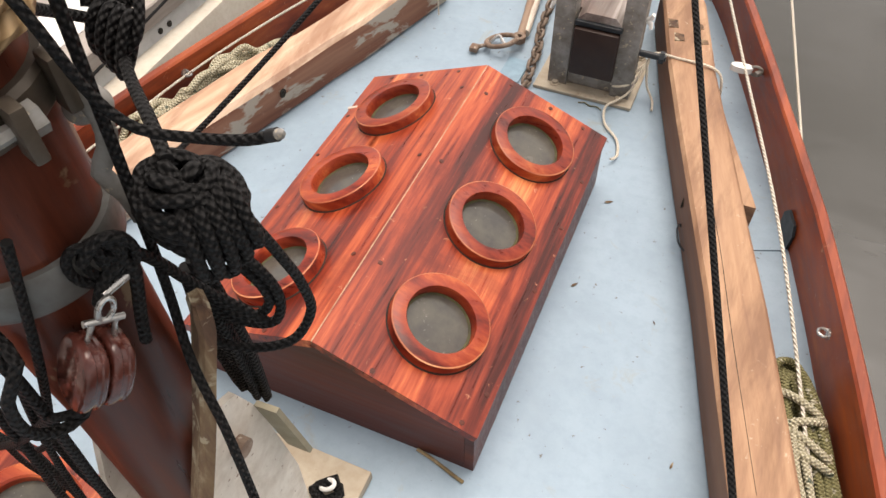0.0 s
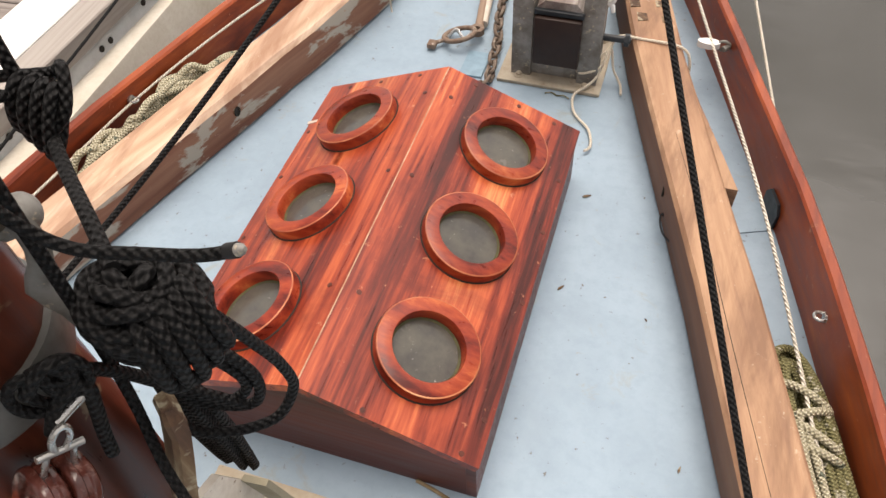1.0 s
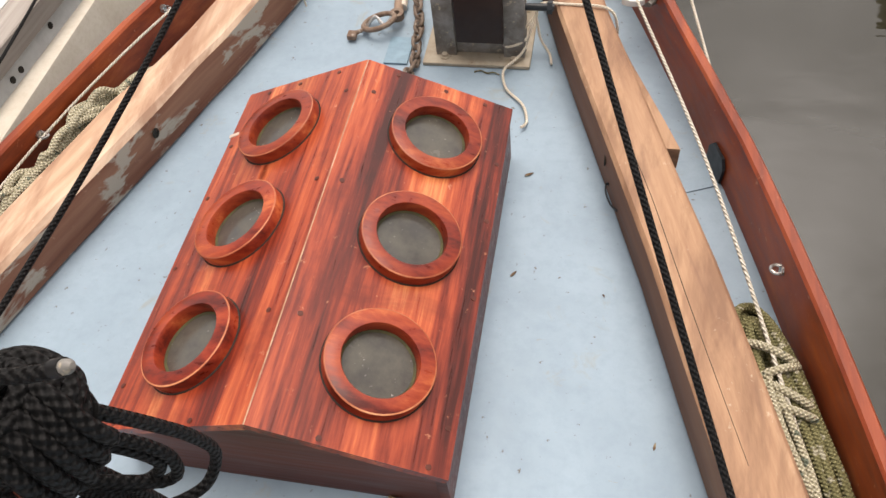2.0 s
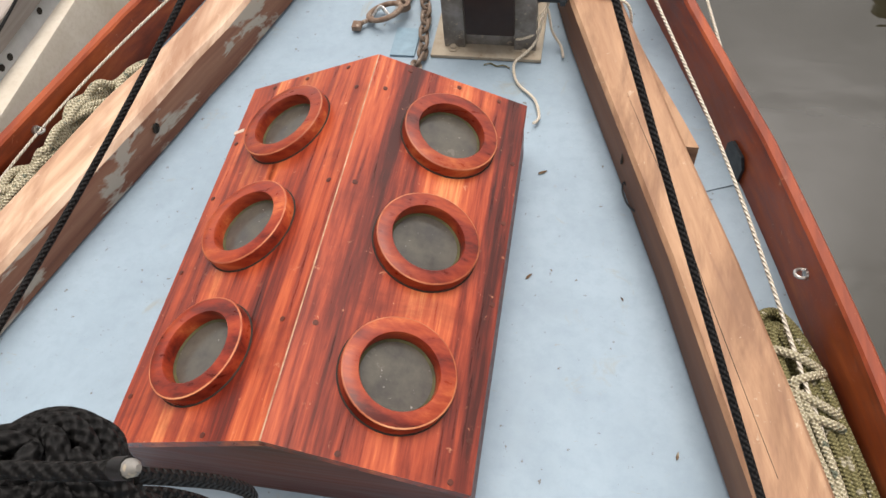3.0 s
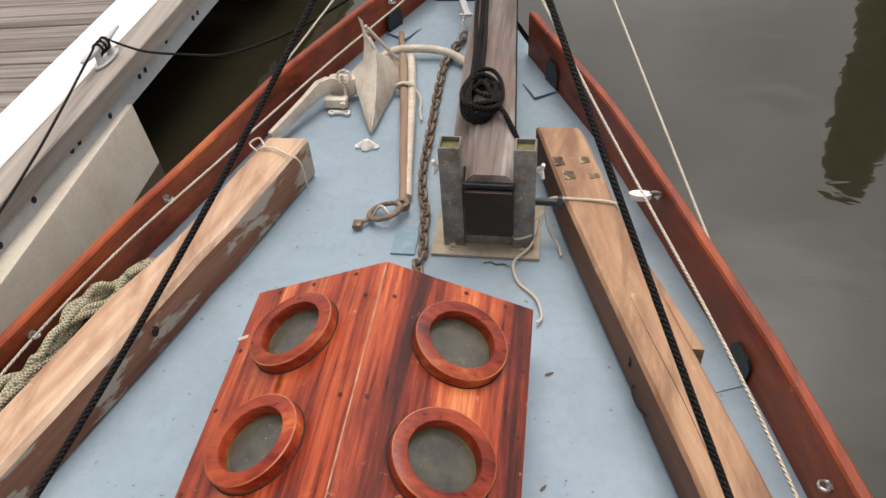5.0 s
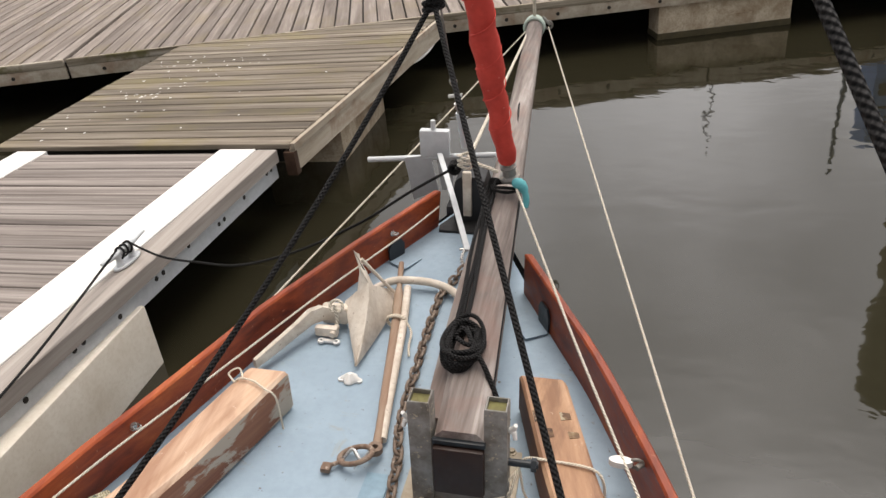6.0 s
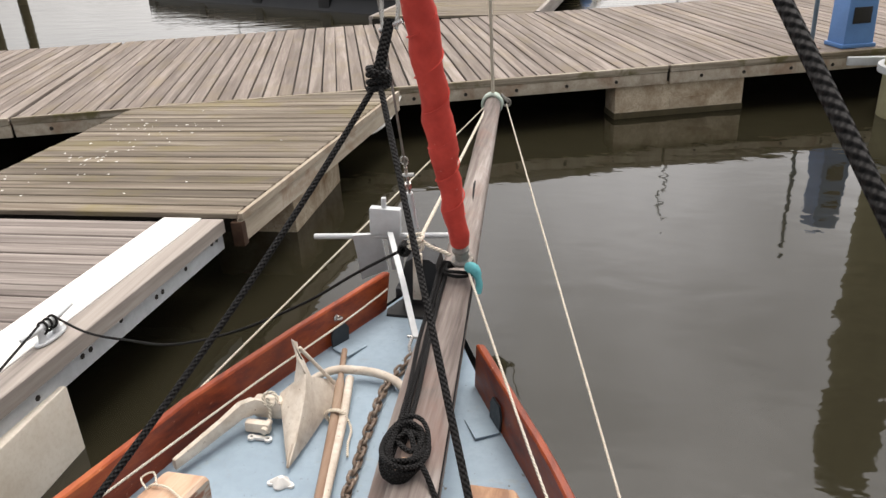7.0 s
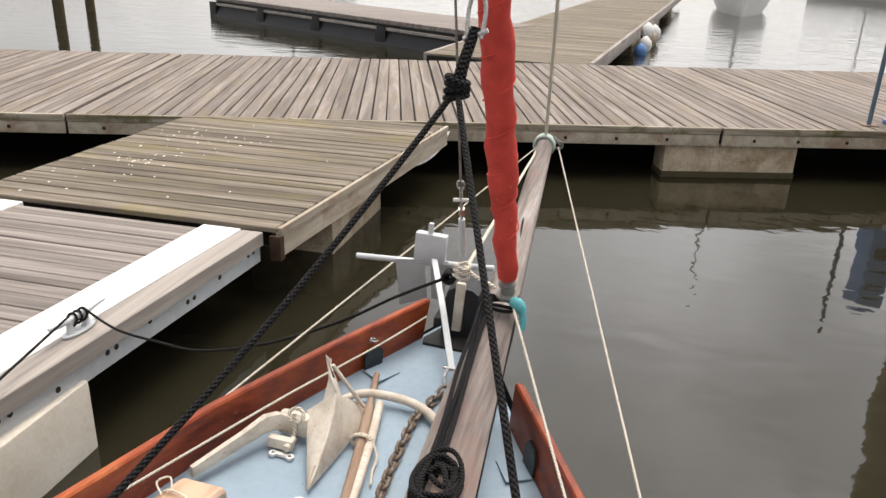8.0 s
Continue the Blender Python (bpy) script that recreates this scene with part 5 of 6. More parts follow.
# ---- chain ----
chain = thing("anchor_chain", (0, 1.9, 0.03), "rusty galvanised anchor chain lying along the deck", "chain")
lm = B()
tube(lm, [(0.0145 * math.cos(a), 0.0145 * math.sin(a) + (0.0105 if math.sin(a) > 0 else -0.0105), 0) for a in [math.tau * (i + 0.5) / 14 for i in range(14)]], 0.0060, 7, True)
link_mesh = finish(lm, CHAINM, (0, 0, 0), True)
way = spline([(0.022, 2.58, 0.12), (-0.01, 2.50, 0.105), (-0.045, 2.374, 0.098), (-0.05, 2.15, 0.075), (-0.046, 1.95, 0.058), (-0.044, 1.775, 0.045), (-0.03, 1.64, 0.04), (-0.004, 1.53, 0.035), (0.004, 1.44, 0.030), (0.014, 1.36, 0.022), (0.006, 1.30, 0.02), (0.018, 1.25, 0.02), (0.03, 1.14, 0.018), (0.03, 1.04, 0.018)], 0.006)
acc, flip = 0.0, 0
for p, q in zip(way, way[1:]):
    acc += (q - p).length
    if acc > 0.0355:
        acc -= 0.0355
        flip += 1
        t = (q - p).normalized()
        m = Matrix.Translation(p) @ t.to_track_quat("Y", "Z").to_matrix().to_4x4() @ Matrix.Rotation(radians(45 + 90 * (flip % 2) + random.uniform(-12, 12)), 4, "Y")
        ob = new("chain_link", link_mesh)
        ob.parent = chain
        ob.matrix_basis = Matrix.Translation((0, -1.9, -0.03)) @ m

# ---- plough anchor ----
plough = thing("plough_anchor", (-0.35, 2.1, 0.05), "cream painted plough anchor lying on the foredeck", "anchor")
bm = B()
rings = []
for p, w, h in (((-0.625, 1.86, 0.07), 0.014, 0.022), ((-0.585, 1.935, 0.085), 0.016, 0.026), ((-0.535, 2.03, 0.105), 0.017, 0.030), ((-0.495, 2.10, 0.125), 0.02, 0.036), ((-0.462, 2.135, 0.125), 0.022, 0.036), ((-0.43, 2.15, 0.115), 0.022, 0.030)):
    c, s = Vector(p), Vector((0.8, -0.45, 0))
    rings.append([c - s * w, c - s * w * 0.6 + Vector((0, 0, h)), c + s * w * 0.6 + Vector((0, 0, h)), c + s * w, c + s * w * 0.6 - Vector((0, 0, h * 0.7)), c - s * w * 0.6 - Vector((0, 0, h * 0.7))])
loft(bm, rings)
part("shank", bm, CREAM, plough, "thick cream shank")
bm = B()
box(bm, -0.475, -0.385, 2.075, 2.105, 0.06, 0.10, 0.008)
box(bm, -0.47, -0.36, 2.14, 2.19, 0.075, 0.15, 0.015)
rod(bm, (-0.40, 2.06, 0.082), (-0.40, 2.12, 0.082), 0.012, 10)
part("hinge", bm, CREAM, plough, "hinge with pin")
TIP, TOE = Vector((-0.332, 2.245, 0.342)), Vector((-0.268, 1.930, 0.055))
ridge = [TIP] + [Vector(p) for p in ((-0.311, 2.215, 0.291), (-0.282, 2.18, 0.254), (-0.269, 2.13, 0.215), (-0.264, 2.06, 0.159), (-0.262, 1.99, 0.107))] + [TOE]
for wing in ([(-0.327, 2.23, 0.268), (-0.337, 2.215, 0.19), (-0.387, 2.20, 0.148), (-0.344, 2.10, 0.116), (-0.300, 2.0, 0.081)], [(-0.304, 2.23, 0.275), (-0.276, 2.215, 0.220), (-0.237, 2.363, 0.11), (-0.216, 2.238, 0.085), (-0.247, 2.068, 0.06)]):
    bm = B()
    W = [TIP] + [Vector(p) for p in wing] + [TOE]
    outer = [[r.lerp(w, j / 4) + Vector((0, -0.008, 0.006)) * math.sin(math.pi * j / 4) for j in range(5)] for r, w in zip(ridge, W)]
    rows = [[bm.verts.new(p) for p in row] for row in outer]
    for r0, r1 in zip(rows, rows[1:]):
        for j in range(4):
            bm.faces.new((r0[j], r0[j + 1], r1[j + 1], r1[j]))
    bmesh.ops.remove_doubles(bm, verts=bm.verts, dist=0.0005)
    bmesh.ops.solidify(bm, geom=list(bm.faces), thickness=0.006)
    bmesh.ops.recalc_face_normals(bm, faces=bm.faces)
    part("ploughshare", bm, CREAM, plough, "flaking cream plough blade")
bm = B()
rod(bm, (-0.321, 2.25, 0.315), (-0.222, 2.319, 0.13), 0.007, 8)
part("brace", bm, CREAM, plough)
bm = B()
tube(bm, spline([(-0.41, 2.14, 0.17), (-0.40, 2.13, 0.10), (-0.412, 2.085, 0.045)], 0.01), 0.007, 8)
tube(bm, [(-0.405 + 0.026 * math.cos(a), 2.15 + 0.026 * math.sin(a) * 0.5, 0.155 + 0.02 * math.sin(a)) for a in [math.tau * i / 16 for i in range(16)]], 0.006, 8, True)
part("trip_lanyard", bm, WHITEROPE, plough, "white lanyard tied round the crown")
bm = B()
for dx in (-0.03, 0.03):
    lathe(bm, [(0.006, -0.004), (0.014, -0.004), (0.014, 0.004), (0.006, 0.004)], (-0.414 + dx, 2.058, deck_z(0, 2.06) + 0.008), seg=14, closed=True)
box(bm, -0.436, -0.392, 2.052, 2.068, deck_z(0, 2.06) + 0.002, deck_z(0, 2.06) + 0.014, 0.004)
part("eye_plate", bm, WHITE, plough, "small white eye plate")

# ---- fisherman anchor ----
fish = thing("fisherman_anchor", (-0.16, 2.0, 0.06), "rusty fisherman anchor with long shank on the foredeck", "anchor")
bm = B()
tube(bm, spline([(-0.082, 1.56, 0.035), (-0.105, 1.72, 0.05), (-0.175, 2.15, 0.085), (-0.235, 2.46, 0.112), (-0.256, 2.565, 0.118)], 0.03), [0.016] * 6 + [0.018] * 20 + [0.012], 10)
part("stock", bm, wood("brown_wooden_stock", [(0.3, (0.18, 0.08, 0.045)), (0.5, (0.34, 0.22, 0.15)), (0.7, (0.46, 0.36, 0.27))], "y", 26, 0.1, 0.75, 0, bump=0.3), fish, "worn brown stock")
bm = B()
tube(bm, spline([(-0.075, 1.60, 0.035), (-0.095, 1.75, 0.05), (-0.145, 2.15, 0.085), (-0.185, 2.39, 0.11)], 0.03), 0.016, 10)
part("shank", bm, CREAM, fish, "grey-white shank")
bm = B()
tube(bm, spline([(-0.36, 2.31, 0.09), (-0.31, 2.38, 0.11), (-0.25, 2.42, 0.12), (-0.185, 2.425, 0.125), (-0.10, 2.43, 0.12), (-0.03, 2.41, 0.115), (0.02, 2.38, 0.105), (0.06, 2.33, 0.095)], 0.02), [0.008] + [0.014] * 5 + [0.017] * 14 + [0.012] * 6, 10)
part("arm", bm, CREAM, fish, "curved grey-white arms")
bm = B()
tube(bm, [(-0.135 + 0.055 * math.cos(a), 1.512 + 0.038 * math.sin(a), 0.045 + 0.018 * math.cos(a)) for a in [math.tau * i / 28 for i in range(28)]], 0.0085, 10, True)
lathe(bm, [(0.010, -0.01), (0.024, -0.01), (0.024, 0.012), (0.010, 0.012)], (-0.082, 1.548, 0.045), seg=16, closed=True)
part("ring", bm, RUST, fish, "rusty iron ring")
bm = B()
box(bm, -0.235, -0.205, 1.452, 1.485, 0.012, 0.03, 0.004, )
rod(bm, (-0.21, 1.475, 0.025), (-0.17, 1.50, 0.03), 0.007, 8)
part("pin", bm, RUST, fish, "rusty red pin")
bm = B()
tube(bm, spline([(-0.175, 1.505, 0.03), (-0.15, 1.53, 0.05), (-0.115, 1.50, 0.04), (-0.09, 1.52, 0.06)], 0.01), 0.006, 8)
part("shackle", bm, STEEL, fish)
bm = B()
for k in range(2):
    tube(bm, [(-0.178 + 0.038 * math.cos(a), 2.18 + 0.008 * k, 0.088 + 0.026 * math.sin(a)) for a in [math.tau * i / 20 for i in range(20)]], 0.005, 8, True)
tube(bm, spline([(-0.14, 2.18, 0.095), (-0.11, 2.14, 0.075), (-0.105, 2.08, 0.06), (-0.09, 2.02, 0.055)], 0.01), 0.0045, 8)
solo("anchor_lashing", bm, CREAMROPE, (-0.16, 2.18, 0.08), "tan cord lashing round the anchor stock", "rope")
bm = B()
box(bm, -0.092, -0.014, 1.357, 1.485, 0.001, 0.009, 0.002)
solo("deck_patch_plate", bm, paint("blue_plate_paint", (0.23, 0.35, 0.44), (0.16, 0.24, 0.29), 0.55, 20.0, 0.6), (-0.05, 1.42, 0.001), "small blue painted plate screwed to the deck", "plate")

fit_ = thing("deck_cleat", (-0.27, 1.88, 0.045), "small white cast fitting on the blue deck", "cleat")
bm = B()
z0 = deck_z(0, 1.88)
rings = []
for k, z in ((1.0, 0.0), (1.0, 0.006), (0.75, 0.014), (0.25, 0.03)):
    rings.append([Vector((-0.27 + k * r * math.cos(a), 1.878 + k * r * 0.75 * math.sin(a), z0 + z)) for a, r in [(math.tau * i / 24, 0.026 + 0.016 * abs(math.cos(2 * math.tau * i / 24 + 0.2))) for i in range(24)]])
loft(bm, rings)
part("base", bm, WHITE, fit_)
bm = B()
for dx in (-0.034, 0.034):
    lathe(bm, [(0.005, 0.0), (0.011, 0.0), (0.011, 0.008), (0.005, 0.008)], (-0.27 + dx, 1.872, z0), seg=12, closed=True)
part("lug", bm, WHITE, fit_)

# ---- ropes on the bowsprit ----
bw = thing("bowsprit_coil", (0.17, 1.78, 0.31), "black rope coil hung on the bowsprit peg", "rope coil")
random.seed(5)
for k in range(11):
    bm = B()
    w, h, ph = random.uniform(0.034, 0.066), random.uniform(0.075, 0.118), random.uniform(-0.3, 0.3)
    tube(bm, [(0.168 + w * math.cos(a) + 0.2 * ph * h * math.sin(a), 1.755 + h * math.sin(a), 0.318 + 0.004 * k + 0.012 * math.cos(a * 2 + k)) for a in [math.tau * i / 30 for i in range(30)]], 0.0072, 8, True)
    part("turn", bm, BLACKROPE, bw)
bm = B()
tube(bm, spline([(0.15, 1.82, 0.35), (0.18, 1.78, 0.365), (0.205, 1.72, 0.355), (0.25, 1.66, 0.33), (0.295, 1.60, 0.27), (0.31, 1.56, 0.22)], 0.01), 0.0085, 8)
tube(bm, spline([(0.13, 1.77, 0.345), (0.17, 1.80, 0.365), (0.21, 1.78, 0.35), (0.19, 1.72, 0.36), (0.15, 1.75, 0.36)], 0.01), 0.0075, 8)
part("tail", bm, BLACKROPE, bw)
bm = B()
for k in range(5):
    tube(bm, [(0.312 + 0.02 * math.cos(a), 1.575 + 0.03 * math.sin(a) + 0.008 * k, 0.20 + 0.03 * math.sin(a + k)) for a in [math.tau * i / 20 for i in range(20)]], 0.007, 8, True)
part("lower_hank", bm, BLACKROPE, bw)
for k, (dx, r) in enumerate(((-0.058, 0.0085), (-0.042, 0.0085), (-0.074, 0.0075))):
    bm = B()
    pts = []
    for y in (1.80, 2.05, 2.35, 2.65, 2.84):
        sx, sz = sprit_at(y)
        pts.append((sx + dx + 0.004 * math.sin(y * 9 + k), y, sz + 0.078 + 0.004 * k))
    pts.append((sprit_at(2.9)[0] + dx * 0.7, 2.88, 0.40))
    tube(bm, spline(pts, 0.03), r, 8)
    solo("furling_line", bm, BLACKROPE, pts[0], "black furling line laid along the bowsprit", "rope")
bm = B()
pts = [(sprit_at(y)[0] + 0.068, y, sprit_at(y)[1] + 0.035) for y in (1.62, 2.0, 2.5, 2.9)] + [(0.15, 3.3, 0.33), (0.075, 4.0, 0.36), (0.10, 4.3, 0.30), (0.055, 5.0, 0.31), (0.035, 5.8, 0.33)]
tube(bm, spline(pts, 0.05), 0.0075, 8)
solo("bowsprit_outhaul", bm, BLACKROPE, (0.2, 1.6, 0.25), "black line running out along the bowsprit", "rope")
endfit = thing("bowsprit_end_fitting", (-0.02, 5.88, 0.40), "knotted lines and rings at the bowsprit end", "fitting")
bm = B()
for k in range(4):
    tube(bm, [(-0.030 + 0.072 * math.cos(a), 5.80 + 0.022 * k, 0.352 + 0.072 * math.sin(a)) for a in [math.tau * i / 24 for i in range(24)]], 0.013, 8, True)
part("seizing", bm, paint("pale_green_seizing", (0.36, 0.47, 0.43), (0.50, 0.50, 0.42), 0.8, 20, 0.7), endfit, "pale green seizing")
bm = B()
tube(bm, [(0.075 + 0.03 * math.cos(a), 5.86, 0.36 + 0.03 * math.sin(a)) for a in [math.tau * i / 16 for i in range(16)]], 0.008, 8, True)
rod(bm, (0.03, 5.86, 0.42), (0.09, 5.86, 0.36), 0.012, 8)
part("ring", bm, DULLSTEEL, endfit)
for name, label, a, b, r, lob in (("topmast_stay", "pale laid rope stay rising from the bowsprit end", (-0.03, 5.84, 0.42), (-0.20, -0.1, 13.0), 0.013, 3),
                                  ("bowsprit_shroud", "thin pale line from bowsprit end to the hull", (0.072, 5.9, 0.335), (1.05, 0.85, -0.125), 0.0048, 0),
                                  ("bowsprit_shroud", "thin pale line from bowsprit end to the hull", (-0.06, 5.86, 0.35), (-0.775, 1.88, 0.08), 0.0045, 0),
                                  ("bobstay_line", "white line from the bowsprit end to the stem", (-0.055, 5.84, 0.36), (-0.02, 2.95, 0.47), 0.0085, 0)):
    bm = B()
    a, b = Vector(a), Vector(b)
    tube(bm, [a.lerp(b, i / 40) for i in range(41)], r, 9)
    solo(name, bm, WHITEROPE, a, label, "rope")

# ---- lines along the bulwarks ----
for label, pts, r in (
        ("white line along the port bulwark", [(-0.150, 2.865, 0.250), (-0.253, 2.629, 0.228), (-0.36, 2.39, 0.215), (-0.47, 2.15, 0.20), (-0.70, 1.60, 0.165), (-0.858, 1.21, 0.145), (-0.966, 0.842, 0.130), (-1.032, 0.45, 0.12), (-1.13, -0.2, 0.12), (-1.24, -1.2, 0.12)], 0.0040),
        ("white three-strand line along the starboard bulwark", [(0.205, 2.80, 0.39), (0.277, 2.60, 0.354), (0.370, 2.34, 0.306), (0.51, 1.95, 0.237), (0.675, 1.515, 0.16), (0.876, 0.90, 0.115), (1.022, 0.30, 0.085), (1.095, -0.05, 0.07), (1.20, -0.8, 0.07)], 0.0046)):
    bm = B()
    if r < 0.0043:
        tube(bm, spline(pts, 0.03), r, 9)
    else:
        tube(bm, spline(pts, 0.008), r, 10, lobes=3, lay=0.034)
    solo("bulwark_line", bm, WHITEROPE, pts[0], label, "rope")
bm = B()
tube(bm, [(0.80 - 0.372 * (i / 40 * 2 - 0.6), 0.5 + (i / 40 * 2 - 0.6), 1.488 + 0.802 * (i / 40 * 2 - 0.6)) for i in range(41)], 0.0072, 12)
solo("runner_rope", bm, BLACKROPE, (0.8, 0.5, 1.488), "thick black braided rope rising from the starboard side", "rope")

# knees, eyes and blocks on the bulwarks
for (x, y), side, tall in (((-0.262, 2.64), -1, 0.085), ((-0.965, 1.03), -1, 0.09), ((0.325, 2.27), 1, 0.10), ((0.945, 1.0), 1, 0.085)):
    z = deck_z(x, y)
    kn = thing("deck_bracket", (x, y, z), "black painted steel bracket at the foot of the bulwark", "bracket", group="bulwark brackets")
    tab = STARBOARD if side > 0 else PORT
    face = Vector((between(tab, y + 0.05) - between(tab, y - 0.05), 0.1, 0)).normalized()
    inw = Vector((-side * face.y, side * face.x, 0))
    xin = Vector((between(tab, y) - side * (WALL + 0.002), y, 0))
    bm = B()
    prof = [(-0.045, 0.004), (0.045, 0.004), (0.048, tall * 0.7), (0.03, tall), (-0.03, tall), (-0.048, tall * 0.7)]
    loft(bm, [[xin + face * u + inw * d + Vector((0, 0, z + w)) for u, w in prof] for d in (0.0, 0.008)])
    part("upright", bm, BLACKSTEEL, kn)
    bm = B()
    loft(bm, [[xin + face * u + inw * d + Vector((0, 0, z + w)) for u, d in ((-0.05, 0.008), (0.05, 0.008), (0.055, 0.10), (-0.055, 0.10))] for w in (0.001, 0.006)])
    part("foot_plate", bm, DECKPAINT, kn, "blue painted foot plate")
for x, y, z, side in ((-0.97, 0.842, 0.130, -1), (-0.745, 1.419, 0.14, -1), (-0.258, 2.63, 0.225, -1), (1.035, 0.61, 0.106, 1)):
    eye = thing("pad_eye", (x, y, z), "small stainless eye bolted inside the bulwark", "eye plate", group="bulwark eyes")
    bm = B()
    tab = STARBOARD if side > 0 else PORT
    xi = between(tab, y) - side * WALL
    tube(bm, [(xi - side * (0.010 + 0.014 * math.cos(a)), y + 0.012 * math.sin(a), z) for a in [math.tau * i / 14 for i in range(14)]], 0.0042, 8, True)
    part("eye", bm, STEEL, eye)
    bm = B()
    rod(bm, (xi + side * 0.004, y, z), (xi - side * 0.004, y, z), 0.014, 12)
    part("washer", bm, STEEL, eye)
blk = thing("small_block", (0.685, 1.515, 0.14), "white plastic fairlead block on the starboard bulwark", "pulley block")
bm = B()
loft(bm, [[Vector((0.668 + 0.034 * math.cos(a), 1.515 + 0.016 * math.sin(a), 0.152 + dz)) for a in [math.tau * i / 18 for i in range(18)]] for dz in (-0.010, -0.007, 0.007, 0.010)])
part("cheek", bm, WHITE, blk)
bm = B()
tube(bm, [(0.712 + 0.018 * math.cos(a), 1.518, 0.15 + 0.016 * math.sin(a)) for a in [math.tau * i / 14 for i in range(14)]], 0.005, 8, True)
rod(bm, (0.712, 1.50, 0.15), (0.735, 1.53, 0.15), 0.009, 8)
part("shackle", bm, DULLSTEEL, blk)


def slack_rope(name, label, mat, path, wide, high, strands, r, seed):
    """Rope flaked down lengthwise: strands that wind loosely over one another and turn back at the ends."""
    random.seed(seed)
    ob = thing(name, path[0], label, "rope coil")
    P = spline(path, 0.02)
    for k in range(strands):
        i0, i1 = random.randint(0, len(P) // 5), len(P) - 1 - random.randint(0, len(P) // 5)
        ph, f, amp, lift = random.uniform(0, 6.3), random.uniform(0.16, 0.44), random.uniform(0.5, 1.05), random.uniform(0.2, 1.0)
        pts = []
        for i in range(i0, i1 + 1):
            d = (P[min(i + 2, len(P) - 1)] - P[max(i - 2, 0)]).normalized()
            n = Vector((-d.y, d.x, 0))
            fall = min((i - i0) / 5, (i1 - i) / 5, 1)
            u = f * i + ph
            pts.append(P[i] + d * 0.045 * fall * math.sin(0.61 * u + 1.9 * k) + n * wide * amp * math.sin(u) * (0.75 + 0.25 * math.sin(0.37 * u + k)) + Vector((0, 0, r + high * (0.15 + 0.85 * fall) * (0.55 * lift + 0.45 * math.sin(u * 1.0 + 1.57 + k * 2.1) ** 2))))
        bm = B()
        tube(bm, spline(pts[::3] if len(pts) > 9 else pts, 0.012), r, 9)
        part("strand", bm, mat, ob)
    return ob


slack_rope("mooring_rope", "pale flecked mooring rope heaped behind the timber", FLECKROPE, [(-0.80, 1.22, 0.03), (-0.85, 1.10, 0.045), (-0.895, 0.97, 0.05), (-0.93, 0.84, 0.05), (-0.98, 0.62, 0.04), (-1.03, 0.40, 0.03)], 0.036, 0.080, 7, 0.0115, 21)


def hank(name, label, mat, a, b, loops, r, seed, wrap_mat=None, wraps=()):
    """Rope made up in long flat loops, with crossing turns of a second rope round it."""
    random.seed(seed)
    a, b = Vector(a), Vector(b)
    d = (b - a).normalized()
    n, ln = Vector((-d.y, d.x, 0)), (b - a).length
    ob = thing(name, a, label, "rope coil")
    for k in range(loops):
        w, cut = 0.016 + 0.042 * k / loops + random.uniform(-0.004, 0.004), random.uniform(0.0, 0.09)
        lift, ph = random.uniform(0.0, 0.052), random.uniform(0, 6.3)
        mid = a.lerp(b, 0.5 + random.uniform(-0.04, 0.04)) + n * random.uniform(-0.010, 0.010)
        pts = []
        for i in range(64):
            t = math.tau * i / 64
            c, q = math.cos(t), math.sin(t)
            along = math.copysign(abs(c) ** 0.55, c) * (ln / 2 - cut)
            across = math.copysign(abs(q) ** 0.75, q) * w + 0.007 * math.sin(9 * along + ph)
            pts.append(mid + d * along + n * across + Vector((0, 0, r + 0.004 + lift + 0.012 * math.sin(6 * along + 2 * ph))))
        bm = B()
        tube(bm, pts, r, 9, True)
        part("loop", bm, mat, ob)
    for k, (at, slant) in enumerate(wraps):
        c = a.lerp(b, at) + Vector((0, 0, 0.046))
        bm = B()
        tube(bm, [c + n * 0.058 * math.cos(t) + d * (slant * math.cos(t) + 0.006 * math.sin(2 * t)) + Vector((0, 0, 0.047 * math.sin(t))) for t in [math.tau * i / 36 for i in range(36)]], r * 0.92, 9, True)
        part("crossing_turn", bm, wrap_mat, ob, "pale flecked crossing turn")
    return ob


hank("mooring_rope", "olive green rope hank with pale crossing turns beside the timber", GREENROPE, (0.962, 0.545, 0.0), (1.158, -0.26, 0.0), 12, 0.0102, 22, FLECKROPE,
     ((0.17, 0.030), (0.23, -0.022), (0.29, 0.034), (0.34, 0.018)))
slack_rope("mooring_rope", "pale flecked rope laid along the olive hank", FLECKROPE, [(0.985, 0.36, 0.075), (1.02, 0.22, 0.075), (1.06, 0.08, 0.070), (1.10, -0.08, 0.065)], 0.020, 0.02, 3, 0.0085, 23)

# dry scraps on the deck
random.seed(17)
for x, y, ln, turn in ((0.42, 0.935, 0.026, 0.5), (0.417, 0.601, 0.022, 0.9), (0.643, 0.564, 0.011, 2.2), (0.77, 0.195, 0.018, 1.4)):
    d = Vector((math.cos(turn), math.sin(turn), 0))
    side = Vector((-d.y, d.x, 0))
    bm = B()
    loft(bm, [[Vector((x, y, 0)) + d * ln * (u - 0.5) + side * w * ln * a + Vector((0, 0, deck_z(x, y) + 0.001 + 0.10 * ln * abs(a) + 0.0012 * b)) for a, b in ((-1, 0), (0, 0), (1, 0), (1, 1), (0, 1), (-1, 1))] for u, w in ((0.0, 0.03), (0.3, 0.16), (0.65, 0.13), (1.0, 0.02))])
    solo("dry_leaf", bm, LICHENWOOD, (x, y, deck_z(x, y)), "small curled dry leaf lying on the blue deck", "leaf", group="leaves on the deck")
bm = B()
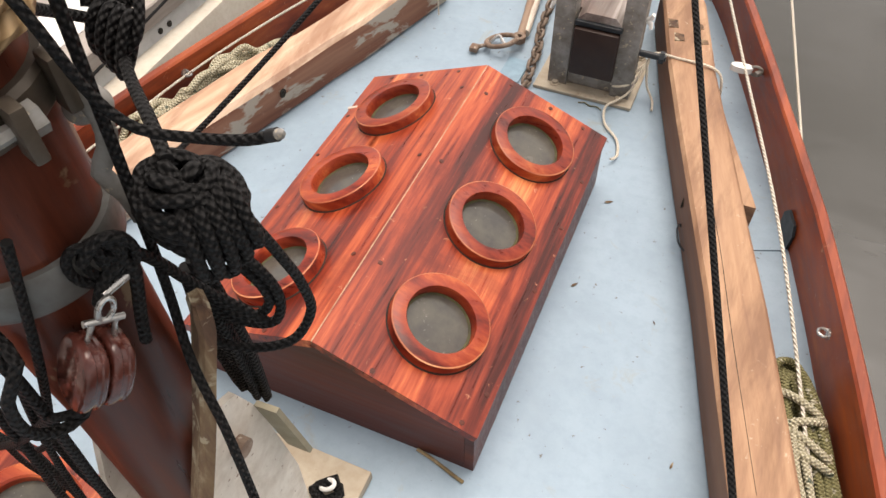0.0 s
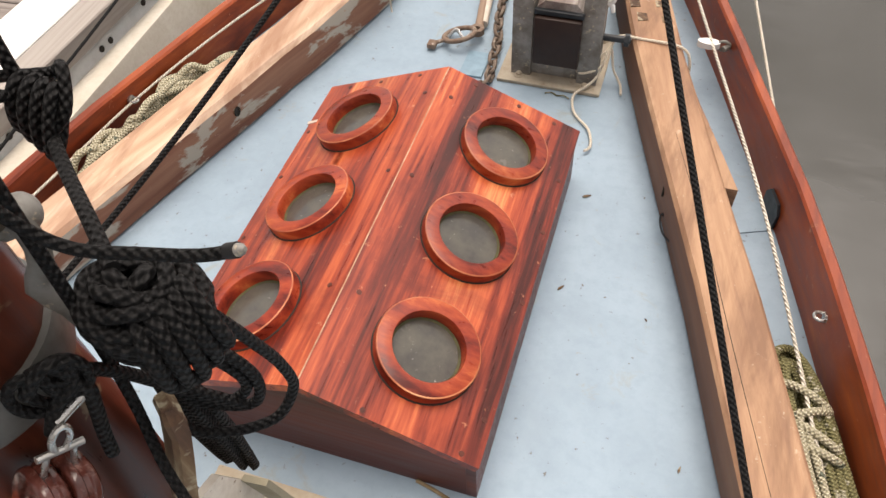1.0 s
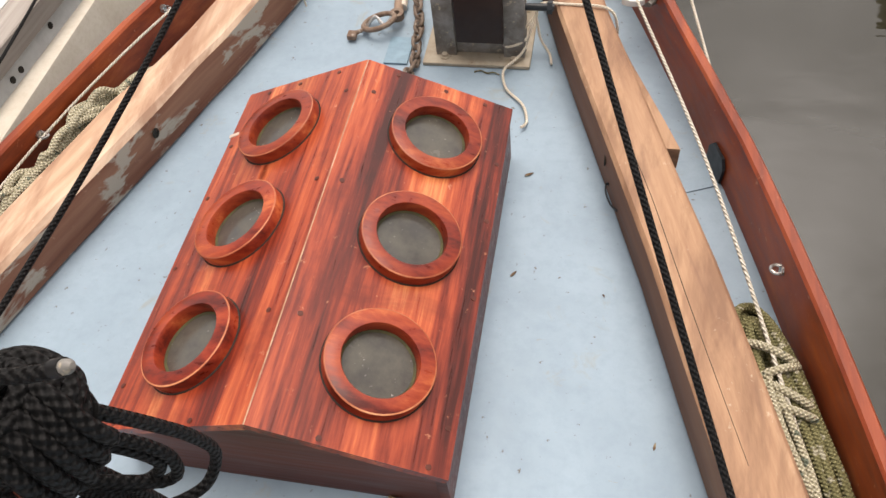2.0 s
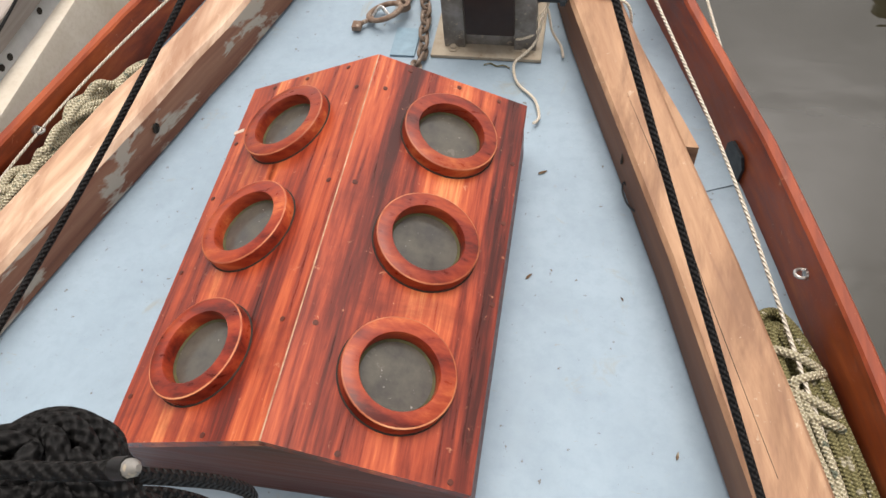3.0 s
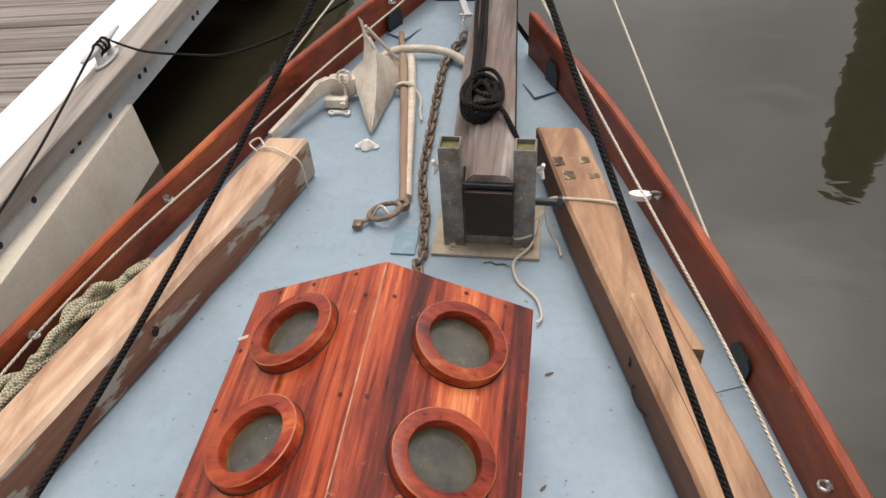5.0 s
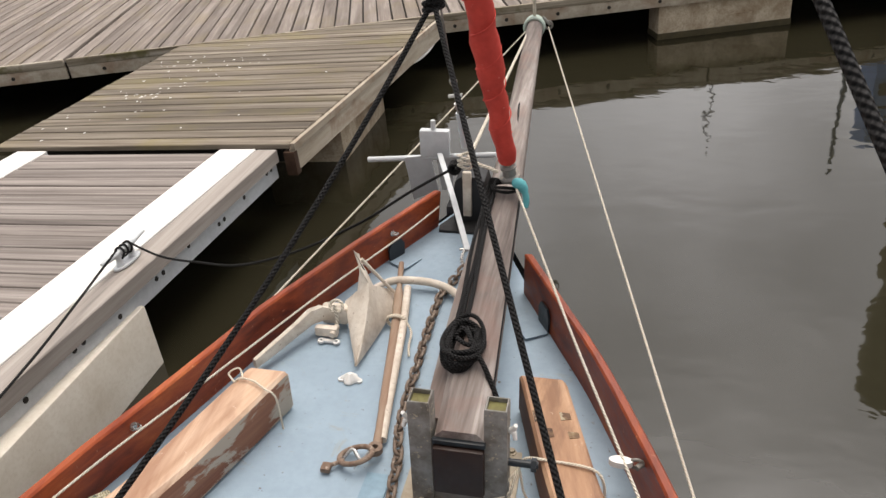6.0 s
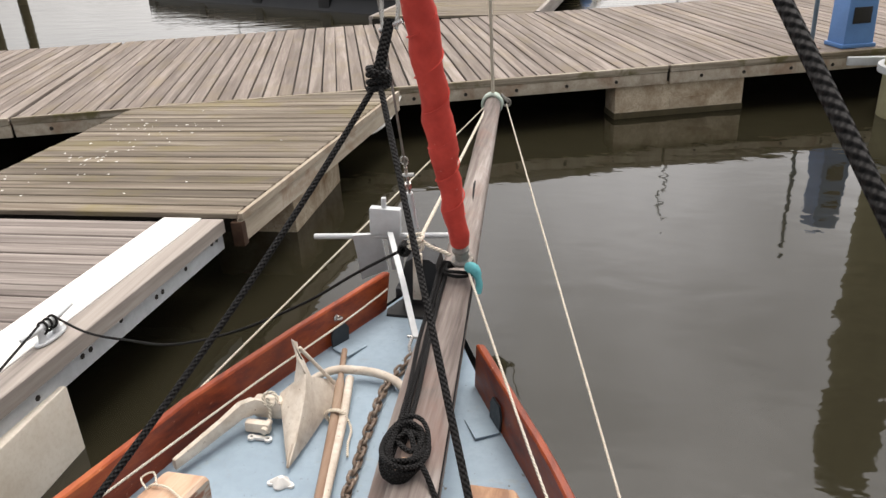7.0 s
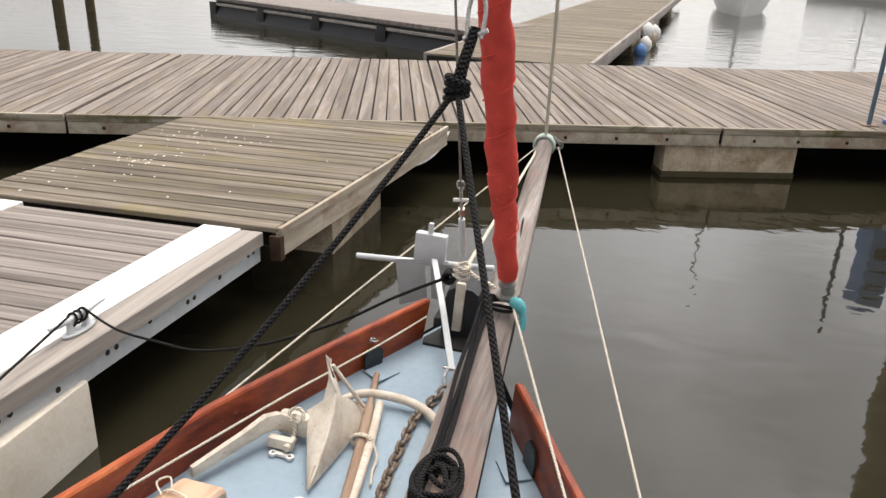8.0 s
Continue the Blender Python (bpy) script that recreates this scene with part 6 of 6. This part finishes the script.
tube(bm, spline([(0.205, 1.338, 0.004), (0.225, 1.345, 0.005), (0.245, 1.335, 0.004), (0.265, 1.338, 0.006), (0.285, 1.330, 0.004)], 0.006), 0.0022, 6)
solo("twine", bm, GREENROPE, (0.245, 1.337, 0.004), "short frayed yellowish twine on the deck", "twine")

# thin dark stick lying against the skylight's coaming
bm = B()
sx, sy = (0.225, 0.352), (0.003, -0.028)
tube(bm, [(sx[0] + (sx[1] - sx[0]) * u, sy[0] + (sy[1] - sy[0]) * u + 0.0015 * math.sin(5 * u), deck_z(sx[0], 0) + 0.0048) for u in (0, 0.2, 0.4, 0.6, 0.8, 1.0)], 0.0045, 8)
solo("stick", bm, GREYWOOD, (0.29, -0.012, deck_z(0.29, 0)), "thin dark stick lying beside the skylight", "stick")

# light cord tying the starboard timber, and its loose end
bm = B()
tube(bm, spline([(0.378, 1.10, 0.015), (0.392, 1.125, 0.012), (0.372, 1.20, 0.008), (0.315, 1.265, 0.008), (0.298, 1.33, 0.02), (0.328, 1.37, 0.03), (0.355, 1.40, 0.05), (0.375, 1.45, 0.11), (0.381, 1.465, 0.125), (0.40, 1.47, 0.165), (0.47, 1.475, 0.162), (0.589, 1.46, 0.165), (0.625, 1.45, 0.12), (0.63, 1.44, 0.02)], 0.012), 0.0042, 8)
tube(bm, spline([(0.381, 1.465, 0.125), (0.34, 1.43, 0.09), (0.285, 1.445, 0.06), (0.30, 1.40, 0.055), (0.36, 1.41, 0.08), (0.381, 1.465, 0.12), (0.40, 1.44, 0.06), (0.43, 1.42, 0.02), (0.44, 1.38, 0.012)], 0.01), 0.004, 8)
solo("tie_cord", bm, CREAMROPE, (0.38, 1.45, 0.1), "cream cord tying the timber to the bitts", "cord")
bm = B()
tube(bm, spline([(-0.415, 1.60, 0.03), (-0.42, 1.595, 0.17), (-0.45, 1.60, 0.188), (-0.52, 1.64, 0.188), (-0.575, 1.64, 0.182), (-0.59, 1.63, 0.10)], 0.012), 0.0035, 8)
tube(bm, spline([(-0.55, 1.64, 0.187), (-0.58, 1.68, 0.20), (-0.61, 1.66, 0.19), (-0.57, 1.62, 0.19)], 0.012), 0.003, 8)
solo("tie_cord", bm, CREAMROPE, (-0.5, 1.6, 0.1), "thin tan cord round the port timber", "cord")
bm = B()
tube(bm, spline([(0.668, 0.80, 0.03), (0.642, 0.815, 0.045), (0.628, 0.855, 0.05), (0.632, 0.885, 0.045), (0.650, 0.865, 0.03)], 0.01), 0.0026, 6)
solo("wire_loop", bm, BLACKSTEEL, (0.645, 0.83, 0.03), "thin wire loop beside the timber", "wire")
# mortises and cracks of the starboard timber
for x, y, l in ((0.417, 1.655, 0.060), (0.452, 1.590, 0.052), (0.496, 1.672, 0.060), (0.527, 1.598, 0.052)):
    bm = B()
    z = deck_z(x, y) + 0.004 + 0.1525
    box(bm, -0.0155, 0.0155, -l / 2, l / 2, -0.012, 0.0022, m=Matrix.Translation((x, y, z)) @ Matrix.Rotation(radians(16), 4, "Z"))
    part("mortise", bm, LICHENWOOD, star_timber, "dark weathered mortise")
for pts in ([(0.405, 1.815, 0), (0.43, 1.70, 0), (0.47, 1.55, 0), (0.53, 1.38, 0)], [(0.62, 1.10, 0), (0.68, 0.92, 0), (0.735, 0.76, 0), (0.825, 0.45, 0), (0.925, 0.12, 0)]):
    bm = B()
    tube(bm, [Vector((p.x, p.y, deck_z(p.x, p.y) + 0.1545)) for p in spline(pts, 0.05)], 0.0011, 5)
    part("crack", bm, GAPDARK, star_timber)

random.seed(31)
bm = B()
for k in range(80):
    c = random.choice(((-3.72, 6.15, 0.16, 0.13), (-3.74, 5.4, 0.3, 0.25), (-3.55, 7.1, 0.4, 0.22), (-3.4, 6.6, 0.5, 0.5)))
    x, y, r = random.gauss(c[0], c[2]), random.gauss(c[1], c[3]), random.uniform(0.005, 0.016)
    if -4.3 < x < -2.0 and 5.0 < y < 7.8:
        n = 7
        ring = [bm.verts.new((x + r * random.uniform(0.6, 1.3) * math.cos(math.tau * i / n), y + r * random.uniform(0.6, 1.3) * math.sin(math.tau * i / n), -0.2975)) for i in range(n)]
        tip = bm.verts.new((x, y, -0.2945))
        for i in range(n):
            bm.faces.new((ring[i], ring[(i + 1) % n], tip))
solo("bird_droppings", bm, WHITE, (-3.6, 6.2, -0.3), "white bird droppings spattered on the finger boards", "droppings", LEVEL, kind="stuff")

# ---- on the dock and beyond ----
cleat = thing("dock_cleat", (-2.11, 3.15, FZ), "grey cast dock cleat with a black line made fast", "cleat", LEVEL)
CL = Matrix.Translation((-2.105, 3.18, FZ)) @ Matrix.Rotation(radians(-3.5), 4, "Z") @ Matrix.Scale(1.2, 4)
bm = B()
tube(bm, [CL @ Vector(p) for p in spline([(0.004, -0.165, 0.085), (0, -0.10, 0.078), (0, 0.0, 0.074), (0, 0.10, 0.078), (0.004, 0.165, 0.085)], 0.02)], [0.009, 0.014, 0.017] + [0.018] * 9 + [0.017, 0.014, 0.011, 0.009], 10)
part("horn_bar", bm, GALV, cleat)
for dy in (-0.045, 0.045):
    bm = B()
    loft(bm, [[CL @ Vector((k * 0.016 * math.cos(a), dy + k * 0.022 * math.sin(a), z)) for a in [math.tau * i / 12 for i in range(12)]] for k, z in ((1.5, 0.006), (1.0, 0.02), (0.9, 0.05), (1.0, 0.07))])
    part("leg", bm, GALV, cleat)
bm = B()
loft(bm, [[CL @ Vector((0.035 * math.cos(a), 0.095 * math.sin(a), z)) for a in [math.tau * i / 20 for i in range(20)]] for z in (0.006, 0.014)])
part("base", bm, GALV, cleat)
hook = BOAT @ Vector((-0.08, 2.9, 0.43))
c0 = CL @ Vector((0, 0.05, 0.085))
bm = B()
tube(bm, spline([c0, (-1.85, 3.146, -0.262), (-1.60, 3.113, -0.274), (-1.33, 3.077, -0.262), (-0.95, 3.027, -0.135), (-0.56, 2.975, 0.065), (-0.29, 2.939, 0.243), hook], 0.04), 0.0068, 9)
for k in range(3):
    tube(bm, [CL @ Vector((0.026 * math.cos(a), -0.03 + 0.03 * k + 0.01 * math.sin(a), 0.07 + 0.026 * math.sin(a))) for a in [math.tau * i / 18 for i in range(18)]], 0.0068, 8, True)
tube(bm, spline([CL @ Vector((0, -0.05, 0.09)), CL @ Vector((0.012, -0.12, 0.085)), Vector((-1.99, 2.19, -0.276)), Vector((-1.876, 1.19, -0.27)), Vector((-1.70, -0.20, -0.20)), BOAT @ Vector((-1.385, -2.1, 0.20))], 0.03), 0.0068, 8)
solo("mooring_line", bm, BLACKROPE, c0, "thin black mooring line led from bow to dock cleat and aft", "rope", LEVEL)
bm = B()
for k in range(4):
    tube(bm, [hook + Vector((0.022 * math.cos(a), 0.014 * k - 0.02, 0.022 * math.sin(a))) for a in [math.tau * i / 14 for i in range(14)]], 0.008, 8, True)
solo("mooring_hitch", bm, BLACKROPE, hook, "black hitch at the stem head", "rope", LEVEL)

pedestal = thing("power_pedestal", (4.03, 10.75, DOCK_Z), "blue dockside service pedestal on the pier", "service pedestal", LEVEL)
PD = Matrix.Translation((4.06, 10.86, DOCK_Z)) @ Matrix.Rotation(radians(17), 4, "Z")
bm = B()
box(bm, -0.23, 0.23, -0.2, 0.2, 0.0, 0.05, 0.015, PD)
part("plinth", bm, BLUEBOX, pedestal)
bm = B()
loft(bm, [[PD @ Vector((a * w, b * d, z)) for a, b in ((-1, -1), (1, -1), (1, 1), (-1, 1))] for w, d, z in ((0.20, 0.17, 0.05), (0.19, 0.165, 0.60), (0.175, 0.16, 0.62), (0.18, 0.16, 1.15), (0.12, 0.10, 1.28))])
part("cabinet", bm, BLUEBOX, pedestal, "blue plastic cabinet")
bm = B()
box(bm, -0.12, 0.12, -0.178, -0.165, 0.30, 0.50, 0.006, PD)
part("hatch", bm, BLACKRUB, pedestal)
bm = B()
box(bm, -0.12, 0.12, -0.178, -0.165, 0.78, 0.98, 0.006, PD)
part("hatch", bm, BLACKRUB, pedestal)
lamp = thing("pier_post", (3.55, 10.7, DOCK_Z), "slim dark steel post standing on the pier", "post", LEVEL)
bm = B()
rod(bm, (3.56, 10.72, DOCK_Z), (3.56, 10.72, DOCK_Z + 1.55), 0.028, 12)
part("pole", bm, DARKBLUE, lamp)
bm = B()
box(bm, 3.46, 3.66, 10.62, 10.82, DOCK_Z + 0.004, DOCK_Z + 0.016, 0.004)
part("foot", bm, RUST, lamp)
pile = thing("mooring_pile", (4.60, 9.80, -1.4), "thick weed-stained timber mooring pile beside the pier", "mooring pile", LEVEL)
bm = B()
lathe(bm, [(0.43, -1.6), (0.43, -0.8), (0.43, 1.5), (0.40, 4.4), (0.33, 4.75), (0.02, 4.95)], (4.60, 9.80, 0), seg=24)
part("trunk", bm, PILEWOOD, pile)
bm = B()
lathe(bm, [(0.44, -0.42), (0.50, -0.42), (0.50, -0.34), (0.44, -0.34)], (4.60, 9.80, 0), seg=24, closed=True)
box(bm, 3.9, 4.5, 10.28, 10.35, -0.44, -0.34, 0.005)
part("guide_bracket", bm, GALV, pile, "galvanised pile guide")

# far pier, running away from the near one
FP = Matrix(((0.995, 0.0966, 0, 0), (-0.0966, 0.995, 0, 0), (0, 0, 1, 0), (0, 0, 0, 1)))
far = thing("far_pier", (-1.9, 14.5, DOCK_Z), "boarded pier leading away behind the near one", "pier", LEVEL, kind="structure")
FM = Matrix.Translation((-0.22, 14.4, DOCK_Z)) @ FP
# Near-black body, so shade shows in the far board gaps.
bm = B()
box(bm, -3.1, 0.0, 0.0, 30.0, -0.35, -0.045, 0.0, FM)
part("frame", bm, GAPDARK, far)
bm = B()
box(bm, -0.02, 0.06, 0.4, 30.0, -0.28, 0.005, 0.01, FM)
part("edge_board", bm, FASCIA, far)
bm = B()
box(bm, -3.16, -3.08, 0.0, 30.0, -0.28, 0.005, 0.01, FM)
part("edge_board", bm, FASCIA, far)
for k in range(4):
    bm = B()
    box(bm, -2.9, -0.2, 2.0 + 7.5 * k, 4.5 + 7.5 * k, -1.0, -0.33, 0.02, FM)
    part("float", bm, CONCRETE, far)
for k, (x, y, z, m, r) in enumerate(((0.75, 22.0, -0.85, BLUEBOX, 0.17), (0.86, 23.0, -0.78, HULLWHITE, 0.19), (1.0, 24.0, -0.72, CONCRETE, 0.20), (1.12, 25.2, -0.65, HULLWHITE, 0.20), (0.90, 23.6, -0.45, HULLWHITE, 0.18))):
    fd = thing("fender", (x, y, z), "scuffed round plastic fender hanging on the far pier", "fender", LEVEL, "fenders on the far pier")
    bm = B()
    lathe(bm, [(0.005, -r * 1.25), (r * 0.5, -r * 1.1), (r * 0.9, -r * 0.6), (r, 0), (r * 0.9, r * 0.6), (r * 0.45, r * 1.1), (r * 0.2, r * 1.3), (0.005, r * 1.35)], (x, y, z), seg=20)
    part("ball", bm, m, fd)
    bm = B()
    rod(bm, (x, y, z + r * 1.3), (x - 0.12, y, DOCK_Z), 0.012, 6)
    part("lanyard", bm, WHITEROPE, fd)

dark = thing("dark_pontoon", (-8.5, 22.2, -1.0), "long black pontoon with pale rubbing rails", "pontoon", LEVEL)
DM = Matrix.Translation((-3.55, 19.2, 0)) @ Matrix.Rotation(radians(148.7), 4, "Z")
bm = B()
loft(bm, [[DM @ Vector((x, y, z)) for y, z in ((0.25, -1.2), (0.0, -0.62), (0.0, -0.40), (-2.6, -0.40), (-2.6, -1.2))] for x in (0.0, 12.0)])
part("hull", bm, NAVY, dark, "black pontoon side")
bm = B()
box(bm, -0.1, 12.1, -2.7, 0.1, -0.40, -0.28, 0.02, DM)
part("deck", bm, DOCKGROOVE, dark, "brown deck edge")
for x0 in (0.2, 3.2, 6.2, 9.2):
    bm = B()
    box(bm, x0, x0 + 2.6, 0.06, 0.13, -0.56, -0.48, 0.01, DM)
    part("rubbing_rail", bm, FASCIA, dark, "pale rubbing rail")
    bm = B()
    box(bm, x0 + 2.65, x0 + 3.1, 0.0, 0.11, -1.1, -0.46, 0.02, DM)
    part("dark_fender", bm, BLACKRUB, dark)


def far_boat(x, y, turn, ln, label, mast_h, colour):
    ob = thing("moored_boat", (x, y, -1.0), label, "boat", LEVEL)
    BM = Matrix.Translation((x, y, -1.0)) @ Matrix.Rotation(radians(turn), 4, "Z")
    bm = B()
    rings = []
    for t, w in ((0.0, 0.75), (0.25, 0.98), (0.5, 1.0), (0.75, 0.78), (0.92, 0.36), (1.0, 0.04)):
        yy, wide, sh = (t - 0.5) * ln, w * ln * 0.16, 0.95 + 0.35 * t * t
        rings.append([BM @ Vector(p) for p in ((-wide, yy, sh), (-wide * 0.9, yy, 0.4), (-wide * 0.6, yy, -0.3), (wide * 0.6, yy, -0.3), (wide * 0.9, yy, 0.4), (wide, yy, sh))])
    loft(bm, rings)
    part("hull", bm, HULLWHITE, ob)
    bm = B()
    loft(bm, [[BM @ Vector((s * k, yy, z)) for s, z in ((-0.9, 1.05), (0.9, 1.05), (0.7, 1.6), (-0.7, 1.6))] for yy, k in ((-0.22 * ln, 1.0), (0.12 * ln, 0.85))])
    part("cabin", bm, HULLWHITE, ob)
    bm = B()
    loft(bm, [[BM @ Vector((s * k, yy, z)) for s, z in ((-1.0, 0.95), (1.0, 0.95), (0.5, 1.9), (-0.5, 1.9))] for yy, k in ((-0.48 * ln, 1.0), (-0.2 * ln, 1.0))])
    part("cockpit_cover", bm, colour, ob, "dark blue canvas cover")
    bm = B()
    rod(bm, BM @ Vector((0, 0.08 * ln, 1.3)), BM @ Vector((0, 0.08 * ln, mast_h)), 0.07, 10)
    part("mast", bm, GALV, ob)
    bm = B()
    rod(bm, BM @ Vector((0, 0.06 * ln, 2.3)), BM @ Vector((0, -0.38 * ln, 2.4)), 0.09, 10)
    part("boom", bm, BLUEBOX, ob)


far_boat(5.6, 43.5, 175, 9.0, "white yacht with blue cover moored far off", 15.5, DARKBLUE)
far_boat(-26, 60, 80, 10.0, "white yacht moored across the basin", 13.0, DARKBLUE)
far_boat(17, 62, 60, 10.0, "white yacht moored across the basin", 14.0, DARKBLUE)
for x, y, h in ((-15.97, 20.2, 2.4), (-18.2, 24.5, 2.2)):
    bm = B()
    lathe(bm, [(0.16, -1.5), (0.16, 0.0), (0.15, h - 0.1), (0.10, h), (0.01, h + 0.03)], (x, y, 0), seg=14)
    solo("mooring_post", bm, GROWTH, (x, y, -1), "weathered wooden pile standing in the water", "mooring pile", LEVEL, "far piles")
# ---- boards of the dock ----
random.seed(4)


def board_mesh(w, ln, h=0.04, mat=DOCKWOOD, along="y"):
    bm = B()
    if along == "y":
        box(bm, -w / 2, w / 2, 0, ln, -h, 0)
    else:
        box(bm, 0, ln, -w / 2, w / 2, -h, 0)
    bmesh.ops.bevel(bm, geom=[e for e in bm.edges if all(v.co.z > -h / 2 for v in e.verts)], offset=0.006, segments=1, affect="EDGES")
    return finish(bm, mat, (0, 0, 0), False)


def lay(name, me, parent, m):
    ob = new(name, me)
    ob.parent = parent
    ob.matrix_basis = m
    return ob


PITCH = 0.172
pier_boards = [board_mesh(PITCH - g, PW - 0.02) for g in (0.018, 0.022, 0.026, 0.016)]
slots = [-5.79 - PITCH * (k + 0.5) for k in range(42)] + [-5.735 + PITCH * (k + 0.5) for k in range(109)]
for s in slots:
    lay("board", random.choice(pier_boards), pier, pose(s, 0.025 + random.uniform(0, 0.02), random.uniform(-0.004, 0.004), 0, random.uniform(-0.4, 0.4), random.uniform(-0.12, 0.12)))
y = 4.95
while y < 8.55:
    a, b = link_x(y)
    a = max(a, -4.42)
    start = a if y < 7.95 else a + (y - 7.95) / 0.31
    if b - start > 0.3:
        me = board_mesh(random.choice((0.140, 0.146, 0.150)), b - start - 0.03, 0.04, DOCKGREEN, "x")
        lay("board", me, link, pose(start + 3, y - 6.5, random.uniform(-0.003, 0.003), random.uniform(-0.5, 0.5), 0, random.uniform(-0.15, 0.15)))
    y += 0.163
groove = board_mesh(0.138, 1.54, 0.04, DOCKGROOVE, "x")
y = -3.9
while y < 4.8:
    lay("board", groove, finger, pose(fing_x(y) - 0.475 - 1.54 + 3, y - 3, random.uniform(-0.003, 0.003), 0, 0, random.uniform(-0.1, 0.1)))
    y += 0.146
far_board = board_mesh(0.16, 3.04, 0.04, DOCKGREEN, "x")
for k in range(170):
    m = FM @ Matrix.Translation((-3.07, 0.1 + 0.175 * k, random.uniform(-0.003, 0.003)))
    lay("board", far_board, far, Matrix.Translation((1.9, -14.5, -DOCK_Z)) @ m)
